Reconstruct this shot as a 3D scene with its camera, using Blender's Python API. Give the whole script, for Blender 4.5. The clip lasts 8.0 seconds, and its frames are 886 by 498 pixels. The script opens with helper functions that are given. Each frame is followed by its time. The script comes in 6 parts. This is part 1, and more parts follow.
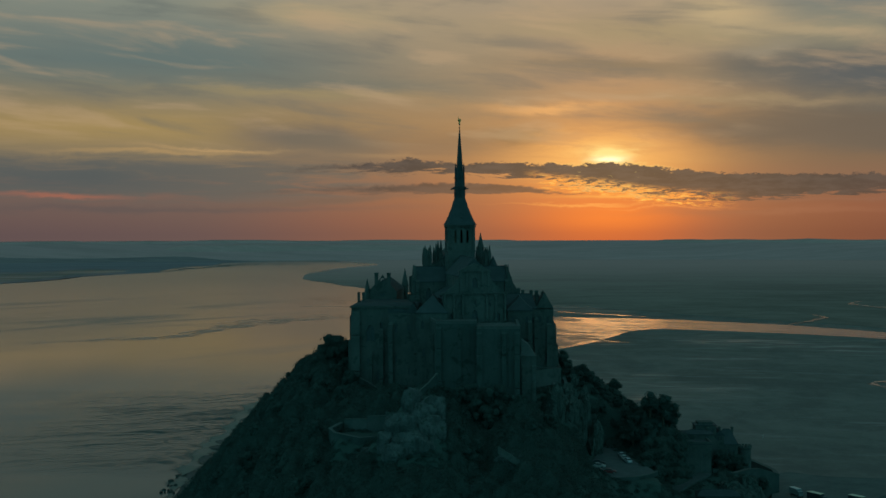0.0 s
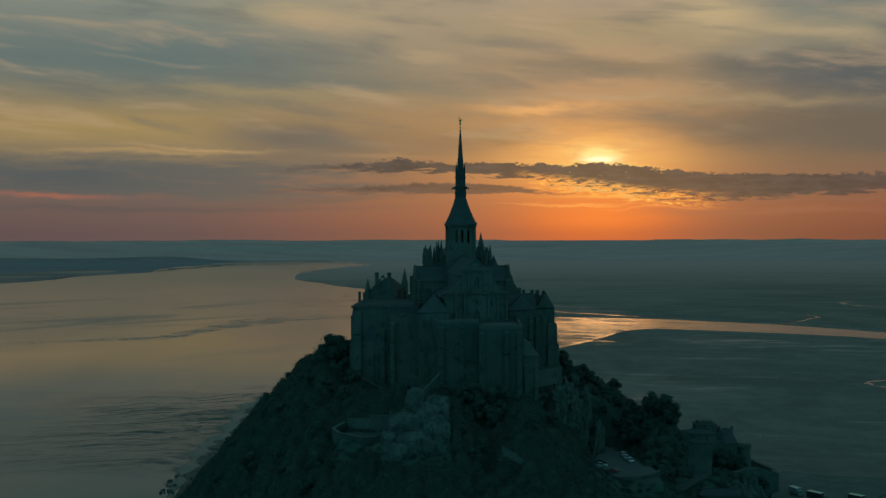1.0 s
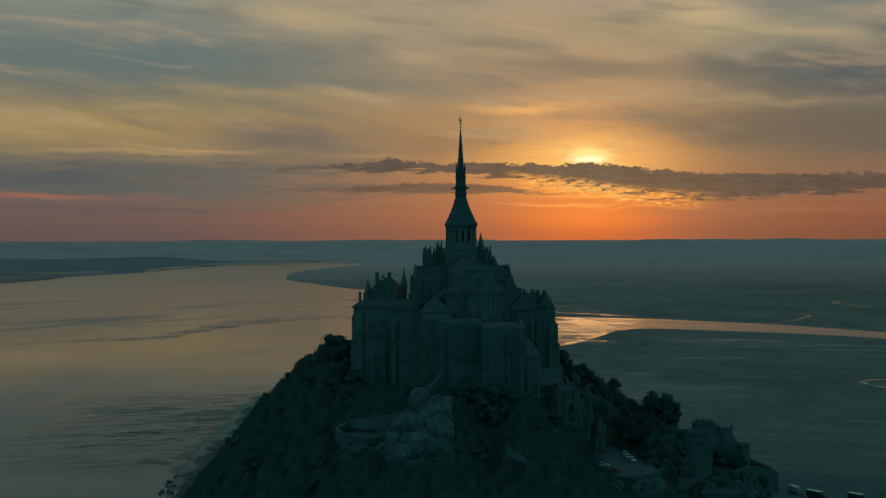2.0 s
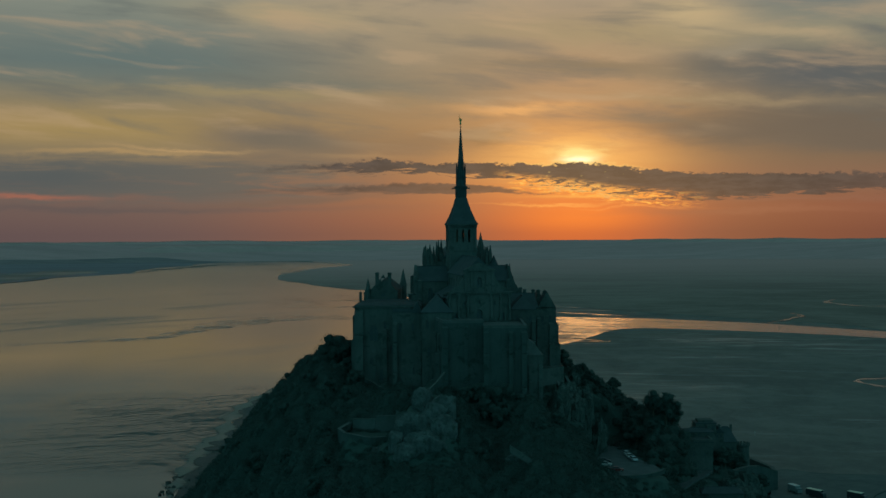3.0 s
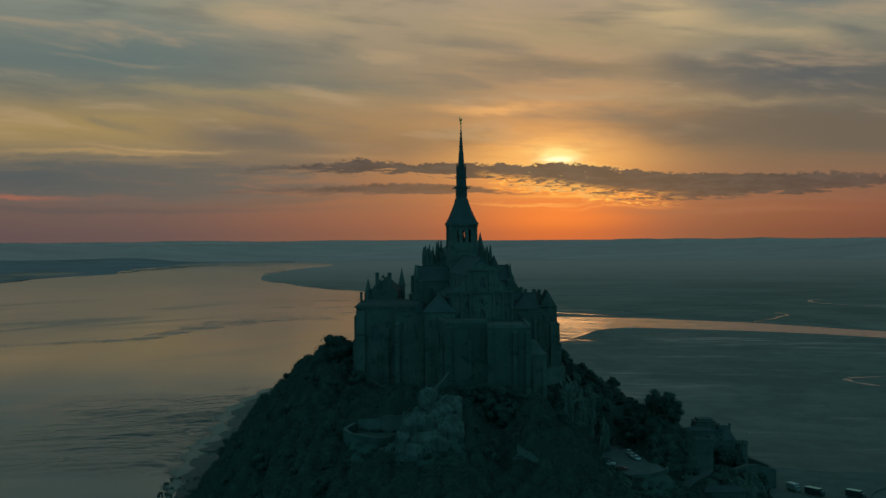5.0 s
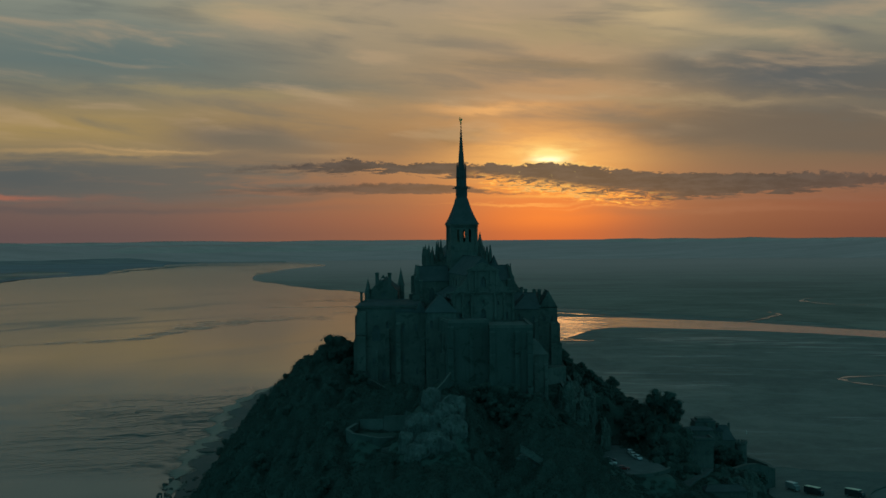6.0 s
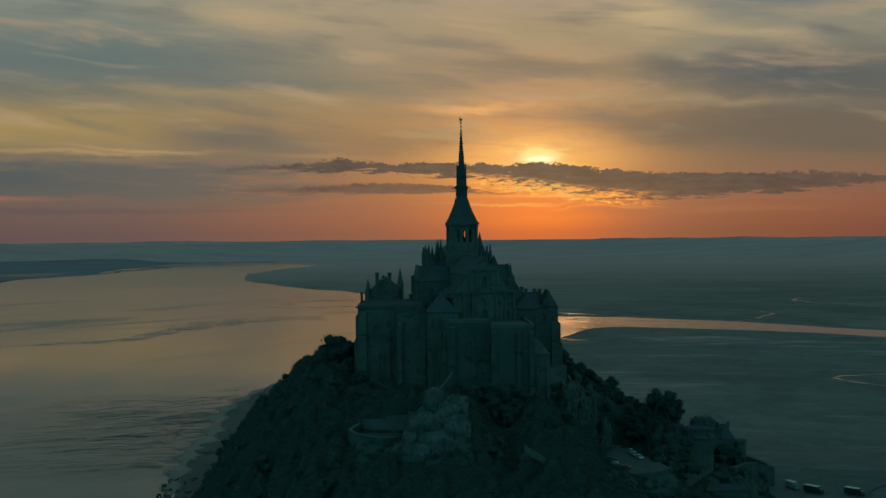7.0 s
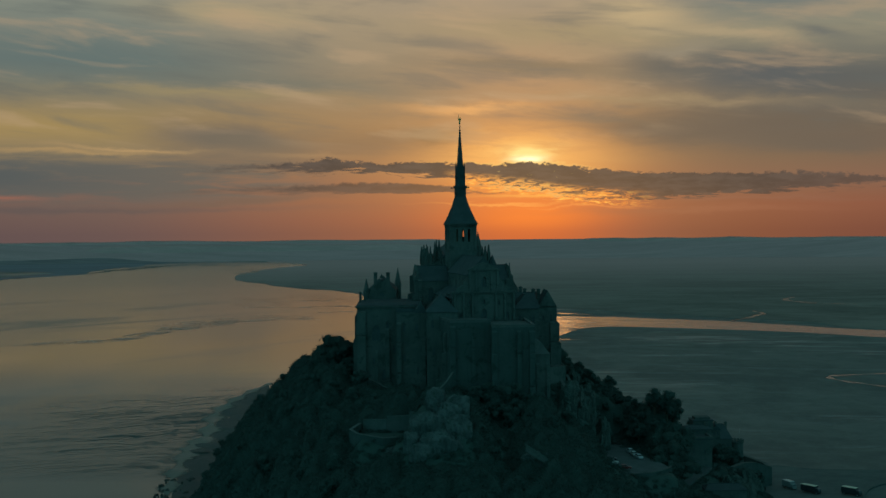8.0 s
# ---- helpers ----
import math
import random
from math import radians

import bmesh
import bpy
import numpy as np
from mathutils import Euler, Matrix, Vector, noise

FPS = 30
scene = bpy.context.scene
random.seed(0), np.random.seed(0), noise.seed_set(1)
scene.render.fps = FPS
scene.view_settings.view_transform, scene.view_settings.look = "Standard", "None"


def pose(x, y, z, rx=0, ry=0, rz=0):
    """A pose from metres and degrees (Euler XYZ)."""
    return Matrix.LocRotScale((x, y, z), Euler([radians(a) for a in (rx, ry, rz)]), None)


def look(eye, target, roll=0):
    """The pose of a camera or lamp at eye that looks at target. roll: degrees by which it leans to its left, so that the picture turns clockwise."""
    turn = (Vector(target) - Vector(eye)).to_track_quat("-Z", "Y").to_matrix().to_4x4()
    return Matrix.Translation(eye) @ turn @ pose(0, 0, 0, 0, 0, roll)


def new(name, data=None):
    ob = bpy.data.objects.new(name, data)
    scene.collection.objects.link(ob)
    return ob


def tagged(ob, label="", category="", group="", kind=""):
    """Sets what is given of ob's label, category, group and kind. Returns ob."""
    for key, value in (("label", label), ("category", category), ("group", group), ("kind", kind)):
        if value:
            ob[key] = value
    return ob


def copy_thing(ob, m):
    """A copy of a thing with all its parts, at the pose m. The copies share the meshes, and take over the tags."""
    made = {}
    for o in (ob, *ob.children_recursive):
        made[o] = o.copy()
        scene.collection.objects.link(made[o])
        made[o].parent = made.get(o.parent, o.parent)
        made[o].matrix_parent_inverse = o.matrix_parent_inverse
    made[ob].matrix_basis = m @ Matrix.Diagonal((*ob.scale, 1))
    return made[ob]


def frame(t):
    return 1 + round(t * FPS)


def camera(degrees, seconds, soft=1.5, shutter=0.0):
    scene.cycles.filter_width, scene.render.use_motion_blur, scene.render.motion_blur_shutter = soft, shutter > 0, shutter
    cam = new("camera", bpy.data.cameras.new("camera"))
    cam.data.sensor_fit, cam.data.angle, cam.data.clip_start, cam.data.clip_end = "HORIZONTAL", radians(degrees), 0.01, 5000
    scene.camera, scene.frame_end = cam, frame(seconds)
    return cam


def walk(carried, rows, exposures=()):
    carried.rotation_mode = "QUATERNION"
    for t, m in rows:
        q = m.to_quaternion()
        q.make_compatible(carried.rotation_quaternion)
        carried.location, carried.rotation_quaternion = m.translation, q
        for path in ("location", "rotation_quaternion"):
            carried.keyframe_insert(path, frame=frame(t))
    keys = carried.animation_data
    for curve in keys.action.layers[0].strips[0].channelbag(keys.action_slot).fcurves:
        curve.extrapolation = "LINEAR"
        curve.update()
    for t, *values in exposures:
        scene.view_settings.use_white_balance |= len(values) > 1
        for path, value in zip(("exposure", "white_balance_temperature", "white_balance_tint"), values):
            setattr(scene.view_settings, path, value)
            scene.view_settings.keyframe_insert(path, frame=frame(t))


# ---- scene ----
from mathutils import geometry

cam = camera(40.99, 8.0)
walk(cam, [
    (0.0, pose(10.56, -456.46, 105.84, 89.218, 0.199, 2.077)),
    (0.5, pose(8.52, -456.53, 105.80, 89.217, 0.153, 1.846)),
    (1.0, pose(6.49, -456.59, 105.76, 89.215, 0.187, 1.603)),
    (1.5, pose(4.47, -456.63, 105.73, 89.215, 0.218, 1.358)),
    (3.0, pose(-1.49, -456.67, 105.67, 89.217, 0.344, 0.630)),
    (3.5, pose(-3.45, -456.66, 105.66, 89.217, 0.382, 0.391)),
    (4.0, pose(-5.40, -456.62, 105.65, 89.215, 0.356, 0.159)),
    (4.5, pose(-7.33, -456.58, 105.65, 89.217, 0.388, -0.082)),
    (6.0, pose(-13.04, -456.34, 105.68, 89.211, 0.460, -0.791)),
    (6.5, pose(-14.91, -456.24, 105.70, 89.203, 0.497, -1.026)),
    (7.0, pose(-16.78, -456.11, 105.72, 89.199, 0.540, -1.254)),
    (7.5, pose(-18.62, -455.98, 105.75, 89.182, 0.534, -1.507)),
    (8.0, pose(-20.46, -455.82, 105.78, 89.180, 0.493, -1.781)),
], [(0.0, 0.0, 6150, 3.0), (8.0, 0.0, 6150, 3.0)])

# ---- world: dawn sky with high cloud, the sun low behind a cloud bank ----
SUN_AZ, SUN_EL = 5.9, 3.35      # degrees right of +y, degrees up


class Nodes:
    """Short hand for node trees."""
    def __init__(self, tree):
        self.t = tree

    def node(self, kind):
        return self.t.nodes.new(kind)

    def put(self, sock, v):
        if isinstance(v, bpy.types.NodeSocket):
            self.t.links.new(v, sock)
        elif v is not None:
            sock.default_value = v

    def m(self, op, a, b=None, c=None, clamp=False):
        n = self.node("ShaderNodeMath")
        n.operation, n.use_clamp = op, clamp
        for s, v in zip(n.inputs, (a, b, c)):
            self.put(s, v)
        return n.outputs[0]

    def smooth(self, v, lo, hi):
        n = self.node("ShaderNodeMapRange")
        n.interpolation_type = "SMOOTHSTEP"
        for s, x in zip(n.inputs[:5], (v, lo, hi, 0.0, 1.0)):
            self.put(s, x)
        return n.outputs[0]

    def bell(self, v, centre, width):
        d = self.m("DIVIDE", self.m("SUBTRACT", v, centre), width)
        return self.m("POWER", math.e, self.m("MULTIPLY", self.m("MULTIPLY", d, d), -1.0))

    def vec(self, x=0.0, y=0.0, z=0.0):
        n = self.node("ShaderNodeCombineXYZ")
        for s, v in zip(n.inputs, (x, y, z)):
            self.put(s, v)
        return n.outputs[0]

    def noise(self, vector, scale, detail=4.0, rough=0.55, distortion=0.0):
        n = self.node("ShaderNodeTexNoise")
        self.put(n.inputs["Vector"], vector)
        for k, v in (("Scale", scale), ("Detail", detail), ("Roughness", rough), ("Distortion", distortion)):
            self.put(n.inputs[k], v)
        return n.outputs["Fac"]

    def ramp(self, fac, stops):
        n = self.node("ShaderNodeValToRGB")
        e = n.color_ramp.elements
        while len(e) < len(stops):
            e.new(0.5)
        for el, (p, c) in zip(e, stops):
            el.position, el.color = p, (*c, 1)
        self.put(n.inputs[0], fac)
        return n.outputs[0]

    def mix(self, fac, a, b, blend="MIX"):
        n = self.node("ShaderNodeMix")
        n.data_type, n.blend_type = "RGBA", blend
        self.put(n.inputs[0], fac)
        for s, v in ((n.inputs[6], a), (n.inputs[7], b)):
            self.put(s, (*v, 1) if isinstance(v, tuple) and len(v) == 3 else v)
        return n.outputs[2]


def srgb(r, g, b):
    return tuple(((c / 255 + 0.055) / 1.055) ** 2.4 if c > 10 else c / 3294.6 for c in (r, g, b))


def make_world():
    world = bpy.data.worlds.new("dawn_sky")
    scene.world = world
    world.use_nodes = True
    world.node_tree.nodes.clear()
    n = Nodes(world.node_tree)
    direction = n.node("ShaderNodeTexCoord").outputs["Generated"]
    sep = n.node("ShaderNodeSeparateXYZ")
    n.put(sep.inputs[0], direction)
    x, y, z = sep.outputs
    az = n.m("MULTIPLY", n.m("ARCTAN2", x, y), 180 / math.pi)
    el = n.m("MULTIPLY", n.m("ARCSINE", z), 180 / math.pi)
    side = n.m("SUBTRACT", az, SUN_AZ)

    def curve(v, lo, hi, stops):
        """A piecewise linear function of v, by stops from lo to hi."""
        f = n.m("DIVIDE", n.m("SUBTRACT", v, lo), hi - lo, clamp=True)
        return n.ramp(f, [((a - lo) / (hi - lo), (b, b, b)) for a, b in stops])

    # colour by height: under the sun, away from it to the north, away from it to the south
    h = n.m("DIVIDE", el, 12.0, clamp=True)

    def column(*stops):
        return n.ramp(h, [(e / 12, srgb(*c)) for e, c in stops])

    near = column((0, (184, 80, 52)), (0.6, (204, 94, 52)), (1.4, (212, 108, 58)), (2.2, (230, 136, 66)), (3.4, (240, 164, 88)), (4.4, (218, 145, 82)), (6, (186, 134, 90)), (8, (176, 138, 102)), (12, (160, 142, 118)))
    mid = column((0, (116, 74, 67)), (0.6, (128, 79, 68)), (1.4, (138, 88, 70)), (2.4, (146, 98, 74)), (4.4, (156, 116, 78)), (6, (154, 122, 88)), (8.5, (154, 132, 104)), (12, (168, 146, 120)))
    north = column((0, (94, 76, 76)), (1.4, (108, 85, 79)), (2.4, (108, 92, 84)), (3.8, (134, 114, 86)), (5, (158, 128, 82)), (6.3, (134, 118, 92)), (8, (106, 112, 104)), (10, (126, 126, 112)), (12, (140, 140, 122)))
    south = column((0, (114, 66, 57)), (1.2, (130, 76, 62)), (2.4, (126, 90, 74)), (3.4, (118, 92, 74)), (5, (102, 88, 75)), (7, (94, 91, 85)), (9.2, (140, 130, 108)), (12, (114, 120, 112)))
    sky = n.mix(n.bell(side, -0.2, 4.9), mid, near)
    sky = n.mix(n.smooth(az, -2.0, -15.0), sky, north)
    sky = n.mix(n.smooth(az, 8.5, 17.0), sky, south)

    # slow wandering of the cloud shapes
    wide = n.vec(n.m("MULTIPLY", az, 0.16), n.m("MULTIPLY", el, 0.5), 1.3)
    wander = n.m("SUBTRACT", n.noise(wide, 1.0, 5.0, 0.6), 0.5)
    wander2 = n.m("SUBTRACT", n.noise(n.vec(n.m("MULTIPLY", az, 0.35), n.m("MULTIPLY", el, 1.6), 6.6), 1.0, 6.0, 0.62, 0.5), 0.5)
    fine = n.noise(n.vec(n.m("MULTIPLY", az, 0.15), n.m("ADD", n.m("MULTIPLY", el, 0.9), n.m("MULTIPLY", az, 0.075)), 2.2), 1.0, 6.0, 0.52, 0.35)
    fibre = n.noise(n.vec(n.m("MULTIPLY", az, 0.22), n.m("ADD", n.m("MULTIPLY", el, 2.6), n.m("MULTIPLY", az, 0.22)), 7.7), 1.0, 7.0, 0.6, 0.6)
    wel = n.m("ADD", el, n.m("ADD", n.m("MULTIPLY", wander, 1.3), n.m("MULTIPLY", wander2, 0.8)))

    def patch(sky, a0, e0, w, hgt, slope, colour, amount, warp=None):
        e = n.m("SUBTRACT", wel if warp is None else warp, n.m("MULTIPLY", n.m("SUBTRACT", az, a0), slope))
        k = n.m("MULTIPLY", n.bell(az, a0, w), n.bell(e, e0, hgt))
        k = n.m("MULTIPLY", k, n.m("ADD", 0.45, n.m("MULTIPLY", fine, 1.1)), clamp=True)
        return n.mix(n.m("MULTIPLY", k, amount), sky, srgb(*colour))

    sky = patch(sky, -14, 8.0, 10, 1.2, -0.02, (96, 108, 103), 0.75)
    sky = patch(sky, -6, 7.1, 7, 0.5, -0.03, (98, 104, 96), 0.6)
    sky = patch(sky, -8, 10.4, 4.5, 0.6, -0.03, (178, 152, 112), 0.7)
    sky = patch(sky, -2, 11.2, 5.0, 0.5, 0.02, (164, 142, 112), 0.6)
    sky = patch(sky, -17, 5.0, 8, 0.75, 0.0, (162, 132, 82), 0.6)
    sky = patch(sky, -10, 6.6, 6, 0.25, -0.02, (158, 134, 92), 0.6)
    sky = patch(sky, -8.5, 4.6, 3.6, 0.7, -0.06, (112, 98, 86), 0.85)
    sky = patch(sky, -1.5, 4.3, 3.0, 0.55, 0.0, (124, 100, 80), 0.6)
    sky = patch(sky, 3.6, 5.9, 3.0, 0.24, -0.06, (232, 164, 98), 0.95)
    sky = patch(sky, 1.2, 4.7, 1.6, 0.32, 0.0, (134, 102, 72), 0.9)
    sky = patch(sky, 8, 9.4, 8.0, 0.7, -0.04, (158, 138, 100), 0.6)
    sky = patch(sky, 11, 10.2, 2.4, 0.6, -0.12, (194, 164, 120), 0.9)
    sky = patch(sky, 15, 9.2, 4.0, 0.3, -0.06, (178, 152, 116), 0.7)
    sky = patch(sky, 17, 7.3, 4.6, 0.95, -0.08, (80, 85, 87), 1.0)
    sky = patch(sky, 12.5, 7.6, 2.2, 0.5, -0.1, (86, 88, 86), 0.9)
    sky = patch(sky, 13.2, 8.4, 1.6, 0.3, 0.1, (150, 134, 112), 0.6)
    sky = patch(sky, 14, 6.1, 7.0, 0.28, -0.05, (158, 132, 98), 0.7)
    sky = patch(sky, 14, 4.7, 6.0, 0.62, -0.05, (104, 90, 79), 0.95)
    sky = patch(sky, 19, 4.0, 4.0, 0.4, -0.05, (96, 86, 78), 0.8)
    sky = patch(sky, 9.5, 5.3, 3.0, 0.22, -0.1, (128, 106, 84), 0.7)
    sky = patch(sky, 8, 7.6, 4.0, 0.35, -0.1, (124, 110, 90), 0.6)
    sky = patch(sky, 6, 8.0, 5.0, 0.35, -0.05, (126, 108, 86), 0.75)
    sky = patch(sky, 20, 5.6, 5.0, 0.6, -0.06, (100, 94, 86), 0.6)
    sky = patch(sky, 17, 11.0, 3.4, 0.8, -0.1, (96, 106, 106), 0.8)
    sky = patch(sky, 19.5, 9.0, 1.2, 0.3, -0.3, (88, 94, 94), 0.7)
    sky = patch(sky, 14, 11.2, 1.0, 0.25, 0.2, (94, 98, 96), 0.6)
    streak = n.m("MULTIPLY", n.m("SUBTRACT", n.m("ADD", n.m("MULTIPLY", fine, 0.9), n.m("MULTIPLY", fibre, 0.1)), 0.5), n.smooth(el, 3.0, 5.5))
    sky = n.mix(n.m("MULTIPLY", n.smooth(streak, 0.0, 0.18), 0.42), sky, srgb(190, 154, 116))
    sky = n.mix(n.m("MULTIPLY", n.smooth(streak, 0.0, -0.2), 0.45), sky, srgb(88, 94, 92))

    sky = patch(sky, 16.5, 4.6, 5.5, 0.85, -0.05, (96, 85, 76), 1.0)
    sky = patch(sky, 6.0, 0.8, 2.8, 0.75, 0.0, (240, 116, 48), 0.72, el)
    # glow over the bank where the sun stands
    veil = n.m("ADD", 0.5, n.m("MULTIPLY", n.smooth(n.noise(n.vec(n.m("MULTIPLY", az, 0.45), n.m("ADD", n.m("MULTIPLY", el, 2.4), n.m("MULTIPLY", az, 0.1)), 21.0), 1.0, 7.0, 0.6, 0.5), 0.38, 0.6), 0.72))
    sky = n.mix(n.m("MULTIPLY", n.m("MULTIPLY", n.m("MULTIPLY", n.bell(side, -0.6, 2.8), n.bell(el, 3.9, 1.0)), 0.72), veil, clamp=True), sky, srgb(252, 176, 92))
    sky = n.mix(n.m("MULTIPLY", n.m("MULTIPLY", n.bell(n.m("ADD", side, n.m("MULTIPLY", wander2, 2.5)), 0.0, 1.1), n.bell(n.m("ADD", el, n.m("MULTIPLY", wander2, 0.5)), 3.78, 0.36)), veil, clamp=True), sky, srgb(255, 220, 132))
    sky = n.mix(n.m("MULTIPLY", n.bell(n.m("ADD", side, n.m("MULTIPLY", wander2, 1.2)), 0.1, 0.72), n.bell(el, 3.46, 0.16)), sky, (1.5, 1.2, 0.64))

    # broad soft cloud low in the north
    layers = n.noise(n.vec(n.m("MULTIPLY", az, 0.22), n.m("MULTIPLY", el, 2.2), 12.0), 1.0, 6.0, 0.6, 0.6)
    low = n.m("ADD", el, n.m("ADD", n.m("MULTIPLY", wander, 0.9), n.m("MULTIPLY", wander2, 0.6)))
    soft = n.m("MULTIPLY", n.bell(low, 2.6, 1.15), n.m("SUBTRACT", 1.0, n.smooth(az, -9.0, -1.0)))
    soft = n.m("MULTIPLY", soft, n.m("ADD", 0.35, n.m("MULTIPLY", n.smooth(layers, 0.32, 0.6), 0.75)), clamp=True)
    sky = n.mix(n.m("MULTIPLY", n.smooth(soft, 0.0, 0.95), 0.9), sky, srgb(87, 88, 85))
    sky = patch(sky, -19, 2.6, 4.5, 0.55, 0.0, (74, 82, 84), 0.8, low)
    sky = patch(sky, -15, 1.15, 8, 0.17, 0.0, (88, 78, 78), 0.85, low)
    sky = patch(sky, -8, 1.55, 4, 0.16, 0.05, (104, 84, 76), 0.8, low)
    sky = patch(sky, -12.5, 4.0, 3.5, 0.09, -0.03, (186, 146, 98), 0.8, low)
    sky = patch(sky, -6.0, 3.75, 2.5, 0.12, 0.0, (188, 140, 92), 0.7, low)
    sky = patch(sky, -20, 1.75, 3, 0.12, 0.0, (160, 96, 78), 0.8, low)
    sky = patch(sky, -16, 3.85, 4.5, 0.12, 0.0, (178, 140, 92), 0.7, low)
    sky = patch(sky, -8.4, 4.4, 3.0, 0.6, -0.1, (106, 96, 84), 0.95, low)
    sky = patch(sky, -7.5, 3.7, 3.0, 0.5, 0.0, (112, 98, 84), 0.7, low)

    # banks of dark cumulus: a lumpy top and a ragged base, each drawn along the bank
    puffs = n.m("SUBTRACT", n.noise(n.vec(n.m("MULTIPLY", az, 1.5), n.m("MULTIPLY", el, 3.0), 8.1), 1.0, 9.0, 0.66, 0.3), 0.5)
    rags = n.m("SUBTRACT", n.noise(n.vec(n.m("MULTIPLY", az, 0.62), n.m("MULTIPLY", el, 4.2), 15.0), 1.0, 9.0, 0.66, 0.5), 0.5)
    tone = n.noise(n.vec(n.m("MULTIPLY", az, 0.9), n.m("MULTIPLY", el, 3.4), 4.4), 1.0, 7.0, 0.62, 0.3)
    blur = n.m("ADD", 0.09, n.m("ADD", n.m("MULTIPLY", n.smooth(az, -2.0, -9.0), 0.3), n.m("MULTIPLY", n.smooth(az, 12.0, 20.0), 0.07)))

    def bank(top, base, lumpy, ragged):
        over = n.m("SUBTRACT", n.m("ADD", top, n.m("MULTIPLY", puffs, lumpy)), el)
        below = n.m("SUBTRACT", el, n.m("ADD", base, n.m("MULTIPLY", rags, ragged)))
        return n.m("DIVIDE", n.m("MINIMUM", over, n.m("MULTIPLY", below, 0.8)), blur)

    base_line = curve(az, -9, 24, [(-9, 2.85), (-6.3, 2.82), (-2.4, 2.92), (-1.2, 2.78), (1.6, 2.68), (3, 2.36), (5.7, 2.05), (7.1, 1.8), (8.5, 1.62), (11.2, 1.46), (13.9, 1.54), (18.6, 1.78), (24, 1.95)])
    upper = bank(curve(az, -9, 24, [(-9, 3.3), (-6.3, 3.42), (-3.8, 3.62), (-2.4, 3.46), (-1.4, 3.34), (0, 3.42), (3, 3.36), (4.5, 3.28), (6, 3.36), (7.2, 3.32), (8.5, 3.04), (11.2, 2.82), (16.7, 2.68), (18.6, 2.76), (21.3, 2.52), (24, 2.4)]), base_line, 0.95, 1.5)
    under = bank(curve(az, -12, 4, [(-12, 2.1), (-8, 2.34), (-4, 2.4), (-0.2, 2.44), (2, 2.26), (4, 1.9)]), curve(az, -12, 4, [(-12, 1.66), (-8, 1.78), (-4, 1.84), (0, 1.82), (2, 1.82), (4, 1.84)]), 0.45, 0.7)
    thin = n.m("MAXIMUM", n.smooth(az, -5.5, -12.0), n.m("MULTIPLY", n.smooth(az, 15.0, 23.0), 0.3))
    dense = n.m("MULTIPLY", n.smooth(upper, 0.0, 1.0), n.m("SUBTRACT", 1.0, thin))
    low_bank = n.m("MULTIPLY", n.smooth(under, 0.0, 1.1), n.m("SUBTRACT", 0.86, n.m("MULTIPLY", n.smooth(az, -5.0, -13.0), 0.8)))
    dense = n.m("MAXIMUM", dense, low_bank)
    # the ragged under-edge lets the sun through
    lace = n.noise(n.vec(n.m("MULTIPLY", az, 1.5), n.m("MULTIPLY", el, 7.4), 9.0), 1.0, 9.0, 0.72, 0.6)
    hang = n.m("SUBTRACT", el, base_line)
    torn = n.m("MULTIPLY", n.m("MULTIPLY", n.smooth(hang, 0.62, 0.1), n.smooth(hang, -0.42, -0.2)), n.m("MULTIPLY", n.smooth(az, 1.6, 3.6), n.smooth(az, 12.5, 9.0)))
    dense = n.m("MULTIPLY", dense, n.m("SUBTRACT", 1.0, n.m("MULTIPLY", torn, n.smooth(lace, 0.43, 0.52))))
    rim = n.m("MULTIPLY", n.m("MULTIPLY", n.smooth(upper, -1.6, 0.4), n.bell(side, 0.2, 2.3)), 0.62)
    sky = n.mix(rim, sky, srgb(255, 206, 116))
    bankcol = n.mix(n.smooth(tone, 0.36, 0.64), srgb(40, 48, 58), srgb(62, 62, 67))
    bankcol = n.mix(n.m("MULTIPLY", n.smooth(hang, 0.55, 0.0), n.m("MULTIPLY", n.bell(side, 1.0, 4.0), 0.35)), bankcol, srgb(112, 78, 62))
    sky = n.mix(n.m("MULTIPLY", dense, 0.99), sky, bankcol)
    sky = n.mix(n.m("MULTIPLY", torn, n.smooth(lace, 0.47, 0.55)), sky, n.mix(n.smooth(lace, 0.52, 0.66), srgb(242, 138, 56), srgb(255, 194, 94)))
    sky = n.mix(n.m("MULTIPLY", n.bell(side, 0.2, 2.2), n.m("MULTIPLY", n.bell(n.m("ADD", el, n.m("MULTIPLY", wander2, 0.35)), 1.74, 0.06), 0.6)), sky, srgb(252, 172, 78))
    spots = n.m("MULTIPLY", n.m("MULTIPLY", n.bell(side, -0.3, 2.2), n.bell(el, 2.75, 0.24)), n.smooth(lace, 0.63, 0.67))
    sky = n.mix(spots, sky, srgb(255, 214, 120))
    # faint streaks under the bank
    sky = patch(sky, 14, 0.95, 5.0, 0.14, 0.02, (142, 88, 70), 0.7, low)
    sky = patch(sky, 17, 1.45, 4.0, 0.1, 0.0, (132, 86, 72), 0.7, low)
    sky = patch(sky, 4.6, 1.3, 2.6, 0.05, 0.0, (248, 160, 78), 0.7, low)
    sky = patch(sky, 8.5, 1.1, 2.4, 0.05, 0.0, (240, 142, 72), 0.6, low)
    # overhead and away from the dawn, the unseen sky is tuned blue-green as fill
    sky = n.mix(n.smooth(el, 11.0, 19.0), sky, OVERHEAD)
    sky = n.mix(n.smooth(n.m("ABSOLUTE", side), 28.0, 95.0), sky, n.mix(n.smooth(el, 18.0, 70.0), WEST, OVERHEAD))
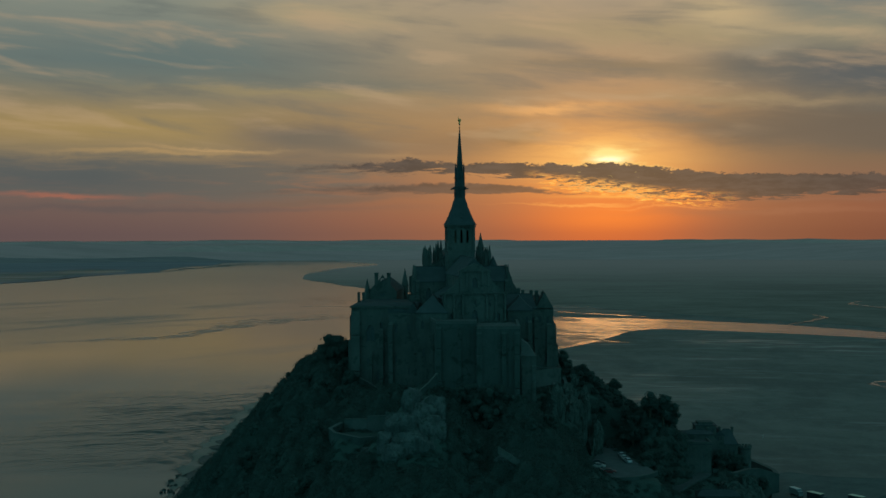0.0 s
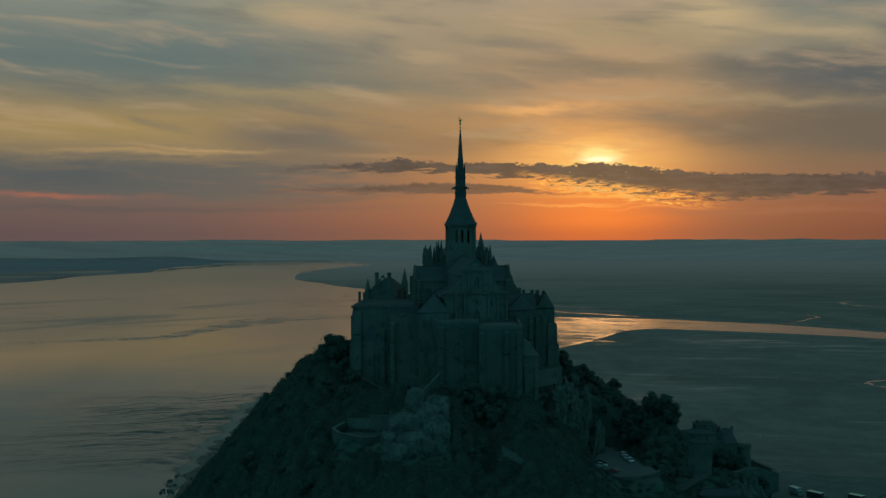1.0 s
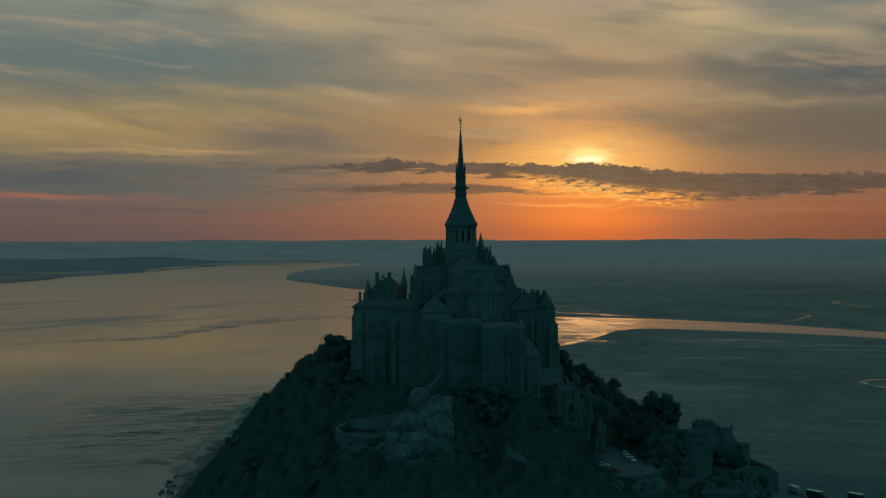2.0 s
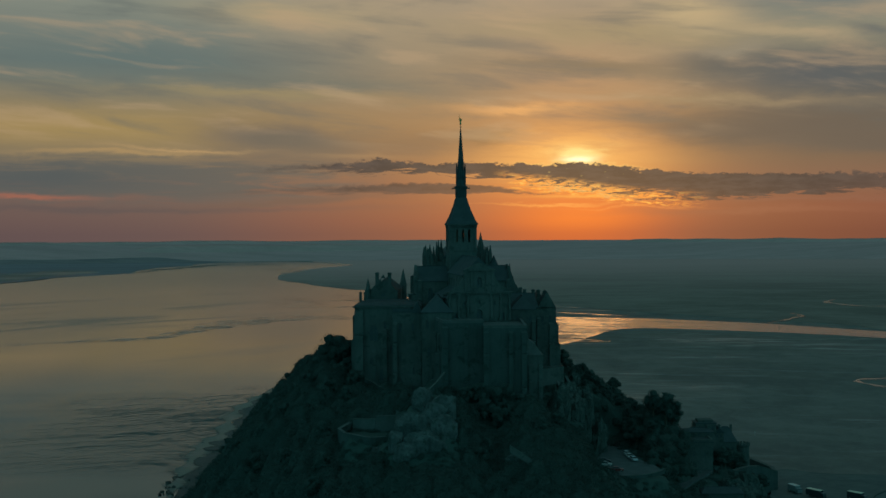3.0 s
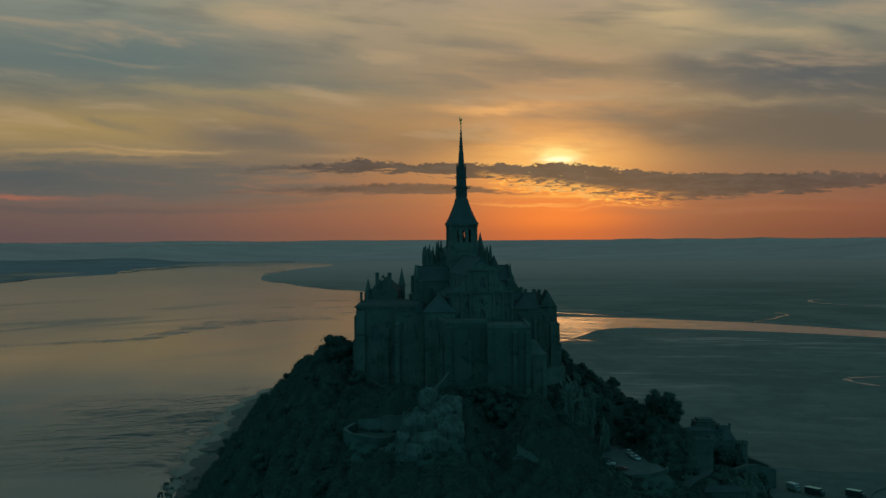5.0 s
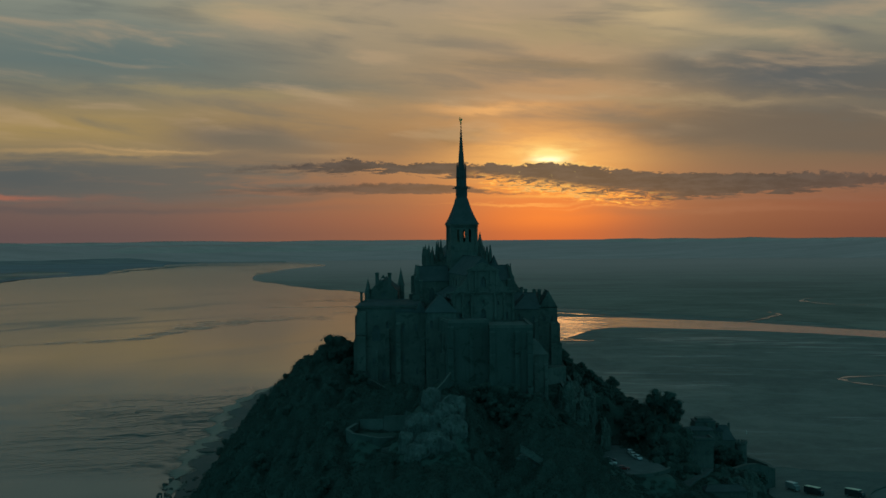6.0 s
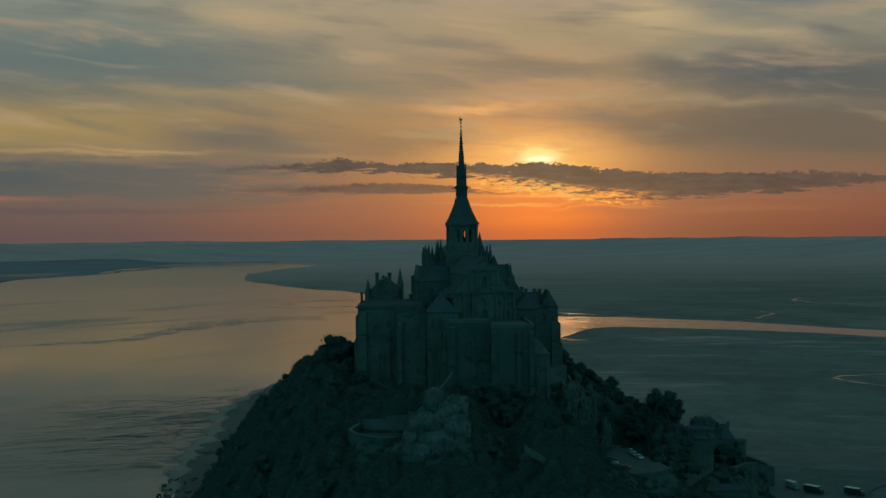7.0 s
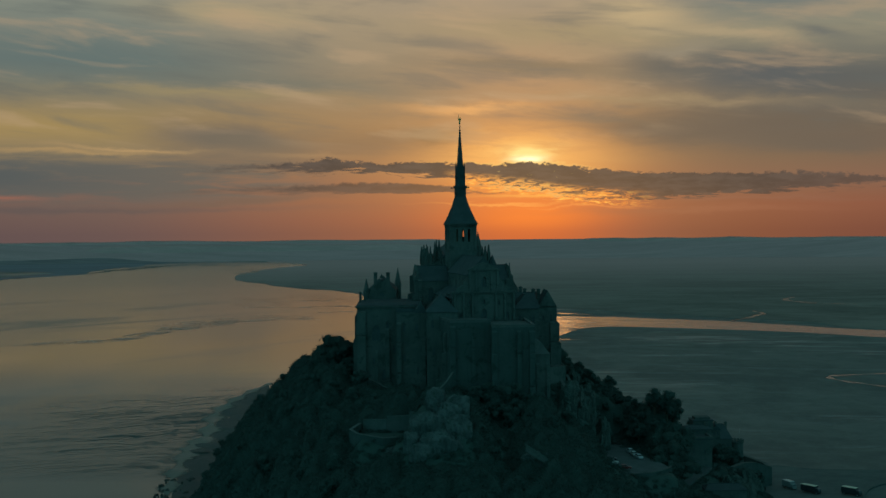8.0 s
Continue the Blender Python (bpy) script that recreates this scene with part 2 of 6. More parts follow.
    sky = n.mix(n.smooth(el, -0.3, -2.0), sky, srgb(30, 46, 48))
    sky = n.mix(1.0, sky, (0.97, 1.0, 1.07), "MULTIPLY")
    nishita = n.node("ShaderNodeTexSky")
    nishita.sky_type, nishita.sun_disc, nishita.sun_elevation, nishita.sun_rotation = "NISHITA", False, radians(SUN_EL), radians(SUN_AZ)
    bg, bg2 = n.node("ShaderNodeBackground"), n.node("ShaderNodeBackground")
    n.put(bg.inputs[0], sky)
    n.put(bg.inputs[1], 1.0)
    n.put(bg2.inputs[0], nishita.outputs[0])
    n.put(bg2.inputs[1], 0.003)
    add, out = n.node("ShaderNodeAddShader"), n.node("ShaderNodeOutputWorld")
    n.put(add.inputs[0], bg.outputs[0])
    n.put(add.inputs[1], bg2.outputs[0])
    n.put(out.inputs[0], add.outputs[0])


OVERHEAD, WEST = srgb(76, 104, 105), srgb(83, 166, 171)
make_world()
sun = new("sun", bpy.data.lights.new("sun", "SUN"))
sun.data.energy, sun.data.angle, sun.data.color = 0.009, radians(5.0), (1.0, 0.45, 0.16)
_s = Vector((math.sin(radians(SUN_AZ)) * math.cos(radians(SUN_EL)), math.cos(radians(SUN_AZ)) * math.cos(radians(SUN_EL)), math.sin(radians(SUN_EL))))
sun.matrix_world = look(_s * 300, (0, 0, 0))


# ---- materials ----
def material(name, low, high, scale=0.4, fine=6.0, rough=0.85, bump=0.3, spec=0.3, stain=None, metal=0.0, runs=0.0):
    """A surface that varies between two colours at two scales, with fine relief."""
    mat = bpy.data.materials.new(name)
    mat.use_nodes = True
    n = Nodes(mat.node_tree)
    b = mat.node_tree.nodes["Principled BSDF"]
    co = n.node("ShaderNodeNewGeometry").outputs["Position"]
    big, small = n.noise(co, scale, 5.0), n.noise(co, fine, 4.0)
    f = n.m("ADD", n.m("MULTIPLY", n.smooth(big, 0.3, 0.7), 0.6), n.m("MULTIPLY", small, 0.4))
    col = n.mix(f, low, high)
    if stain:
        col = n.mix(n.m("MULTIPLY", n.smooth(n.noise(co, scale * 2.3, 6.0, 0.65, 0.5), 0.52, 0.66), 0.8), col, stain)
    if runs:
        sep = n.node("ShaderNodeSeparateXYZ")
        n.put(sep.inputs[0], co)
        wash = n.noise(n.vec(sep.outputs[0], sep.outputs[1], n.m("MULTIPLY", sep.outputs[2], 0.12)), 0.8, 6.0, 0.65)
        col = n.mix(n.m("MULTIPLY", n.smooth(wash, 0.5, 0.68), runs), col, tuple(c * 0.5 for c in low))
    n.put(b.inputs["Base Color"], col)
    b.inputs["Roughness"].default_value, b.inputs["Metallic"].default_value = rough, metal
    b.inputs["Specular IOR Level"].default_value = spec
    bp = n.node("ShaderNodeBump")
    n.put(bp.inputs["Strength"], bump)
    n.put(bp.inputs["Distance"], 0.5 / fine)
    n.put(bp.inputs["Height"], small)
    n.put(b.inputs["Normal"], bp.outputs[0])
    return mat


STONE = material("granite", (0.078, 0.083, 0.074), (0.124, 0.126, 0.112), 0.14, 0.9, 0.95, 0.4, 0.1, (0.054, 0.062, 0.053), runs=0.2)
# granite kept darker than STONE, for terrace, rampart and ramp walls
DARK_STONE = material("darker_granite", (0.054, 0.066, 0.059), (0.086, 0.095, 0.086), 0.12, 1.0, 0.95, 0.3, 0.1, (0.032, 0.042, 0.034), runs=0.25)
PALE = material("pale_granite", (0.08, 0.087, 0.08), (0.125, 0.128, 0.117), 0.2, 2.0, 0.95, 0.3, 0.1, (0.08, 0.085, 0.072))
SLATE = material("slate", (0.052, 0.061, 0.061), (0.078, 0.087, 0.086), 0.3, 3.0, 0.95, 0.3, 0.05)
LEAD = material("lead_sheet", (0.048, 0.056, 0.056), (0.08, 0.088, 0.088), 0.6, 4.0, 0.85, 0.2, 0.1)
GOLD = material("gilded_copper", (0.42, 0.27, 0.08), (0.6, 0.4, 0.13), 2.0, 9.0, 0.5, 0.1, 0.5, metal=0.6)
ROCK = material("bare_rock", (0.05, 0.056, 0.051), (0.135, 0.138, 0.128), 0.3, 1.6, 0.95, 1.0, 0.15, (0.042, 0.052, 0.036), runs=0.5)
CLIFF = material("mossy_cliff", (0.056, 0.067, 0.058), (0.104, 0.11, 0.096), 0.25, 1.4, 0.95, 1.0, 0.1, (0.04, 0.054, 0.04), runs=0.5)
SHORE = material("weedy_rock", (0.03, 0.03, 0.025), (0.09, 0.085, 0.07), 0.4, 2.5, 0.7, 0.8, 0.3)
SOIL = material("slope_soil", (0.046, 0.064, 0.055), (0.064, 0.084, 0.07), 0.08, 1.5, 1.0, 0.6, 0.1)
def leafy(mat, amount):
    """Lets part of the light pass through thin leaves."""
    n = Nodes(mat.node_tree)
    b = mat.node_tree.nodes["Principled BSDF"]
    thin, both = n.node("ShaderNodeBsdfTranslucent"), n.node("ShaderNodeMixShader")
    n.put(thin.inputs["Color"], b.inputs["Base Color"].links[0].from_socket)
    n.put(both.inputs[0], amount)
    n.put(both.inputs[1], b.outputs[0])
    n.put(both.inputs[2], thin.outputs[0])
    n.put(mat.node_tree.nodes["Material Output"].inputs[0], both.outputs[0])
    return mat


LEAF = leafy(material("foliage", (0.08, 0.104, 0.09), (0.102, 0.13, 0.11), 0.1, 1.0, 0.9, 0.1, 0.1), 0.5)
SCRUB = leafy(material("scrub_leaves", (0.055, 0.077, 0.067), (0.074, 0.1, 0.086), 0.08, 1.2, 0.9, 0.1, 0.1), 0.5)
# surface under the wood's leaves: their inner shade is put into its colour
UNDERLEAF = material("leaf_underlayer", (0.04, 0.05, 0.043), (0.06, 0.072, 0.061), 0.2, 1.6, 1.0, 0.8, 0.05)
BARK = material("bark", (0.06, 0.05, 0.04), (0.14, 0.11, 0.08), 1.0, 8.0, 0.95, 0.5, 0.1)
ASPHALT = material("asphalt", (0.055, 0.066, 0.063), (0.095, 0.105, 0.1), 0.3, 4.0, 0.8, 0.2, 0.3)
PLASTER = material("grey_render", (0.2, 0.2, 0.19), (0.34, 0.33, 0.3), 0.4, 3.0, 0.9, 0.2, 0.2)
GLASS = material("leaded_glass", (0.04, 0.05, 0.05), (0.07, 0.08, 0.08), 1.0, 6.0, 0.4, 0.1, 0.4)
WOOD = material("weathered_oak", (0.06, 0.045, 0.03), (0.13, 0.1, 0.07), 0.8, 7.0, 0.8, 0.3, 0.2)
RUBBER = material("rubber", (0.02, 0.02, 0.02), (0.04, 0.04, 0.04), 1.0, 8.0, 0.9, 0.1, 0.2)
RIM = material("wheel_metal", (0.3, 0.3, 0.3), (0.5, 0.5, 0.5), 2.0, 9.0, 0.4, 0.05, 0.5, metal=0.8)
WHITE = material("white_paint", (0.34, 0.33, 0.31), (0.46, 0.45, 0.42), 0.8, 6.0, 0.4, 0.05, 0.5)
SILVER = material("silver_paint", (0.4, 0.41, 0.42), (0.5, 0.51, 0.52), 0.8, 6.0, 0.35, 0.05, 0.5, metal=0.3)
BLACKP = material("dark_paint", (0.02, 0.022, 0.025), (0.04, 0.042, 0.045), 0.8, 6.0, 0.3, 0.05, 0.5)
REDP = material("dark_red_paint", (0.12, 0.02, 0.02), (0.18, 0.03, 0.025), 0.8, 6.0, 0.35, 0.05, 0.5)
# white lorry sides, greyed in the paint because less sky light reaches them
SHADED_WHITE = material("shaded_lorry_white", (0.17, 0.17, 0.165), (0.22, 0.22, 0.21), 0.8, 6.0, 0.5, 0.05, 0.3)
CREAM = material("cream_paint", (0.55, 0.45, 0.32), (0.66, 0.56, 0.42), 0.8, 6.0, 0.45, 0.05, 0.5)


def flats(name, low, high, r_lo, r_hi, spec, bump, stretch, size, ripple, haze_tint=None):
    """Tidal flats: long streaks of wetter and drier sand with rippled relief."""
    mat = bpy.data.materials.new(name)
    mat.use_nodes = True
    n = Nodes(mat.node_tree)
    b = mat.node_tree.nodes["Principled BSDF"]
    sep = n.node("ShaderNodeSeparateXYZ")
    n.put(sep.inputs[0], n.node("ShaderNodeNewGeometry").outputs["Position"])
    p = n.vec(n.m("DIVIDE", sep.outputs[0], stretch), sep.outputs[1], 0.0)
    big = n.noise(p, 1 / size, 6.0, 0.6, 1.0)
    mid = n.noise(p, 6 / size, 8.0, 0.68, 0.6)
    rip = n.noise(n.vec(n.m("DIVIDE", sep.outputs[0], 3.0), sep.outputs[1], 3.0), 1 / ripple, 5.0, 0.6, 0.4)
    grain = n.noise(p, 34 / size, 5.0, 0.7, 0.3)
    f = n.smooth(n.m("ADD", n.m("ADD", n.m("MULTIPLY", big, 0.45), n.m("MULTIPLY", mid, 0.35)), n.m("MULTIPLY", grain, 0.2)), 0.38, 0.61)
    col = n.mix(f, low, high)
    # haze painted in: the colour pales with distance from the camera
    if haze_tint:
        col = n.mix(n.m("MULTIPLY", n.smooth(sep.outputs[1], 1000.0, 3700.0), n.m("SUBTRACT", 1.0, n.m("MULTIPLY", mid, 0.3))), col, haze_tint)
    n.put(b.inputs["Base Color"], col)
    n.put(b.inputs["Roughness"], n.m("ADD", r_lo, n.m("MULTIPLY", f, r_hi - r_lo)))
    b.inputs["Specular IOR Level"].default_value = spec
    bp = n.node("ShaderNodeBump")
    n.put(bp.inputs["Strength"], bump)
    n.put(bp.inputs["Distance"], ripple * 0.12)
    n.put(bp.inputs["Height"], n.m("ADD", rip, n.m("MULTIPLY", mid, 0.8)))
    n.put(b.inputs["Normal"], bp.outputs[0])
    return mat




def sands(name):
    """Damp sand with dark and pale drifts; long shallow streaks still hold a film of water."""
    mat = flats(name, (0.124, 0.102, 0.089), (0.2, 0.162, 0.139), 0.6, 0.95, 0.2, 0.03, 0.8, 110.0, 3.0)
    n = Nodes(mat.node_tree)
    b = mat.node_tree.nodes["Principled BSDF"]
    sep = n.node("ShaderNodeSeparateXYZ")
    n.put(sep.inputs[0], n.node("ShaderNodeNewGeometry").outputs["Position"])
    x, y = sep.outputs[0], sep.outputs[1]
    long = n.noise(n.vec(n.m("DIVIDE", x, 3.2), n.m("ADD", y, n.m("MULTIPLY", x, 0.2)), 31.0), 1 / 70, 4.0, 0.6, 0.8)
    thin = n.noise(n.vec(n.m("DIVIDE", x, 4.0), n.m("ADD", y, n.m("MULTIPLY", x, 0.12)), 37.0), 1 / 16, 7.0, 0.7, 0.6)
    film = n.m("MULTIPLY", n.smooth(long, 0.47, 0.62), n.smooth(thin, 0.42, 0.62))
    n.put(b.inputs["Specular IOR Level"], n.m("ADD", 0.2, n.m("MULTIPLY", film, 0.18)))
    n.put(b.inputs["Roughness"], n.m("SUBTRACT", 0.9, n.m("MULTIPLY", film, 0.5)))
    return mat


SAND = sands("sand")
PAVED = flats("sandy_paving", (0.08, 0.082, 0.076), (0.14, 0.138, 0.125), 0.8, 0.95, 0.1, 0.05, 1.5, 25.0, 1.5)
def tidal(name):
    """The bay: smooth shining flats, breaking into ripples and drier streaks towards the island's shore."""
    mat = bpy.data.materials.new(name)
    mat.use_nodes = True
    n = Nodes(mat.node_tree)
    b = mat.node_tree.nodes["Principled BSDF"]
    sep = n.node("ShaderNodeSeparateXYZ")
    n.put(sep.inputs[0], n.node("ShaderNodeNewGeometry").outputs["Position"])
    x, y = sep.outputs[0], sep.outputs[1]
    along, across = n.m("ADD", n.m("MULTIPLY", x, 0.66), n.m("MULTIPLY", y, 0.75)), n.m("SUBTRACT", n.m("MULTIPLY", x, 0.75), n.m("MULTIPLY", y, 0.66))
    bend = n.m("MULTIPLY", n.m("SUBTRACT", n.noise(n.vec(x, n.m("DIVIDE", y, 1.5), 14.0), 1 / 120, 3.0), 0.5), 90.0)
    big = n.noise(n.vec(n.m("DIVIDE", along, 6.0), across, 0.0), 1 / 75, 7.0, 0.62, 1.0)
    bars = n.noise(n.vec(n.m("DIVIDE", x, 4.6), n.m("SUBTRACT", n.m("ADD", y, bend), n.m("MULTIPLY", x, 0.3)), 5.0), 1 / 10, 9.0, 0.7, 0.8)
    rip = n.noise(n.vec(n.m("DIVIDE", x, 2.6), n.m("ADD", y, n.m("MULTIPLY", x, 0.12)), 9.0), 1 / 1.6, 5.0, 0.7, 0.4)
    dx, dy = n.m("DIVIDE", n.m("ADD", x, 150.0), 0.7), n.m("SUBTRACT", y, 225.0)
    away = n.m("SQRT", n.m("ADD", n.m("MULTIPLY", dx, dx), n.m("MULTIPLY", dy, dy)))
    away = n.m("ADD", away, n.m("MULTIPLY", n.m("SUBTRACT", n.noise(n.vec(n.m("DIVIDE", x, 2.5), y, 2.0), 1 / 60, 5.0), 0.5), 240.0))
    drift = n.m("MULTIPLY", n.m("SUBTRACT", n.noise(n.vec(n.m("DIVIDE", x, 4.0), y, 3.0), 1 / 70, 5.0), 0.5), 420.0)
    silty = n.smooth(n.m("ADD", y, drift), 520.0, 180.0)
    north = n.m("MULTIPLY", n.smooth(n.m("ADD", x, n.m("MULTIPLY", drift, 0.5)), -110.0, -480.0), n.smooth(y, 1900.0, 800.0))
    silty = n.m("MAXIMUM", silty, n.m("MULTIPLY", north, 0.7))
    ruffled = n.m("MULTIPLY", north, n.m("MULTIPLY", n.smooth(y, 380.0, 800.0), 0.1))
    shore = n.smooth(away, 230.0, 30.0)
    east = n.m("MULTIPLY", n.smooth(x, 30.0, 70.0), n.smooth(y, 1000.0, 900.0))
    rough_zone = n.m("MAXIMUM", shore, n.m("MULTIPLY", east, 0.6))
    dry = n.m("MULTIPLY", n.smooth(n.m("ADD", n.m("MULTIPLY", bars, 0.55), n.m("MULTIPLY", rip, 0.45)), 0.42, 0.64), rough_zone)
    n.put(b.inputs["Specular IOR Level"], n.m("SUBTRACT", n.m("SUBTRACT", 0.45, n.m("MULTIPLY", silty, 0.36)), n.m("MULTIPLY", dry, 0.14)))
    veil = n.m("MULTIPLY", n.m("MULTIPLY", n.smooth(big, 0.5, 0.66), n.bell(y, 1000.0, 550.0)), 0.12)
    n.put(b.inputs["Base Color"], n.mix(dry, n.mix(silty, (0.032, 0.062, 0.06), (0.056, 0.1, 0.1)), (0.05, 0.08, 0.078)))
    n.put(b.inputs["Roughness"], n.m("ADD", n.m("ADD", n.m("ADD", 0.05, n.m("MULTIPLY", n.smooth(y, 700.0, 2400.0), 0.16)), veil), n.m("ADD", n.m("MULTIPLY", dry, 0.45), ruffled)))
    b.inputs["IOR"].default_value = 1.33
    bp = n.node("ShaderNodeBump")
    n.put(bp.inputs["Strength"], n.m("ADD", 0.004, n.m("MULTIPLY", rough_zone, 0.3)))
    n.put(bp.inputs["Distance"], 0.4)
    runnel = n.noise(n.vec(n.m("DIVIDE", along, 9.0), across, 23.0), 1 / 7.0, 6.0, 0.62, 0.5)
    n.put(bp.inputs["Height"], n.m("ADD", n.m("ADD", rip, bars), n.m("MULTIPLY", runnel, 0.8)))
    n.put(b.inputs["Normal"], bp.outputs[0])
    return mat


WET = tidal("wet_sand")
MUD = flats("pale_mud", (0.05, 0.056, 0.052), (0.1, 0.098, 0.086), 0.3, 0.6, 0.22, 0.02, 5.0, 120.0, 6.0)
def ragged(mat, grain):
    """Lets a ribbon run out in a torn margin where it grows thin."""
    n = Nodes(mat.node_tree)
    depth = n.node("ShaderNodeAttribute")
    depth.attribute_name = "depth"
    sep = n.node("ShaderNodeSeparateXYZ")
    n.put(sep.inputs[0], n.node("ShaderNodeNewGeometry").outputs["Position"])
    torn = n.noise(n.vec(n.m("DIVIDE", sep.outputs[0], 2.0), sep.outputs[1], 17.0), 1 / grain, 6.0, 0.65, 0.4)
    cover = n.smooth(n.m("ADD", depth.outputs["Fac"], n.m("MULTIPLY", n.m("SUBTRACT", torn, 0.5), 1.5)), 0.05, 0.8)
    none, both = n.node("ShaderNodeBsdfTransparent"), n.node("ShaderNodeMixShader")
    n.put(both.inputs[0], cover)
    n.put(both.inputs[1], none.outputs[0])
    n.put(both.inputs[2], mat.node_tree.nodes["Principled BSDF"].outputs[0])
    n.put(mat.node_tree.nodes["Material Output"].inputs[0], both.outputs[0])
    return mat


DAMP = flats("damp_sand", (0.045, 0.052, 0.048), (0.078, 0.084, 0.076), 0.55, 0.9, 0.2, 0.03, 1.2, 30.0, 2.0)
BAR = ragged(flats("bar_sand", (0.03, 0.05, 0.05), (0.07, 0.09, 0.085), 0.14, 0.34, 0.36, 0.1, 6.0, 40.0, 5.0), 16.0)
BANK = ragged(flats("bank_sand", (0.03, 0.05, 0.05), (0.05, 0.07, 0.066), 0.1, 0.2, 0.38, 0.02, 6.0, 60.0, 5.0), 60.0)
DRYBAR = ragged(flats("dry_bar_sand", (0.082, 0.074, 0.066), (0.185, 0.158, 0.136), 0.5, 0.95, 0.26, 0.03, 1.3, 40.0, 3.0), 10.0)
STRAND = ragged(flats("strand_sand", (0.11, 0.105, 0.086), (0.19, 0.178, 0.145), 0.35, 0.7, 0.25, 0.02, 0.7, 24.0, 2.0), 4.0)
MUDBANK = ragged(flats("mudbank", (0.2, 0.145, 0.125), (0.3, 0.21, 0.185), 0.95, 1.0, 0.0, 0.0, 6.0, 90.0, 12.0), 60.0)
CREEK = ragged(flats("creek_water", (0.02, 0.028, 0.028), (0.06, 0.06, 0.054), 0.06, 0.3, 0.5, 0.1, 5.0, 22.0, 7.0), 8.0)


def river(name):
    """Shallow river water with ripples, broken by long low bars of wet sand."""
    mat = flats(name, (0.02, 0.028, 0.028), (0.05, 0.05, 0.045), 0.08, 0.22, 0.5, 0.3, 3.0, 40.0, 9.0)
    n = Nodes(mat.node_tree)
    b = mat.node_tree.nodes["Principled BSDF"]
    sep = n.node("ShaderNodeSeparateXYZ")
    n.put(sep.inputs[0], n.node("ShaderNodeNewGeometry").outputs["Position"])
    x, y = sep.outputs[0], sep.outputs[1]
    bars = n.noise(n.vec(n.m("DIVIDE", x, 2.2), n.m("ADD", y, n.m("MULTIPLY", x, 0.35)), 6.0), 1 / 48, 7.0, 0.66, 1.4)
    shoal = n.m("MULTIPLY", n.smooth(bars, 0.47, 0.6), n.m("SUBTRACT", 0.9, n.m("MULTIPLY", n.smooth(x, 110.0, 330.0), 0.7)))
    flecks = n.noise(n.vec(n.m("DIVIDE", x, 1.6), n.m("ADD", y, n.m("MULTIPLY", x, 0.35)), 8.0), 1 / 14, 6.0, 0.7, 0.8)
    mouth = n.m("MULTIPLY", n.smooth(n.m("ADD", y, n.m("MULTIPLY", bars, 260.0)), 1060.0, 900.0), n.smooth(x, 240.0, 150.0))
    shoal = n.m("MAXIMUM", shoal, n.m("MULTIPLY", mouth, n.m("ADD", 0.2, n.m("MULTIPLY", n.smooth(n.m("ADD", n.m("MULTIPLY", bars, 0.4), n.m("MULTIPLY", flecks, 0.6)), 0.42, 0.58), 0.75))))
    n.put(b.inputs["Specular IOR Level"], n.m("SUBTRACT", 0.6, n.m("MULTIPLY", shoal, 0.45)))
    n.put(b.inputs["Roughness"], n.m("ADD", 0.09, n.m("MULTIPLY", shoal, 0.3)))
    n.put(b.inputs["Base Color"], n.mix(shoal, (0.025, 0.028, 0.026), (0.09, 0.078, 0.066)))
    return mat


WATER = river("river_water")
# the last colour is haze painted over the far meadow
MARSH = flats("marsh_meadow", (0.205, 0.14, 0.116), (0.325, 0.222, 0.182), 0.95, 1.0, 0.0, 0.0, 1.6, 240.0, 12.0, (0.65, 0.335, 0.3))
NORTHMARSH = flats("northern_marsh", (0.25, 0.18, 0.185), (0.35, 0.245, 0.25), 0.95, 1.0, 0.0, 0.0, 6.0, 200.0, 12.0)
# far tints: haze is painted in as a pale, reddened land colour
HAZED_LAND = flats("hazed_far_land", (0.52, 0.272, 0.25), (0.64, 0.33, 0.304), 0.95, 1.0, 0.0, 0.0, 9.0, 60.0, 40.0)
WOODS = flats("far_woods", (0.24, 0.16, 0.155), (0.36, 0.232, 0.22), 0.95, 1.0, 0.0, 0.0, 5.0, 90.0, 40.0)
HAZY = flats("hazed_far_ridge", (0.52, 0.29, 0.25), (0.68, 0.35, 0.315), 0.95, 1.0, 0.0, 0.0, 5.0, 120.0, 40.0)


# ---- mesh helpers ----
def finish(name, bm, mat, smooth_faces=False, up=False):
    me = bpy.data.meshes.new(name)
    bmesh.ops.recalc_face_normals(bm, faces=bm.faces)
    if up and sum(f.normal.z for f in bm.faces) < 0:
        bmesh.ops.reverse_faces(bm, faces=bm.faces)
    bm.to_mesh(me)
    bm.free()
    me.materials.append(mat)
    if smooth_faces:
        me.polygons.foreach_set("use_smooth", [True] * len(me.polygons))
    return new(name, me)


def part(name, bm, mat, parent, label="", smooth_faces=False):
    ob = finish(name, bm, mat, smooth_faces)
    ob.parent = parent
    return tagged(ob, label)


def thing(name, label, category, m=None, group="", kind=""):
    ob = new(name)
    if m is not None:
        ob.matrix_world = m
    return tagged(ob, label, category, group, kind)


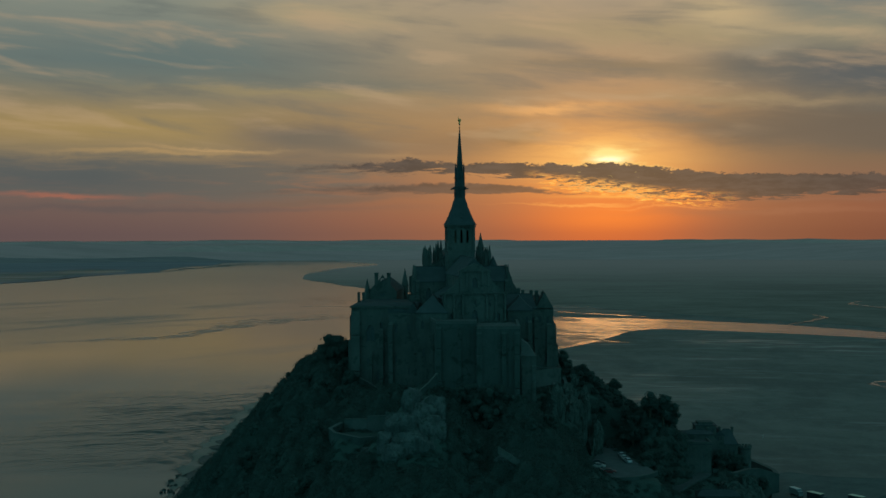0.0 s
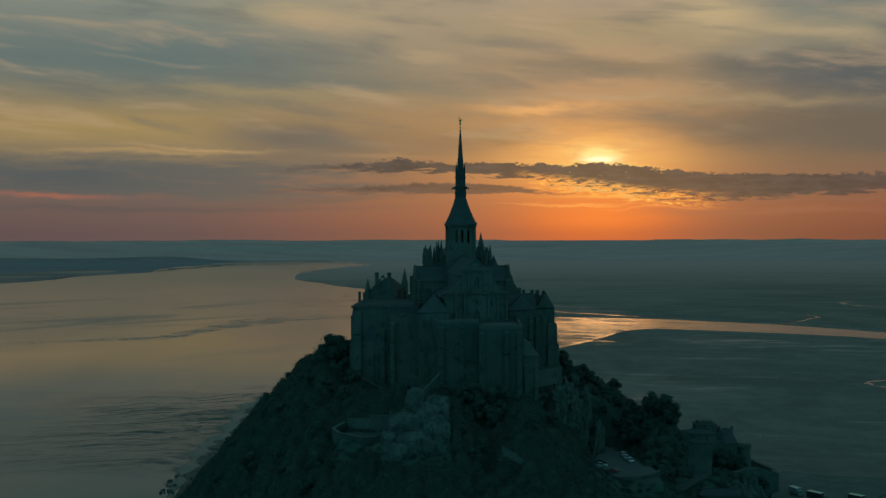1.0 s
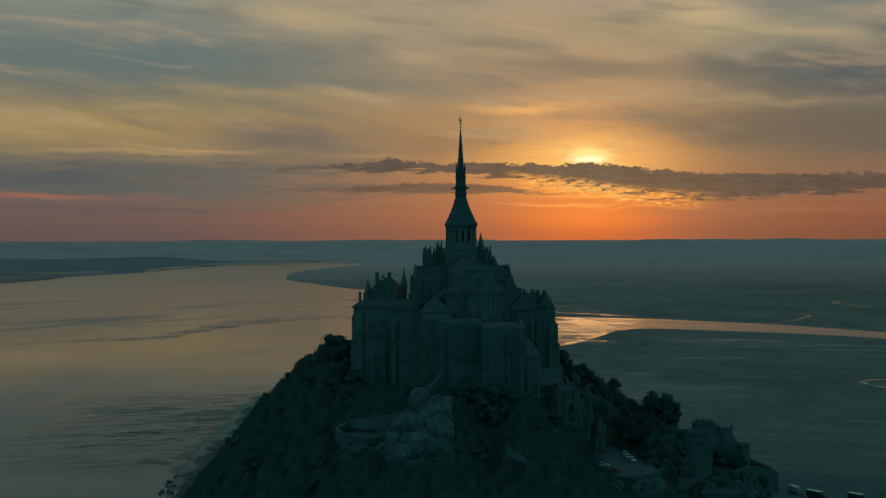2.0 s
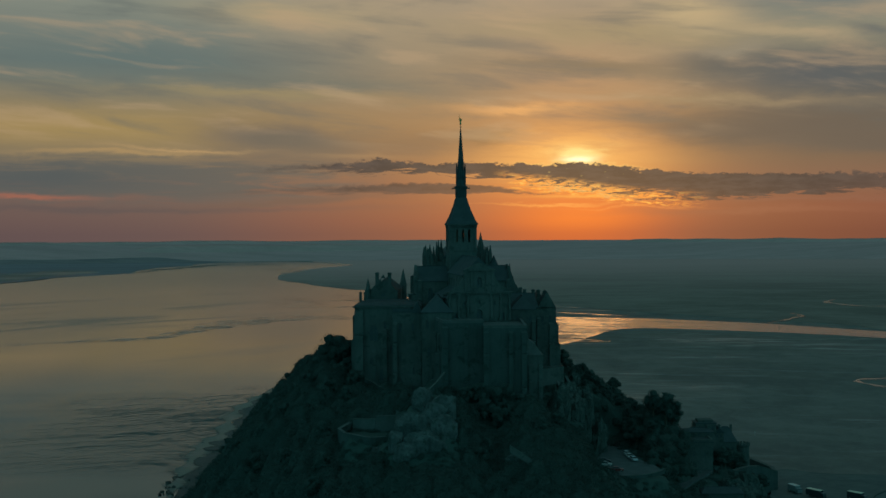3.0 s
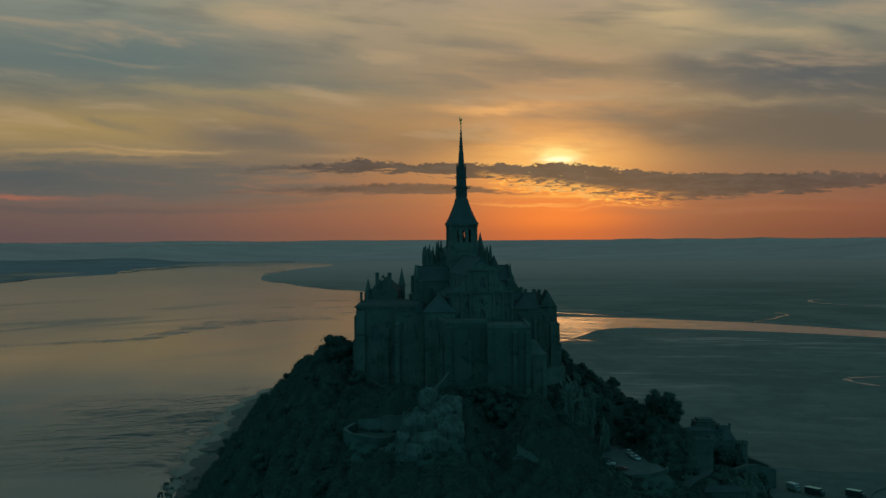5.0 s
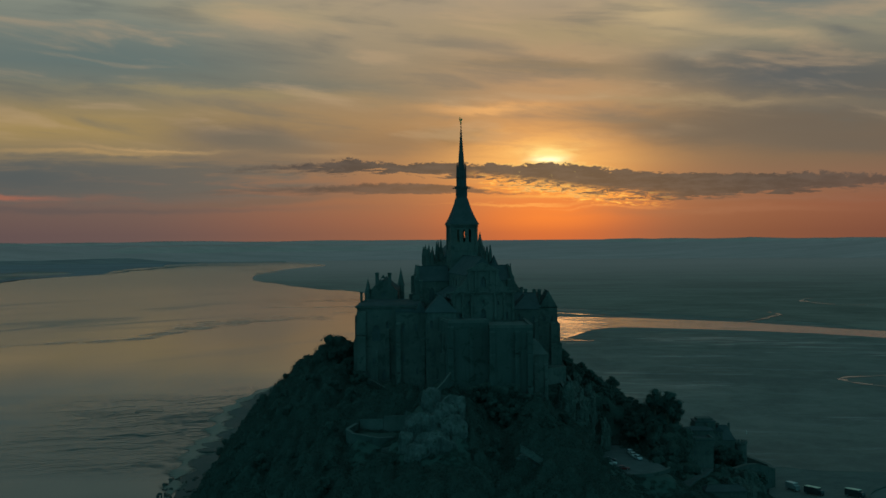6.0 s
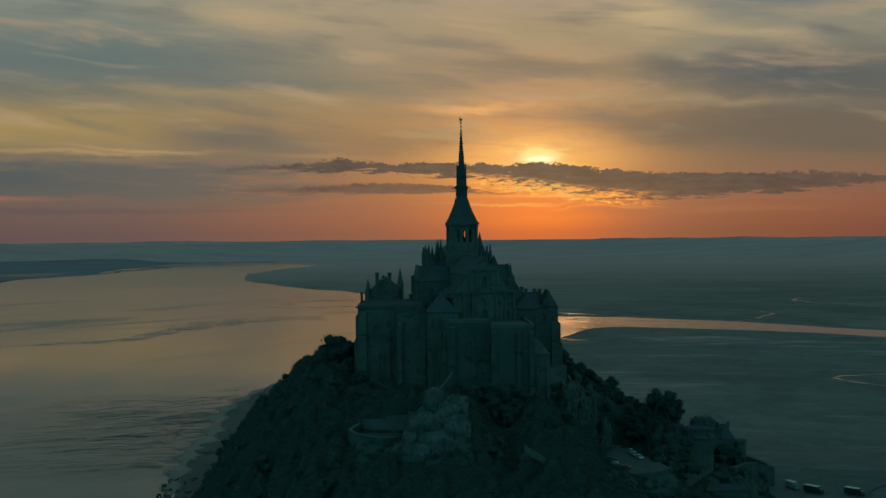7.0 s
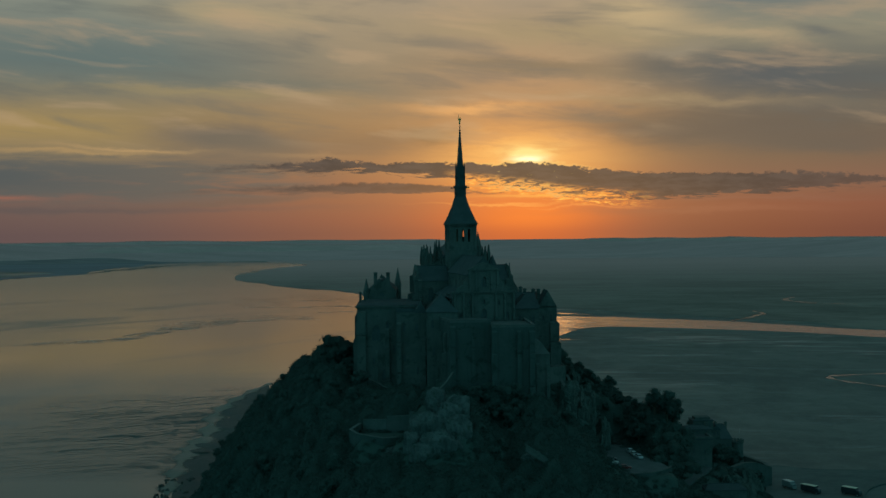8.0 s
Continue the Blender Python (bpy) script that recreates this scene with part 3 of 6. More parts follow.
def box(bm, x0, x1, y0, y1, z0, z1, ix=0.0, iy=0.0):
    """A box whose top is drawn in by ix and iy on each side."""
    lo = [bm.verts.new((x, y, z0)) for x, y in ((x0, y0), (x1, y0), (x1, y1), (x0, y1))]
    hi = [bm.verts.new((x, y, z1)) for x, y in ((x0 + ix, y0 + iy), (x1 - ix, y0 + iy), (x1 - ix, y1 - iy), (x0 + ix, y1 - iy))]
    bm.faces.new(lo), bm.faces.new(hi)
    for i in range(4):
        bm.faces.new((lo[i], lo[(i + 1) % 4], hi[(i + 1) % 4], hi[i]))
    return bm


def prism(bm, plan, z0, z1):
    """An upright solid over a plan outline."""
    lo, hi = [bm.verts.new((x, y, z0)) for x, y in plan], [bm.verts.new((x, y, z1)) for x, y in plan]
    bm.faces.new(lo), bm.faces.new(hi)
    for i in range(len(plan)):
        j = (i + 1) % len(plan)
        bm.faces.new((lo[i], lo[j], hi[j], hi[i]))
    return bm


def gable(bm, x0, x1, y0, y1, z0, z1, axis="y", hip0=0.0, hip1=0.0):
    """A pitched roof solid with its ridge along the axis, hipped by hip0 and hip1 at its ends."""
    lo = [bm.verts.new((x, y, z0)) for x, y in ((x0, y0), (x1, y0), (x1, y1), (x0, y1))]
    if axis == "y":
        a, b = bm.verts.new(((x0 + x1) / 2, y0 + hip0, z1)), bm.verts.new(((x0 + x1) / 2, y1 - hip1, z1))
        for f in ((lo[0], lo[1], a), (lo[1], lo[2], b, a), (lo[2], lo[3], b), (lo[3], lo[0], a, b), lo):
            bm.faces.new(f)
    else:
        a, b = bm.verts.new((x0 + hip0, (y0 + y1) / 2, z1)), bm.verts.new((x1 - hip1, (y0 + y1) / 2, z1))
        for f in ((lo[0], lo[1], b, a), (lo[1], lo[2], b), (lo[2], lo[3], a, b), (lo[3], lo[0], a), lo):
            bm.faces.new(f)
    return bm


def frustum(bm, n, r0, r1, z0, z1, cx=0.0, cy=0.0, turn=0.0):
    ring = [(math.cos(2 * math.pi * (i + turn) / n), math.sin(2 * math.pi * (i + turn) / n)) for i in range(n)]
    lo = [bm.verts.new((cx + r0 * c, cy + r0 * s, z0)) for c, s in ring]
    bm.faces.new(lo)
    if r1 < 0.01:
        top = bm.verts.new((cx, cy, z1))
        for i in range(n):
            bm.faces.new((lo[i], lo[(i + 1) % n], top))
        return bm
    hi = [bm.verts.new((cx + r1 * c, cy + r1 * s, z1)) for c, s in ring]
    bm.faces.new(hi)
    for i in range(n):
        bm.faces.new((lo[i], lo[(i + 1) % n], hi[(i + 1) % n], hi[i]))
    return bm


# ---- the mount ----
MOUNT_Y = -10.0
#        angle, plateau radius, foot radius, height of the plateau, curve
SHAPE = [(0, 40, 122, 50, 1.1), (45, 50, 142, 50, 1.2), (90, 65, 150, 52, 1.5), (135, 58, 127, 54, 1.6),
         (180, 42, 96, 49, 1.8), (225, 50, 120, 49, 1.7), (270, 58, 176, 52, 1.5), (315, 40, 140, 50, 1.05), (360, 40, 122, 50, 1.1)]


def step(v, lo, hi):
    s = min(max((v - lo) / (hi - lo), 0.0), 1.0)
    return s * s * (3 - 2 * s)


def within(x, y, x0, x1, y0, y1, soft):
    return step(x, x0 - soft, x0) * (1 - step(x, x1, x1 + soft)) * step(y, y0 - soft, y0) * (1 - step(y, y1, y1 + soft))


def ground_z(x, y):
    """Height of the mount over the sand."""
    a, r = math.degrees(math.atan2(y - MOUNT_Y, x)) % 360, math.hypot(x, y - MOUNT_Y)
    i = min(int(a // 45), 7)
    s = (1 - math.cos((a - 45 * i) / 45 * math.pi)) / 2
    p, f, z, q = (SHAPE[i][k] * (1 - s) + SHAPE[i + 1][k] * s for k in (1, 2, 3, 4))
    t = (r - p) / (f - p)
    h = z if t <= 0 else z * (1 - t ** q) if t < 1 else -3 * min((t - 1) * 5, 1.0)
    if h > 0.5:
        h += min(1, h / 12) * (noise.fractal(Vector((x * 0.045, y * 0.045, 2.0)), 1.0, 2.0, 5) * 2.2 + noise.fractal(Vector((x * 0.2, y * 0.2, 5.0)), 1.0, 2.0, 3) * 0.6)
        # spur below the west terrace, gully beside it, garden bastion, car park and lower road
        h += 10.0 * math.exp(-(((x + 9) / 11) ** 2 + ((y + 96) / 14) ** 2))
        h -= 9.0 * math.exp(-(((x - 9) / 9) ** 2 + ((y + 98) / 26) ** 2))
        h += 4.0 * math.exp(-(((x - 22) / 8) ** 2 + ((y + 96) / 18) ** 2))
        k = within(x, y, -34, -21, -95, -80, 5)
        h += (43.2 - h) * k
        k = within(x, y, 46, 64, -80, -15, 5)
        h += (27.2 - h) * k
        u = min(max(((x - 64) * 29 + (y + 64) * 52) / 3545, 0.0), 1.0)
        k = 1 - step(math.hypot(x - 64 - 29 * u, y + 64 - 52 * u), 4, 10)
        h += (15.5 - h) * k
        out, along = ((x - 64) * 52 - (y + 64) * 29) / 59.5, ((x - 64) * 29 + (y + 64) * 52) / 3545
        h -= min(9.0, max(h - 3.0, 0.0)) * step(out, 4, 9) * step(along, -0.12, 0.0) * (1 - step(along, 0.9, 1.1))
        h += 7.0 * math.exp(-(((x - 72) / 9) ** 2 + ((y + 18) / 14) ** 2))
    return h


def make_mount():
    n, span = 210, 180
    bm = bmesh.new()
    grid = []
    for j in range(n + 1):
        row = []
        for i in range(n + 1):
            x, y = -span + 2 * span * i / n, MOUNT_Y - 10 - span + 2 * span * j / n
            row.append(bm.verts.new((x, y, ground_z(x, y))))
        grid.append(row)
    for j in range(n):
        for i in range(n):
            q = (grid[j][i], grid[j][i + 1], grid[j + 1][i + 1], grid[j + 1][i])
            if max(v.co.z for v in q) > -2.5:
                bm.faces.new(q)
    for v in [v for v in bm.verts if not v.link_faces]:
        bm.verts.remove(v)
    return tagged(finish("mount", bm, SOIL, True, True), "steep granite island hill with thin soil and scrub", "hill", kind="structure")


make_mount()

# ---- sand, river, marsh and far land ----
CX, CY, FLAT = -5.0, -456.0, 4600.0


def far_lift(r):
    """Past the bay's head the ground is bent up to the camera's horizon."""
    return 0.0 if r < FLAT else 73.0 * ((r - FLAT) / 300) ** 0.9


def make_ground():
    bm = bmesh.new()
    radii = [60, 120, 200, 300, 420, 560, 720, 900, 1150, 1450, 1800, 3200, 2700, 3200, 3800, 4300, FLAT] + [FLAT + 20 * k for k in range(1, 16)]
    rings = []
    for r in radii:
        ring = []
        for k in range(288):
            a = 2 * math.pi * k / 288
            lump = 0.0 if r <= FLAT else 1.6 * noise.noise(Vector((a * 14, r * 0.01, 0)))
            ring.append(bm.verts.new((CX + r * math.cos(a), CY + r * math.sin(a), far_lift(r) + lump)))
        rings.append(ring)
    bm.faces.new(rings[0])
    for a, b, r in zip(rings, rings[1:], radii[1:]):
        for k in range(288):
            f = bm.faces.new((a[k], a[(k + 1) % 288], b[(k + 1) % 288], b[k]))
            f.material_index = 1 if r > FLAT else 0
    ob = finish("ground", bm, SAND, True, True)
    ob.data.materials.append(HAZED_LAND)
    return tagged(ob, "grey tidal sand flats of the bay at low tide", "ground", kind="structure")


make_ground()


def outline(points, closed=True, rough=0.06, steps=10, seed=1.0):
    """A smooth natural line through a few turning points."""
    out, n = [], len(points)
    for i in range(n if closed else n - 1):
        p = [Vector(points[(i + k) % n] if closed else points[min(max(i + k, 0), n - 1)]) for k in (-1, 0, 1, 2)]
        d = (p[2] - p[1]).length
        for j in range(steps):
            t = j / steps
            v = 0.5 * (2 * p[1] + (p[2] - p[0]) * t + (2 * p[0] - 5 * p[1] + 4 * p[2] - p[3]) * t * t + (3 * p[1] - p[0] - 3 * p[2] + p[3]) * t ** 3)
            w = min(d, 500) * rough * math.sin(math.pi * t)
            v += Vector((noise.noise(Vector((v.x * 0.02, v.y * 0.01, seed))), noise.noise(Vector((v.x * 0.02, v.y * 0.01, seed + 9))))) * w
            out.append(v)
    return out


def sheet(name, line, z, depth, mat, label, category):
    """A level sheet with an edge that reaches down by depth."""
    bm = bmesh.new()
    top = [bm.verts.new((v.x, v.y, z)) for v in line]
    low = [bm.verts.new((v.x, v.y, z - depth)) for v in line]
    for tri in geometry.tessellate_polygon([[v.to_3d() for v in line]]):
        bm.faces.new([top[i] for i in tri])
    for i in range(len(top)):
        bm.faces.new((top[i], low[i], low[(i + 1) % len(top)], top[(i + 1) % len(top)]))
    return tagged(finish(name, bm, mat, up=True), label, category, kind="structure")


def arc(a0, a1, r=FLAT - 20, n=24):
    return [Vector((CX + r * math.sin(radians(a0 + (a1 - a0) * k / n)), CY + r * math.cos(radians(a0 + (a1 - a0) * k / n)))) for k in range(n + 1)]


def creek(points, width, label, z=0.46, name="creek", mat=None):
    """A narrow tidal creek or sandbar, as a bent ribbon whose thin margins run out raggedly."""
    line = outline(points, closed=False, rough=0.1, steps=8, seed=len(points))
    bm = bmesh.new()
    deep = bm.verts.layers.float.new("depth")
    rows = []
    for i, v in enumerate(line):
        d = (line[min(i + 1, len(line) - 1)] - line[max(i - 1, 0)]).normalized()
        w = width * (0.6 + 0.4 * math.sin(i * 0.9)) * math.sin(math.pi * (i + 0.6) / (len(line) + 0.2)) ** 0.5
        rows.append([])
        for k in (-1.6, 0.0, 1.6):
            p = bm.verts.new((v.x - d.y * w * k, v.y + d.x * w * k, z - 0.01 * abs(k)))
            p[deep] = 0.0 if k or i in (0, len(line) - 1) else 1.0
            rows[-1].append(p)
    for p, q in zip(rows, rows[1:]):
        for i in range(2):
            bm.faces.new((p[i], q[i], q[i + 1], p[i + 1]))
    return tagged(finish(name, bm, mat or CREEK, up=True), label, name, kind="structure")


# the bay's wet flats run round behind the mount and into the river
bay = outline([(-150, -400), (-108, -120), (-98, 0), (-102, 110), (-104, 205), (-108, 280), (-106, 335), (-80, 385), (0, 500), (60, 590), (107, 676), (128, 724), (160, 804), (189, 841), (219, 841),
               (274, 811), (326, 784), (376, 748), (425, 700), (640, 520), (1100, 250), (1110, 330), (660, 600), (458, 760), (401, 832), (355, 885), (298, 930), (240, 975), (170, 1003), (95, 1033), (-40, 1390),
               (-142, 1690), (-200, 1768), (-266, 1898), (-330, 2060), (-401, 2240), (-436, 2490), (-446, 2650), (-426, 2830), (-430, 3010), (-403, 3220), (-345, 3500), (-479, 3850), (-618, 4020), (-751, 4050), (-850, 3960),
               (-924, 3720), (-885, 3480), (-936, 3272), (-915, 2905), (-880, 2775), (-952, 2568), (-986, 2452), (-979, 2241), (-1025, 2032), (-1240, 1500), (-1500, 1000), (-3000, -1800), (-900, -1500)], rough=0.04, seed=2.0)
sheet("water", bay, 0.05, 0.3, WET, "wet mirror-like tidal flats of the bay", "water")
beach = outline([(-118, 372), (-126, 330), (-131, 290), (-131, 250), (-128, 213), (-124, 170), (-127, 140), (-127, 117), (-123, 76), (-119, 40), (-115, 10), (-112, -70), (-80, -60), (-85, 100), (-98, 200), (-108, 300)], rough=0.03, seed=6.0)
sheet("beach", beach, 0.15, 0.2, DAMP, "dark damp sand round the island's foot", "sand")
strand = [(-116, 385), (-125, 345), (-131, 302), (-133, 262), (-130, 213), (-126, 168), (-129, 137), (-128, 117), (-124, 76), (-120, 40), (-116, 5)]
creek(strand, 8.0, "pale wet rim of sand along the water", 0.24, "strand", STRAND)
# tide pool drawn as matt sand, its dark reflection put into the colour
pool = outline([(-123.5, 150), (-123.5, 165), (-117, 178), (-112, 166), (-112.5, 144), (-118, 136)], rough=0.12, seed=8.0)
sheet("tide_pool", pool, 0.19, 0.05, DAMP, "dark tide pool in the beach, drawn as dark sand", "sand")
# long low bars that curve across the bay
bar_line = [(-434, 678), (-391, 711), (-341, 732), (-309, 762), (-286, 845), (-260, 906), (-223, 964), (-167, 1006), (-116, 983)]
for off, width, first, last in ((0, 11, 1, 9), (20, 8, 3, 9), (42, 8, 4, 9), (-18, 6, 1, 7), (70, 6, 4, 9), (-8, 5, 0, 6)):
    creek([(x - off * 0.35, y + off) for x, y in bar_line[first:last]], width, "low curved bar of wet sand in the bay", 0.11, "sandbar", BAR)
creek([(-250, 1290), (-215, 1420), (-170, 1500), (-120, 1480), (-85, 1400)], 70, "broad bank of wet sand before the meadow", 0.1, "sandbar", BANK)
for points, width in (([(-175, 1230), (-120, 1260), (-60, 1225)], 9), ([(-260, 1390), (-170, 1400), (-90, 1370)], 8), ([(-140, 1120), (-100, 1135), (-60, 1110)], 7), ([(-330, 1200), (-240, 1250), (-150, 1230)], 6)):
    creek(points, width, "faint bar of wet sand in the bay", 0.11, "sandbar", BAR)
channel = outline([(60, 1048), (95, 1031), (143, 1012), (210, 992), (242, 980), (271, 955), (300, 936), (355, 893), (401, 838), (450, 775), (640, 607), (1100, 322), (1100, 262), (640, 526), (440, 680), (408, 732), (372, 750),
                   (326, 782), (274, 811), (219, 838), (196, 842), (170, 824), (156, 800), (140, 770), (118, 715), (100, 682), (80, 640), (30, 600), (0, 640), (20, 800)], rough=0.05, seed=7.0)
sheet("river", channel, 0.09, 0.1, WATER, "still river channel across the sands", "water")
meadow = outline([(3900, 1400), (3200, 420), (1200, 330), (700, 590), (475, 770), (440, 862), (405, 912), (381, 940), (356, 960), (318, 1015), (258, 1081), (195, 1161), (156, 1245), (109, 1280), (0, 1450), (-99, 1640), (-150, 1720), (-204, 1800),
                  (-272, 1935), (-340, 2100), (-412, 2270), (-446, 2500), (-454, 2650), (-434, 2830), (-438, 3010), (-410, 3215), (-348, 3490), (-440, 3760), (-540, 3960)], closed=False, rough=0.05, seed=3.0)
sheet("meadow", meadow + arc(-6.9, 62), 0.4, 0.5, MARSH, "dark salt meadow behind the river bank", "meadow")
north = outline([(-760, 4070), (-860, 3985), (-932, 3720), (-893, 3480), (-944, 3272), (-924, 2905), (-890, 2775), (-962, 2560), (-998, 2450), (-992, 2240), (-1040, 2032), (-1060, 2120), (-1033, 2243), (-1030, 2417), (-1043, 2533), (-1010, 2700), (-1000, 2837),
                 (-1028, 2939), (-1088, 2996), (-1193, 3058), (-1203, 2852), (-1248, 2760), (-1310, 2719), (-1700, 2500), (-2300, 2200), (-3300, 1200)], closed=False, rough=0.04, seed=4.0)
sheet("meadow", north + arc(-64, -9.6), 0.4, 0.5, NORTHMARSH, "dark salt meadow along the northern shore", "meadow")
mudflat = outline([(-1048, 2020), (-1065, 2120), (-1040, 2243), (-1036, 2417), (-1048, 2533), (-1015, 2700), (-1003, 2837), (-1028, 2935), (-1088, 2992), (-1193, 3052), (-1207, 2852), (-1252, 2760), (-1314, 2719), (-1700, 2490), (-2300, 2190), (-3000, 1200), (-2000, 900), (-1300, 1500)], rough=0.05, seed=5.0)
sheet("mudflat", mudflat, 0.12, 0.1, MUD, "pale wet mudflat inside the northern marsh", "mud")


creek([(352, 897), (387, 946), (408, 985), (425, 1010), (427, 1035), (425, 1062)], 4, "narrow tidal creek in the salt meadow")
creek([(577, 1352), (548, 1310), (543, 1282), (550, 1229), (564, 1204), (620, 1170)], 6, "narrow bright tidal creek in the meadow")
creek([(420, 402), (340, 396), (290, 388), (279, 372), (290, 342), (312, 312), (352, 280)], 3.2, "bright curved tidal creek in the sand", 0.06)
creek([(104, 1129), (149, 1084), (182, 1052), (213, 1022)], 7, "narrow bright channel beside the river", 0.3)


def ridge(a0, a1, r, top, label, seed, mat):
    """A long low hill between two bearings, its height fitted to the camera's horizon."""
    bm = bmesh.new()
    n, rows = 160, []
    for k in range(n + 1):
        t = k / n
        a = radians(a0 + (a1 - a0) * t)
        ends = step(t * (a1 - a0), 0, 4.0) * (1 - step(t * (a1 - a0), a1 - a0 - 5.0, a1 - a0))
        hgt = top * (0.1 + 0.9 * ends) * (0.95 + 0.05 * noise.fractal(Vector((t * (a1 - a0) * 0.45, seed, 0)), 1.0, 2.0, 5))
        row = []
        for dr, hh in ((-130, 0.0), (-70, 0.55), (-25, 0.93), (0, 1.0), (60, 0.0)):
            row.append(bm.verts.new((CX + (r + dr) * math.sin(a), CY + (r + dr) * math.cos(a), -1 + hgt * hh)))
        rows.append(row)
    for p, q in zip(rows, rows[1:]):
        for i in range(4):
            bm.faces.new((p[i], q[i], q[i + 1], p[i + 1]))
    return tagged(finish("far_hill", bm, mat, True, True), label, "hill", kind="structure")


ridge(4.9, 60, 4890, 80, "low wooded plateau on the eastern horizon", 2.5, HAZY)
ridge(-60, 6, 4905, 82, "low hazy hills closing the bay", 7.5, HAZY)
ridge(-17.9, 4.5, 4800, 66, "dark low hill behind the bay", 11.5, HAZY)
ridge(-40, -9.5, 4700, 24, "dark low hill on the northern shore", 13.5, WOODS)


creek([(-883, 2826), (-886, 3094), (-850, 3305), (-840, 3520), (-760, 3600), (-640, 3560), (-577, 3480)], 42, "dark mudbank at the head of the bay", 0.3, "mudbank", MUDBANK)
creek([(-560, 3000), (-500, 3060), (-440, 3040)], 20, "dark mudbank at the head of the bay", 0.3, "mudbank", MUDBANK)
creek([(-470, 2700), (-445, 2900), (-400, 3050)], 12, "dark mudbank at the meadow's edge", 0.3, "mudbank", MUDBANK)
# sandbars where the river leaves the bay
rng = random.Random(31)
for k in range(22):
    y = rng.uniform(650, 985)
    x = 92 + 0.16 * (y - 650) + rng.uniform(-12, 46) * (1.0 if y > 760 else 0.5)
    length, tilt = rng.uniform(9, 42), rng.uniform(-0.9, -0.1)
    creek([(x, y), (x + length * 0.5, y + length * 0.5 * tilt + rng.uniform(-5, 5)), (x + length, y + length * tilt)], rng.uniform(1.5, 5.0), "low bar of wet sand at the river mouth", 0.14, "sandbar", BAR if k % 2 else DRYBAR)

# ---- building parts ----
def pierced(bm, a, b, z0, z1, t, holes):
    """A wall from a to b (plan points; its inner side on the left), t thick, with holes (u0, u1, z0, z1) through it."""
    a, b = Vector(a), Vector(b)
    d = (b - a).normalized()
    inn = Vector((-d.y, d.x))
    length = (b - a).length
    us = sorted({0.0, length, *(u for h in holes for u in h[:2])})
    zs = sorted({z0, z1, *(z for h in holes for z in h[2:4])})
    for za, zb in zip(zs, zs[1:]):
        start = None
        for ua, ub in zip(us, us[1:]):
            cu, cz = (ua + ub) / 2, (za + zb) / 2
            solid = not any(h[0] < cu < h[1] and h[2] < cz < h[3] for h in holes)
            if solid and start is None:
                start = ua
            if start is not None and (not solid or ub == length):
                end = ub if solid else ua
                p, q = a + d * start, a + d * end
                lo = [bm.verts.new((v.x, v.y, za)) for v in (p, q, q + inn * t, p + inn * t)]
                hi = [bm.verts.new((v.co.x, v.co.y, zb)) for v in lo]
                bm.faces.new(lo), bm.faces.new(hi)
                for i in range(4):
                    bm.faces.new((lo[i], lo[(i + 1) % 4], hi[(i + 1) % 4], hi[i]))
                start = None
    return bm


def arch_heads(bm, a, b, t, holes):
    """Pointed heads: two fillets in the top corners of each hole."""
    a, b = Vector(a), Vector(b)
    d = (b - a).normalized()
    inn = Vector((-d.y, d.x))
    for u0, u1, z0, z1 in holes:
        w = u1 - u0
        rise = min(w * 0.8, (z1 - z0) * 0.4)
        for edge, mid in ((u0, u0 + w / 2), (u1, u1 - w / 2)):
            bend = edge + (mid - edge) * 0.32
            tri = [(edge, z1 - rise), (bend, z1 - rise * 0.42), (mid, z1), (edge, z1)]
            f = [bm.verts.new((*(a + d * u), z)) for u, z in tri]
            k = [bm.verts.new((*(a + d * u + inn * t), z)) for u, z in tri]
            bm.faces.new(f), bm.faces.new(k)
            for i in range(4):
                bm.faces.new((f[i], f[(i + 1) % 4], k[(i + 1) % 4], k[i]))


def wall(owner, a, b, z0, z1, t=1.0, holes=(), mat=None, glazed=True, name="wall", label="", arched=True):
    """A wall part with its windows: stone, a recessed pane and a mullion in each hole."""
    bm = bmesh.new()
    pierced(bm, a, b, z0, z1, t, holes)
    if arched:
        arch_heads(bm, a, b, t, holes)
    bmesh.ops.remove_doubles(bm, verts=bm.verts, dist=0.002)
    w = part(name, bm, mat or STONE, owner, label)
    if glazed:
        va, d = Vector(a), (Vector(b) - Vector(a)).normalized()
        inn = Vector((-d.y, d.x))
        for u0, u1, h0, h1 in holes:
            bm = bmesh.new()
            p, q = va + d * u0 + inn * t * 0.55, va + d * u1 + inn * t * 0.55
            pierced(bm, p, q, h0, h1, 0.08, ())
            pane = part("window", bm, GLASS, w, "dark leaded glass")
            if u1 - u0 > 1.3:
                bm = bmesh.new()
                m = (p + q) / 2 - inn * 0.2
                pierced(bm, m - d * 0.1, m + d * 0.1, h0, h1, 0.18, ())
                part("mullion", bm, PALE, pane)
    return w


def block(owner, x0, x1, y0, y1, z0, z1, west=(), south=(), north=(), mat=None, t=1.0):
    """Four walls and a floor slab under the roof; windows in the sides that can be seen."""
    wall(owner, (x0, y0), (x1, y0), z0, z1, t, west, mat)
    wall(owner, (x1, y0 + t), (x1, y1), z0, z1, t, south, mat)
    wall(owner, (x1 - t, y1), (x0, y1), z0, z1, t, (), mat)
    wall(owner, (x0, y1 - t), (x0, y0 + t), z0, z1, t, north, mat)
    bm = bmesh.new()
    box(bm, x0 + t, x1 - t, y0 + t, y1 - t, z1 - 0.7, z1 - 0.2)
    part("floor_slab", bm, STONE, owner)


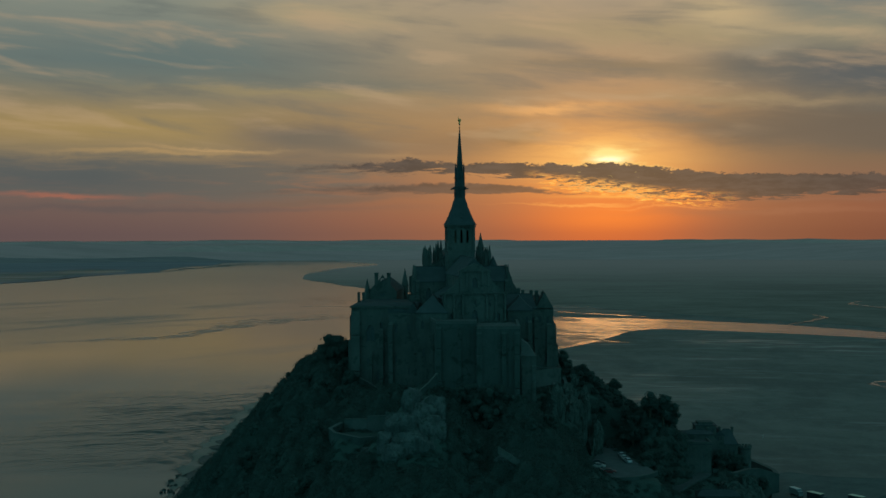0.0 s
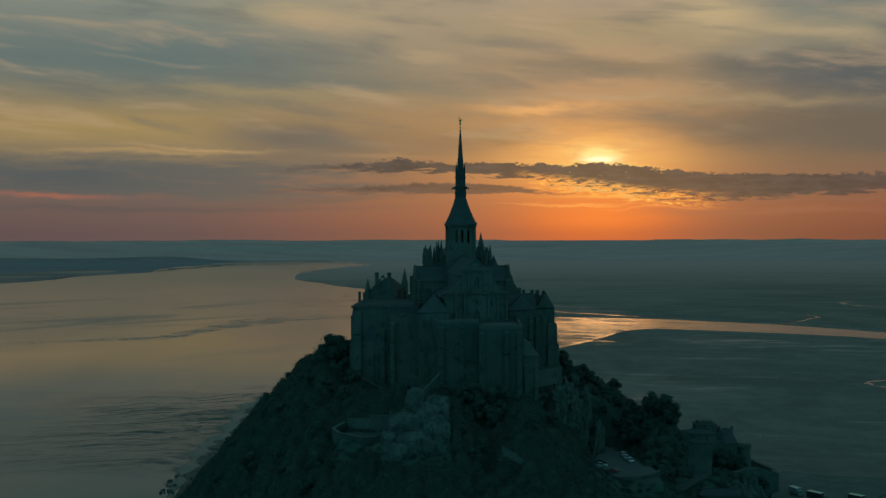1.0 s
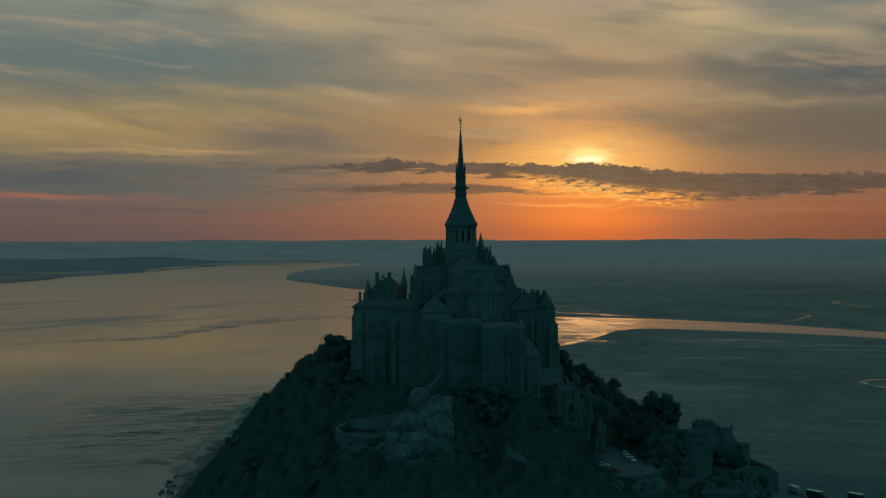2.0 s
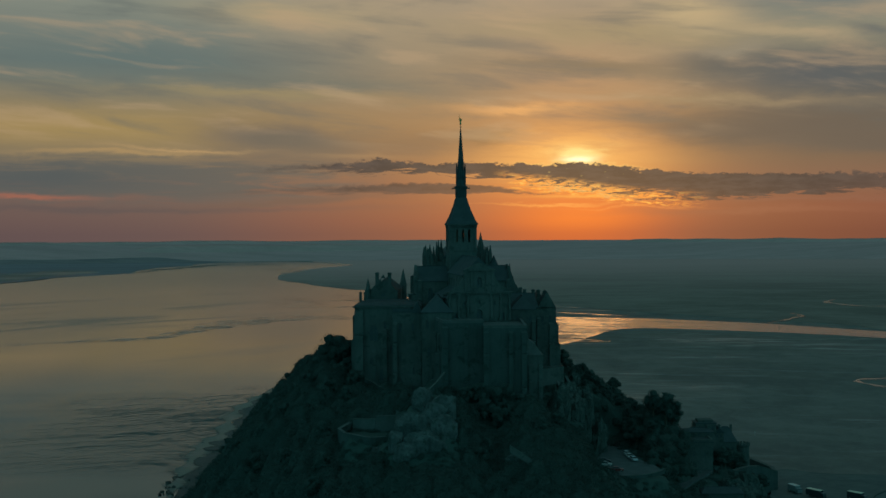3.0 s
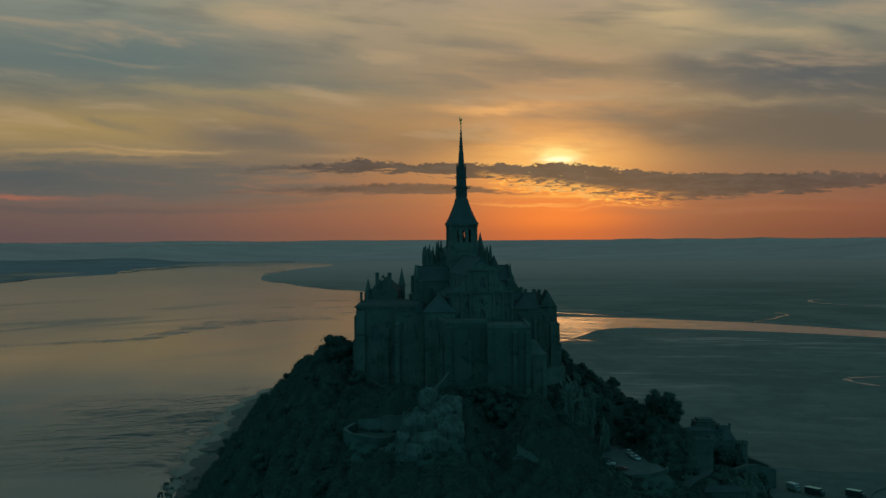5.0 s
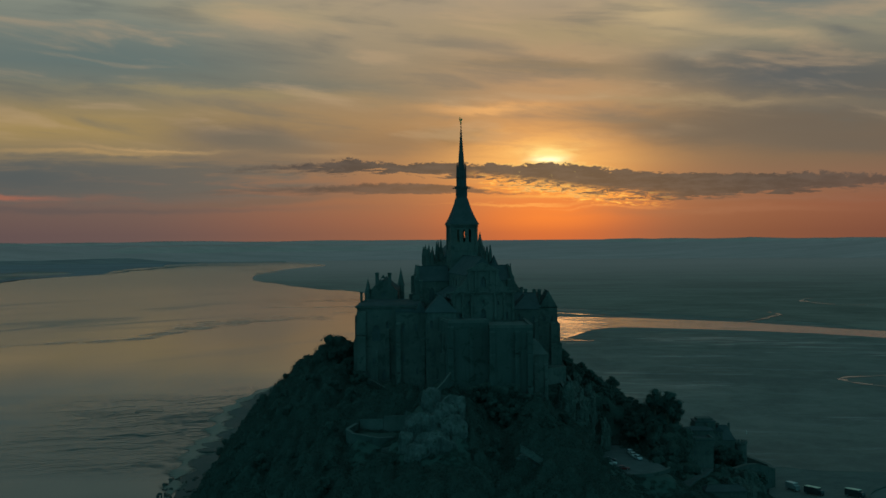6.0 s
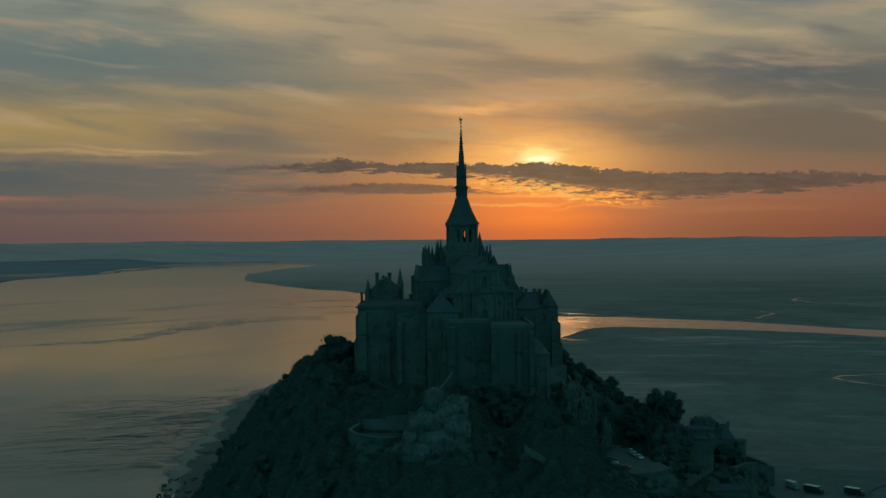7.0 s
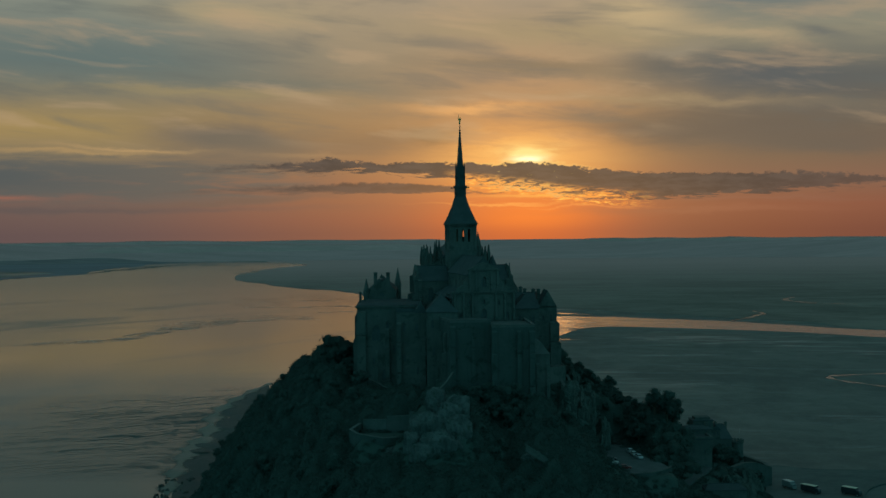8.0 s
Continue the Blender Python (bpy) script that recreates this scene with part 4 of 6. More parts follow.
def row(first, last, count, width, z0, z1):
    """Evenly spaced windows along a wall."""
    return [(u - width / 2, u + width / 2, z0, z1) for u in (first + (last - first) * k / max(count - 1, 1) for k in range(count))]


def buttress(owner, x, y, w, depth, z0, z1, mat=None, face=(0, -1)):
    """A buttress in three stages, each set back with a sloping weathering; it leans on a wall behind it."""
    bm = bmesh.new()
    fx, fy = face
    for k, (da, zb) in enumerate(((1.0, 0.45), (0.72, 0.78), (0.45, 1.0))):
        za = z0 if k == 0 else z0 + (z1 - z0) * (0.45, 0.78)[k - 1]
        ze = z0 + (z1 - z0) * zb
        d = depth * da
        if fx == 0:
            ya, yb = sorted((y, y + fy * d))
            box(bm, x - w / 2, x + w / 2, ya, yb, za, ze - 0.6)
            lo = [bm.verts.new(c) for c in ((x - w / 2, y, ze - 0.6), (x + w / 2, y, ze - 0.6), (x + w / 2, y + fy * d, ze - 0.6), (x - w / 2, y + fy * d, ze - 0.6))]
        else:
            xa, xb = sorted((x, x + fx * d))
            box(bm, xa, xb, y - w / 2, y + w / 2, za, ze - 0.6)
            lo = [bm.verts.new(c) for c in ((x, y - w / 2, ze - 0.6), (x, y + w / 2, ze - 0.6), (x + fx * d, y + w / 2, ze - 0.6), (x + fx * d, y - w / 2, ze - 0.6))]
        top = [bm.verts.new((lo[0].co.x, lo[0].co.y, ze)), bm.verts.new((lo[1].co.x, lo[1].co.y, ze))]
        bm.faces.new((lo[3], lo[2], top[1], top[0])), bm.faces.new((lo[0], lo[3], top[0])), bm.faces.new((lo[1], top[1], lo[2])), bm.faces.new((lo[0], top[0], top[1], lo[1]))
    return part("buttress", bm, mat or STONE, owner)


def pinnacle(owner, x, y, z0, z1, r, name="pinnacle"):
    """A square shaft with gablets, a crocketed spirelet and a finial."""
    bm = bmesh.new()
    mid = z1 - min((z1 - z0) * 0.5, 3.2)
    box(bm, x - r, x + r, y - r, y + r, z0, mid)
    for sx, sy in ((1, 0), (-1, 0), (0, 1), (0, -1)):
        frustum(bm, 4, r * 0.5, 0, mid, mid + r * 1.6, x + sx * r * 0.55, y + sy * r * 0.55, 0.5)
    frustum(bm, 8, r * 0.98, r * 0.2, mid, z1 - r * 0.5, x, y)
    for k in range(5):
        t = (k + 1) / 6
        rr = r * (0.95 - 0.83 * t)
        for c, s in ((1, 1), (1, -1), (-1, 1), (-1, -1)):
            frustum(bm, 4, r * 0.26, r * 0.1, mid + (z1 - mid) * t, mid + (z1 - mid) * t + r * 0.4, x + c * rr * 0.75, y + s * rr * 0.75)
    frustum(bm, 6, r * 0.3, r * 0.3, z1 - r * 0.75, z1 - r * 0.5, x, y)
    frustum(bm, 6, r * 0.14, 0, z1 - r * 0.5, z1 + r * 0.3, x, y)
    return part(name, bm, STONE, owner)


def chimney(owner, x, y, z0, z1, w=1.3, d=1.3):
    bm = bmesh.new()
    box(bm, x - w / 2, x + w / 2, y - d / 2, y + d / 2, z0, z1 - 0.5)
    box(bm, x - w / 2 - 0.15, x + w / 2 + 0.15, y - d / 2 - 0.15, y + d / 2 + 0.15, z1 - 0.5, z1 - 0.2)
    box(bm, x - w / 2 + 0.1, x + w / 2 - 0.1, y - d / 2 + 0.1, y + d / 2 - 0.1, z1 - 0.2, z1)
    return part("chimney", bm, STONE, owner)


def roof(owner, x0, x1, y0, y1, z0, z1, axis="y", hip0=0.0, hip1=0.0, over=0.35, mat=None, label=""):
    """A slate roof with its eaves and a lead ridge."""
    bm = bmesh.new()
    box(bm, x0 - over, x1 + over, y0 - over, y1 + over, z0 - 0.25, z0)
    gable(bm, x0 - over, x1 + over, y0 - over, y1 + over, z0, z1, axis, hip0, hip1)
    r = part("roof", bm, mat or SLATE, owner, label)
    bm = bmesh.new()
    if axis == "y":
        box(bm, (x0 + x1) / 2 - 0.15, (x0 + x1) / 2 + 0.15, y0 + hip0, y1 - hip1, z1 - 0.12, z1 + 0.2)
    else:
        box(bm, x0 + hip0, x1 - hip1, (y0 + y1) / 2 - 0.15, (y0 + y1) / 2 + 0.15, z1 - 0.12, z1 + 0.2)
    part("ridge", bm, LEAD, r)
    return r


def gable_wall(owner, x0, x1, y, z0, z1, t=0.8, axis="x", hole=None):
    """A gable with a coping; axis x: it faces along y."""
    bm = bmesh.new()
    m = (x0 + x1) / 2
    pts = [(x0, z0), (x1, z0), (x1, z0 + 0.4), (m, z1), (x0, z0 + 0.4)]
    pt = (lambda u, v, w: (u, v, w)) if axis == "x" else (lambda u, v, w: (v, u, w))
    f, k = [bm.verts.new(pt(u, y, z)) for u, z in pts], [bm.verts.new(pt(u, y + t, z)) for u, z in pts]
    bm.faces.new(f), bm.faces.new(k)
    for i in range(5):
        bm.faces.new((f[i], f[(i + 1) % 5], k[(i + 1) % 5], k[i]))
    return part("gable", bm, STONE, owner)


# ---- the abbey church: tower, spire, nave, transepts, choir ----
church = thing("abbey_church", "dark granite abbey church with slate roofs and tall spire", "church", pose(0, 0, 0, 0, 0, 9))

# crossing tower: lower stage, belfry with lancets that go through, cornice
bm = bmesh.new()
box(bm, -5.15, 5.15, -5.15, 5.15, 70, 98.6)
box(bm, -5.4, 5.4, -5.4, 5.4, 98.6, 99.1)
part("tower_base", bm, STONE, church)
lancets = [(u - 0.43, u + 0.43, 102.0, 107.0) for u in (2.45, 4.75, 7.05)]
for k, (a, b) in enumerate((((-4.75, -4.75), (4.75, -4.75)), ((4.75, -3.8), (4.75, 3.8)), ((4.75, 4.75), (-4.75, 4.75)), ((-4.75, 3.8), (-4.75, -3.8)))):
    if k % 2 == 0:
        w = wall(church, a, b, 99.1, 108.3, 1.0, lancets if k == 0 else [(h[0] - 0.25, h[1] + 0.25, 103.9, 106.7) for h in lancets], glazed=False, name="belfry_wall")
    else:
        w = wall(church, a, b, 99.1, 108.3, 1.0, [(h[0] - 1.0, h[1] - 1.0, h[2], h[3]) for h in lancets], glazed=False, name="belfry_wall")
for sx in (-1, 1):
    for sy in (-1, 1):
        bm = bmesh.new()
        box(bm, sx * 4.75 - 0.45, sx * 4.75 + 0.45, sy * 4.75 - 0.45, sy * 4.75 + 0.45, 99.1, 108.3)
        part("corner_pier", bm, STONE, church)
bm = bmesh.new()
# unseen solid block added so no sky shows through the left lancets
box(bm, -3.9, -1.2, -3.9, 3.9, 99.2, 108.2)
part("belfry_block", bm, WOOD, church, "dark block inside the belfry behind the lancets")
bm = bmesh.new()
box(bm, -5.3, 5.3, -5.3, 5.3, 108.3, 108.6), box(bm, -5.6, 5.6, -5.6, 5.6, 108.6, 108.9)
for k in range(16):
    for s in (-1, 1):
        box(bm, -5.3 + k * 0.69, -5.0 + k * 0.69, s * 5.25 - 0.2, s * 5.25 + 0.2, 107.9, 108.3)
        box(bm, s * 5.25 - 0.2, s * 5.25 + 0.2, -5.3 + k * 0.69, -5.0 + k * 0.69, 107.9, 108.3)
part("cornice", bm, STONE, church)
# sweeping pavilion roof, neck and spire
bm = bmesh.new()
q = math.sqrt(2)
for (r0, z0), (r1, z1) in zip(((5.7, 108.9), (5.0, 110.1), (4.1, 112.2), (2.95, 115.4), (1.95, 119.0)), ((5.0, 110.1), (4.1, 112.2), (2.95, 115.4), (1.95, 119.0))):
    frustum(bm, 4, r0 * q, r1 * q, z0, z1, turn=0.5)
tower_roof = part("tower_roof", bm, SLATE, church)
for s, ax in ((-1, 0), (1, 0), (0, -1), (0, 1)):
    bm = bmesh.new()
    cx, cy = s * 4.1, ax * 4.1
    box(bm, cx - 0.4, cx + 0.4, cy - 0.4, cy + 0.4, 110.6, 111.7)
    frustum(bm, 4, 0.7, 0, 111.7, 112.8, cx, cy, 0.5)
    part("dormer", bm, LEAD, tower_roof)
bm = bmesh.new()
box(bm, -1.85, 1.85, -1.85, 1.85, 118.9, 122.5)
for k in (-1, 1):
    for j in range(3):
        box(bm, -1.35 + j * 1.0, -0.75 + j * 1.0, k * 1.9 - 0.12, k * 1.9 + 0.12, 119.6, 121.9)
        box(bm, k * 1.9 - 0.12, k * 1.9 + 0.12, -1.35 + j * 1.0, -0.75 + j * 1.0, 119.6, 121.9)
part("spire_neck", bm, LEAD, church)
bm = bmesh.new()
box(bm, -2.3, 2.3, -2.3, 2.3, 122.5, 122.75)
for k in range(9):
    for s in (-1, 1):
        box(bm, -2.25 + k * 0.54, -2.1 + k * 0.54, s * 2.2 - 0.07, s * 2.2 + 0.07, 122.75, 123.4)
        box(bm, s * 2.2 - 0.07, s * 2.2 + 0.07, -2.25 + k * 0.54, -2.1 + k * 0.54, 122.75, 123.4)
for s in (-1, 1):
    box(bm, -2.25, 2.25, s * 2.2 - 0.09, s * 2.2 + 0.09, 123.4, 123.52), box(bm, s * 2.2 - 0.09, s * 2.2 + 0.09, -2.25, 2.25, 123.4, 123.52)
    for c in (-1, 1):
        frustum(bm, 4, 0.22, 0, 122.7, 123.6, s * 2.9, c * 2.0), frustum(bm, 4, 0.16, 0.1, 122.55, 122.75, s * 2.6, c * 2.0)
        box(bm, s * 2.9 - 0.5, s * 2.9 + 0.15, c * 2.0 - 0.1, c * 2.0 + 0.1, 122.5, 122.7)
part("gallery", bm, LEAD, church)
bm = bmesh.new()
frustum(bm, 8, 2.05, 1.75, 122.7, 126.8, turn=0.5), frustum(bm, 8, 2.3, 2.3, 126.8, 127.1, turn=0.5), frustum(bm, 8, 1.75, 1.5, 127.1, 130.2, turn=0.5)
part("lantern", bm, LEAD, church)
for k in range(8):
    a = math.pi * (k + 0.5) / 4
    bm = bmesh.new()
    x, y = 1.75 * math.cos(a), 1.75 * math.sin(a)
    frustum(bm, 4, 0.26, 0.2, 123.0, 129.8, x, y), frustum(bm, 4, 0.26, 0.0, 129.8, 132.9, x, y)
    part("spire_pinnacle", bm, LEAD, church)
bm = bmesh.new()
frustum(bm, 8, 1.25, 0.13, 130.2, 146.2, turn=0.5)
for k in range(15):
    t = k / 15
    r = 1.25 - 1.12 * t
    for j in range(8):
        a = math.pi * (j + 0.5) / 4
        frustum(bm, 4, 0.16 - 0.07 * t, 0.05, 130.6 + 15 * t, 131.0 + 15 * t, (r + 0.05) * math.cos(a), (r + 0.05) * math.sin(a))
frustum(bm, 8, 0.3, 0.3, 146.2, 146.5), frustum(bm, 8, 0.1, 0.08, 146.5, 147.2), frustum(bm, 8, 0.32, 0.2, 147.2, 147.6)
part("spire", bm, LEAD, church)
# tower and spire parts shifted sideways to fit the camera's view
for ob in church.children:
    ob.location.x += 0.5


def make_statue():
    """The gilded winged figure with a raised sword on the spire: one plain shape."""
    bm = bmesh.new()
    frustum(bm, 8, 0.34, 0.24, 147.6, 148.5), frustum(bm, 8, 0.24, 0.36, 148.5, 149.2), frustum(bm, 8, 0.14, 0.1, 149.2, 149.55)
    bmesh.ops.create_uvsphere(bm, u_segments=8, v_segments=6, radius=0.15, matrix=pose(0, 0, 149.6))
    for s in (-1, 1):
        v = [bm.verts.new((s * x, y, z)) for x, y, z in ((0.15, 0.12, 149.1), (0.55, 0.3, 149.75), (0.62, 0.3, 149.0), (0.3, 0.2, 148.4))]
        k = [bm.verts.new((p.co.x, p.co.y + 0.08, p.co.z)) for p in v]
        bm.faces.new(v), bm.faces.new(k)
        for i in range(4):
            bm.faces.new((v[i], v[(i + 1) % 4], k[(i + 1) % 4], k[i]))
    box(bm, -0.5, -0.3, -0.08, 0.08, 149.0, 150.2), box(bm, -0.46, -0.36, -0.04, 0.04, 150.2, 151.0)
    ob = finish("statue", bm, GOLD)
    ob.location.x = 0.45
    return tagged(ob, "gilded winged statue on the tip of the spire", "statue")


make_statue()

# nave with clerestory, aisles and the classical west front
for s in (-1, 1):
    a, b = ((-5.6, -6), (-5.6, -41)) if s < 0 else ((5.6, -41), (5.6, -6))
    wall(church, a, b, 76, 90.6, 0.9, row(3.5, 31.5, 6, 1.3, 86.0, 89.2), name="clerestory_wall")
    a, b = ((-10.8, -6), (-10.8, -41)) if s < 0 else ((10.8, -41), (10.8, -6))
    wall(church, a, b, 60, 82.6, 0.9, row(3.5, 31.5, 6, 1.5, 77.6, 81.2), name="aisle_wall")
    bm = bmesh.new()
    lo, hi = (s * 11.2, s * 5.7)
    v = [bm.verts.new(c) for c in ((lo, -41, 82.6), (lo, -6, 82.6), (hi, -6, 85.6), (hi, -41, 85.6), (lo, -41, 82.2), (lo, -6, 82.2), (hi, -6, 85.2), (hi, -41, 85.2))]
    for f in ((0, 1, 2, 3), (4, 5, 6, 7), (0, 1, 5, 4), (2, 3, 7, 6), (0, 3, 7, 4), (1, 2, 6, 5)):
        bm.faces.new([v[i] for i in f])
    part("aisle_roof", bm, SLATE, church)
    for k in range(6):
        buttress(church, s * 10.8, -37.5 + k * 5.6, 1.0, 1.3, 60, 82, face=(s, 0))
roof(church, -5.6, 5.6, -41, -5.4, 90.6, 97.0)
wall(church, (-11.2, -42.2), (11.2, -42.2), 74, 84.2, 1.2, [(2.3, 3.3, 75, 77.6), (10.2, 12.2, 75, 79.0), (19.1, 20.1, 75, 77.6), (5.5, 6.3, 80.0, 81.6), (10.8, 11.6, 80.6, 82.2), (16.1, 16.9, 80.0, 81.6)], name="west_front", label="granite classical front")
wall(church, (-5.4, -42.2), (5.4, -42.2), 84.9, 92.2, 1.2, [(4.5, 6.3, 86.4, 90.2)], name="upper_front")
bm = bmesh.new()
box(bm, -11.6, 11.6, -42.7, -41.0, 84.2, 84.55), box(bm, -11.8, 11.8, -42.9, -41.0, 84.55, 84.9)
part("cornice", bm, STONE, church)
bm = bmesh.new()
box(bm, -5.8, 5.8, -42.7, -41, 92.2, 92.6)
v = [bm.verts.new((x, y, z)) for y in (-42.6, -41.1) for x, z in ((-5.6, 92.6), (5.6, 92.6), (0, 95.3))]
for f in ((0, 1, 2), (3, 4, 5), (0, 1, 4, 3), (1, 2, 5, 4), (2, 0, 3, 5)):
    bm.faces.new([v[i] for i in f])
part("pediment", bm, STONE, church)
for x in (-10.6, -7.4, -4.2, 4.2, 7.4, 10.6):
    bm = bmesh.new()
    frustum(bm, 12, 0.45, 0.38, 75.6, 83.6, x, -42.6), box(bm, x - 0.6, x + 0.6, -43.2, -42.2, 75, 75.6), box(bm, x - 0.55, x + 0.55, -43.15, -42.2, 83.6, 84.2)
    part("column", bm, STONE, church)
for x in (-4.9, -2.7, 2.7, 4.9):
    bm = bmesh.new()
    box(bm, x - 0.4, x + 0.4, -42.55, -42.2, 85.0, 92.2)
    part("pilaster", bm, STONE, church)
for s in (-1, 1):
    bm = bmesh.new()
    pts = [(s * 5.4, 84.9), (s * 10.6, 84.9), (s * 9.6, 86.0), (s * 7.4, 87.2), (s * 6.0, 89.4), (s * 5.4, 91.0)]
    f, k = [bm.verts.new((x, -42.0, z)) for x, z in pts], [bm.verts.new((x, -41.2, z)) for x, z in pts]
    bm.faces.new(f), bm.faces.new(k)
    for i in range(6):
        bm.faces.new((f[i], f[(i + 1) % 6], k[(i + 1) % 6], k[i]))
    part("scroll", bm, STONE, church)

# transepts
for s, end in ((-1, 17.3), (1, 18.4)):
    x0, x1 = sorted((s * 5.5, s * end))
    wall(church, (x0, -5.6), (x1, -5.6), 60, 87.4, 0.9, [(4, 6, 79.5, 85.0), (8.5, 10.5, 79.5, 85.0)], name="transept_wall")
    wall(church, (x1, 5.6), (x0, 5.6), 60, 87.4, 0.9, (), name="transept_wall")
    a, b = ((end, -5.6), (end, 5.6)) if s > 0 else ((-end, 5.6), (-end, -5.6))
    wall(church, a, b, 60, 87.4, 0.9, [(4.0, 7.2, 78, 86)], name="transept_wall")
    gable_wall(church, -5.9, 5.9, s * end - 0.4, 87.4, 93.5, axis="y")
    roof(church, x0, x1, -5.5, 5.5, 87.4, 92.9, "x")
    for y in (-5.0, 5.0):
        buttress(church, s * end, y, 1.5, 3.0, 58, 89.5, face=(s, 0))
    if s > 0:
        # tall raking buttress at the south gable
        bm = bmesh.new()
        pts = [(end - 0.2, 60), (end + 4.6, 60), (end + 4.2, 83.6), (end + 2.4, 86.6), (end + 0.5, 92.4), (end - 0.2, 93.2)]
        f, k = [bm.verts.new((x, -2.4, z)) for x, z in pts], [bm.verts.new((x, 2.4, z)) for x, z in pts]
        bm.faces.new(f), bm.faces.new(k)
        for i in range(6):
            bm.faces.new((f[i], f[(i + 1) % 6], k[(i + 1) % 6], k[i]))
        part("raking_buttress", bm, STONE, church)
    pinnacle(church, s * end, -5.2, 87, 94.0 if s > 0 else 93.6, 0.45)
    buttress(church, s * (end - 0.8), -5.6, 1.4, 1.5, 58, 88)

# choir: tall nave, hipped roof, ambulatory, flying buttresses and a forest of pinnacles
for s in (-1, 1):
    a, b = ((-5.4, 33), (-5.4, 5.6)) if s < 0 else ((5.4, 5.6), (5.4, 33))
    wall(church, a, b, 76, 96.0, 0.9, row(3.4, 24, 5, 2.4, 86, 94.5), name="choir_wall")
    a, b = ((-11.4, 33), (-11.4, 5.6)) if s < 0 else ((11.4, 5.6), (11.4, 33))
    wall(church, a, b, 60, 86, 0.9, row(3.4, 24, 5, 2.2, 78, 84.5), name="ambulatory_wall")
    bm = bmesh.new()
    box(bm, *sorted((s * 5.6, s * 11.2)), 5.8, 33, 85.6, 86.1)
    part("ambulatory_roof", bm, LEAD, church)
wall(church, (5.4, 33), (-5.4, 33), 60, 96, 0.9, [(3.8, 7.0, 86, 94.5)], name="apse_wall")
roof(church, -5.4, 5.4, 5.6, 33, 96.0, 101.2, hip1=5.0, mat=LEAD)
for s in (-1, 1):
    out = 12.6 if s > 0 else 10.8
    for k in range(6):
        # straight bays, then round the apse
        turn = 0.0 if k < 3 else radians(24 * (k - 2))
        px, y = s * out * math.cos(turn), 8.0 + 5.6 * min(k, 2) + (out * math.sin(turn))
        ix, iy = s * 5.7 * math.cos(turn), 8.0 + 5.6 * min(k, 2) + 5.7 * math.sin(turn)
        bm = bmesh.new()
        box(bm, px - 1.25, px + 1.25, y - 0.7, y + 0.7, 58, 93.4, 0.15, 0.05)
        part("flying_pier", bm, STONE, church)
        bm = bmesh.new()
        p, q = Vector((px, y)), Vector((ix, iy))
        side = (q - p).normalized().orthogonal() * 0.3
        for j in range(6):
            t0, t1 = j / 6, (j + 1) / 6
            a, b = p + (q - p) * t0, p + (q - p) * t1
            c0, c1 = 88.5 + 4.2 * math.sin(t0 * math.pi / 2), 88.5 + 4.2 * math.sin(t1 * math.pi / 2)
            d0, d1 = 92.6 + 2.2 * t0, 92.6 + 2.2 * t1
            v = [bm.verts.new((*(e + side * w), z)) for w in (-1, 1) for e, z in ((a, c0), (b, c1), (b, d1), (a, d0))]
            for f in ((0, 1, 2, 3), (4, 5, 6, 7), (0, 1, 5, 4), (2, 3, 7, 6), (0, 3, 7, 4), (1, 2, 6, 5)):
                bm.faces.new([v[i] for i in f])
        part("flying_buttress", bm, STONE, church)
        tip = 100.4 + 0.7 * math.sin(k * 2.3 + s)
        pinnacle(church, px + s * 0.75, y, 93.2, tip, 0.6)
        pinnacle(church, px - s * 0.75, y, 93.2, tip - 0.8, 0.55)
        pinnacle(church, ix, iy, 95.0, 99.2, 0.5)
pinnacle(church, -6.2, 15.4, 94, 103.0, 0.5, "stair_turret"), pinnacle(church, -4.9, 16.5, 94, 103.2, 0.5, "stair_turret")
pinnacle(church, -7.2, 13.5, 90, 102.2, 0.45, "stair_turret")
bm = bmesh.new()
frustum(bm, 8, 1.5, 1.35, 84, 99.8, 11.3, 18.0), frustum(bm, 8, 1.7, 1.7, 99.8, 100.1, 11.3, 18.0), frustum(bm, 8, 1.35, 0.06, 100.1, 105.9, 11.3, 18.0)
part("stair_turret", bm, STONE, church)
bm = bmesh.new()
frustum(bm, 8, 1.9, 1.8, 80, 92.2, 14.6, 7.4), frustum(bm, 8, 2.1, 0.06, 92.2, 96.8, 14.6, 7.4)
part("stair_turret", bm, SLATE, church)

# ---- west terrace on its buttressed walls ----
terrace = thing("west_terrace", "paved terrace on high buttressed granite retaining walls", "terrace")
tx0, tx1, tm, za, zb = -6.2, 21.6, 7.4, 75.6, 74.2
bm = bmesh.new()
prism(bm, [(tx0, -62.6), (tm, -62.6), (tm, -36), (-10.8, -36)], 42, za), box(bm, tm, tx1, -67.0, -36, 42, zb)
part("wall", bm, DARK_STONE, terrace)
bm = bmesh.new()
prism(bm, [(tx0 + 0.5, -62.0), (tm, -62.0), (tm, -42.4), (-9.2, -42.4)], za, za + 0.12), box(bm, tm + 0.02, tx1 - 0.6, -66.4, -43.4, zb, zb + 0.3)
part("paving", bm, PALE, terrace, "worn pale stone paving")
for x0, x1, y0, y1, z in ((tx0, tm, -62.6, -61.9, za), (tm, tx1, -67.0, -66.3, zb), (tx1 - 0.7, tx1, -66.3, -36, zb), (tm - 0.02, tm + 0.68, -66.3, -62.6, zb)):
    bm = bmesh.new()
    box(bm, x0, x1, y0, y1, z, z + 0.75), box(bm, x0 - 0.08, x1 + 0.08, y0 - 0.08, y1 + 0.08, z + 0.75, z + 0.9)
    part("parapet", bm, PALE, terrace)
bm = bmesh.new()
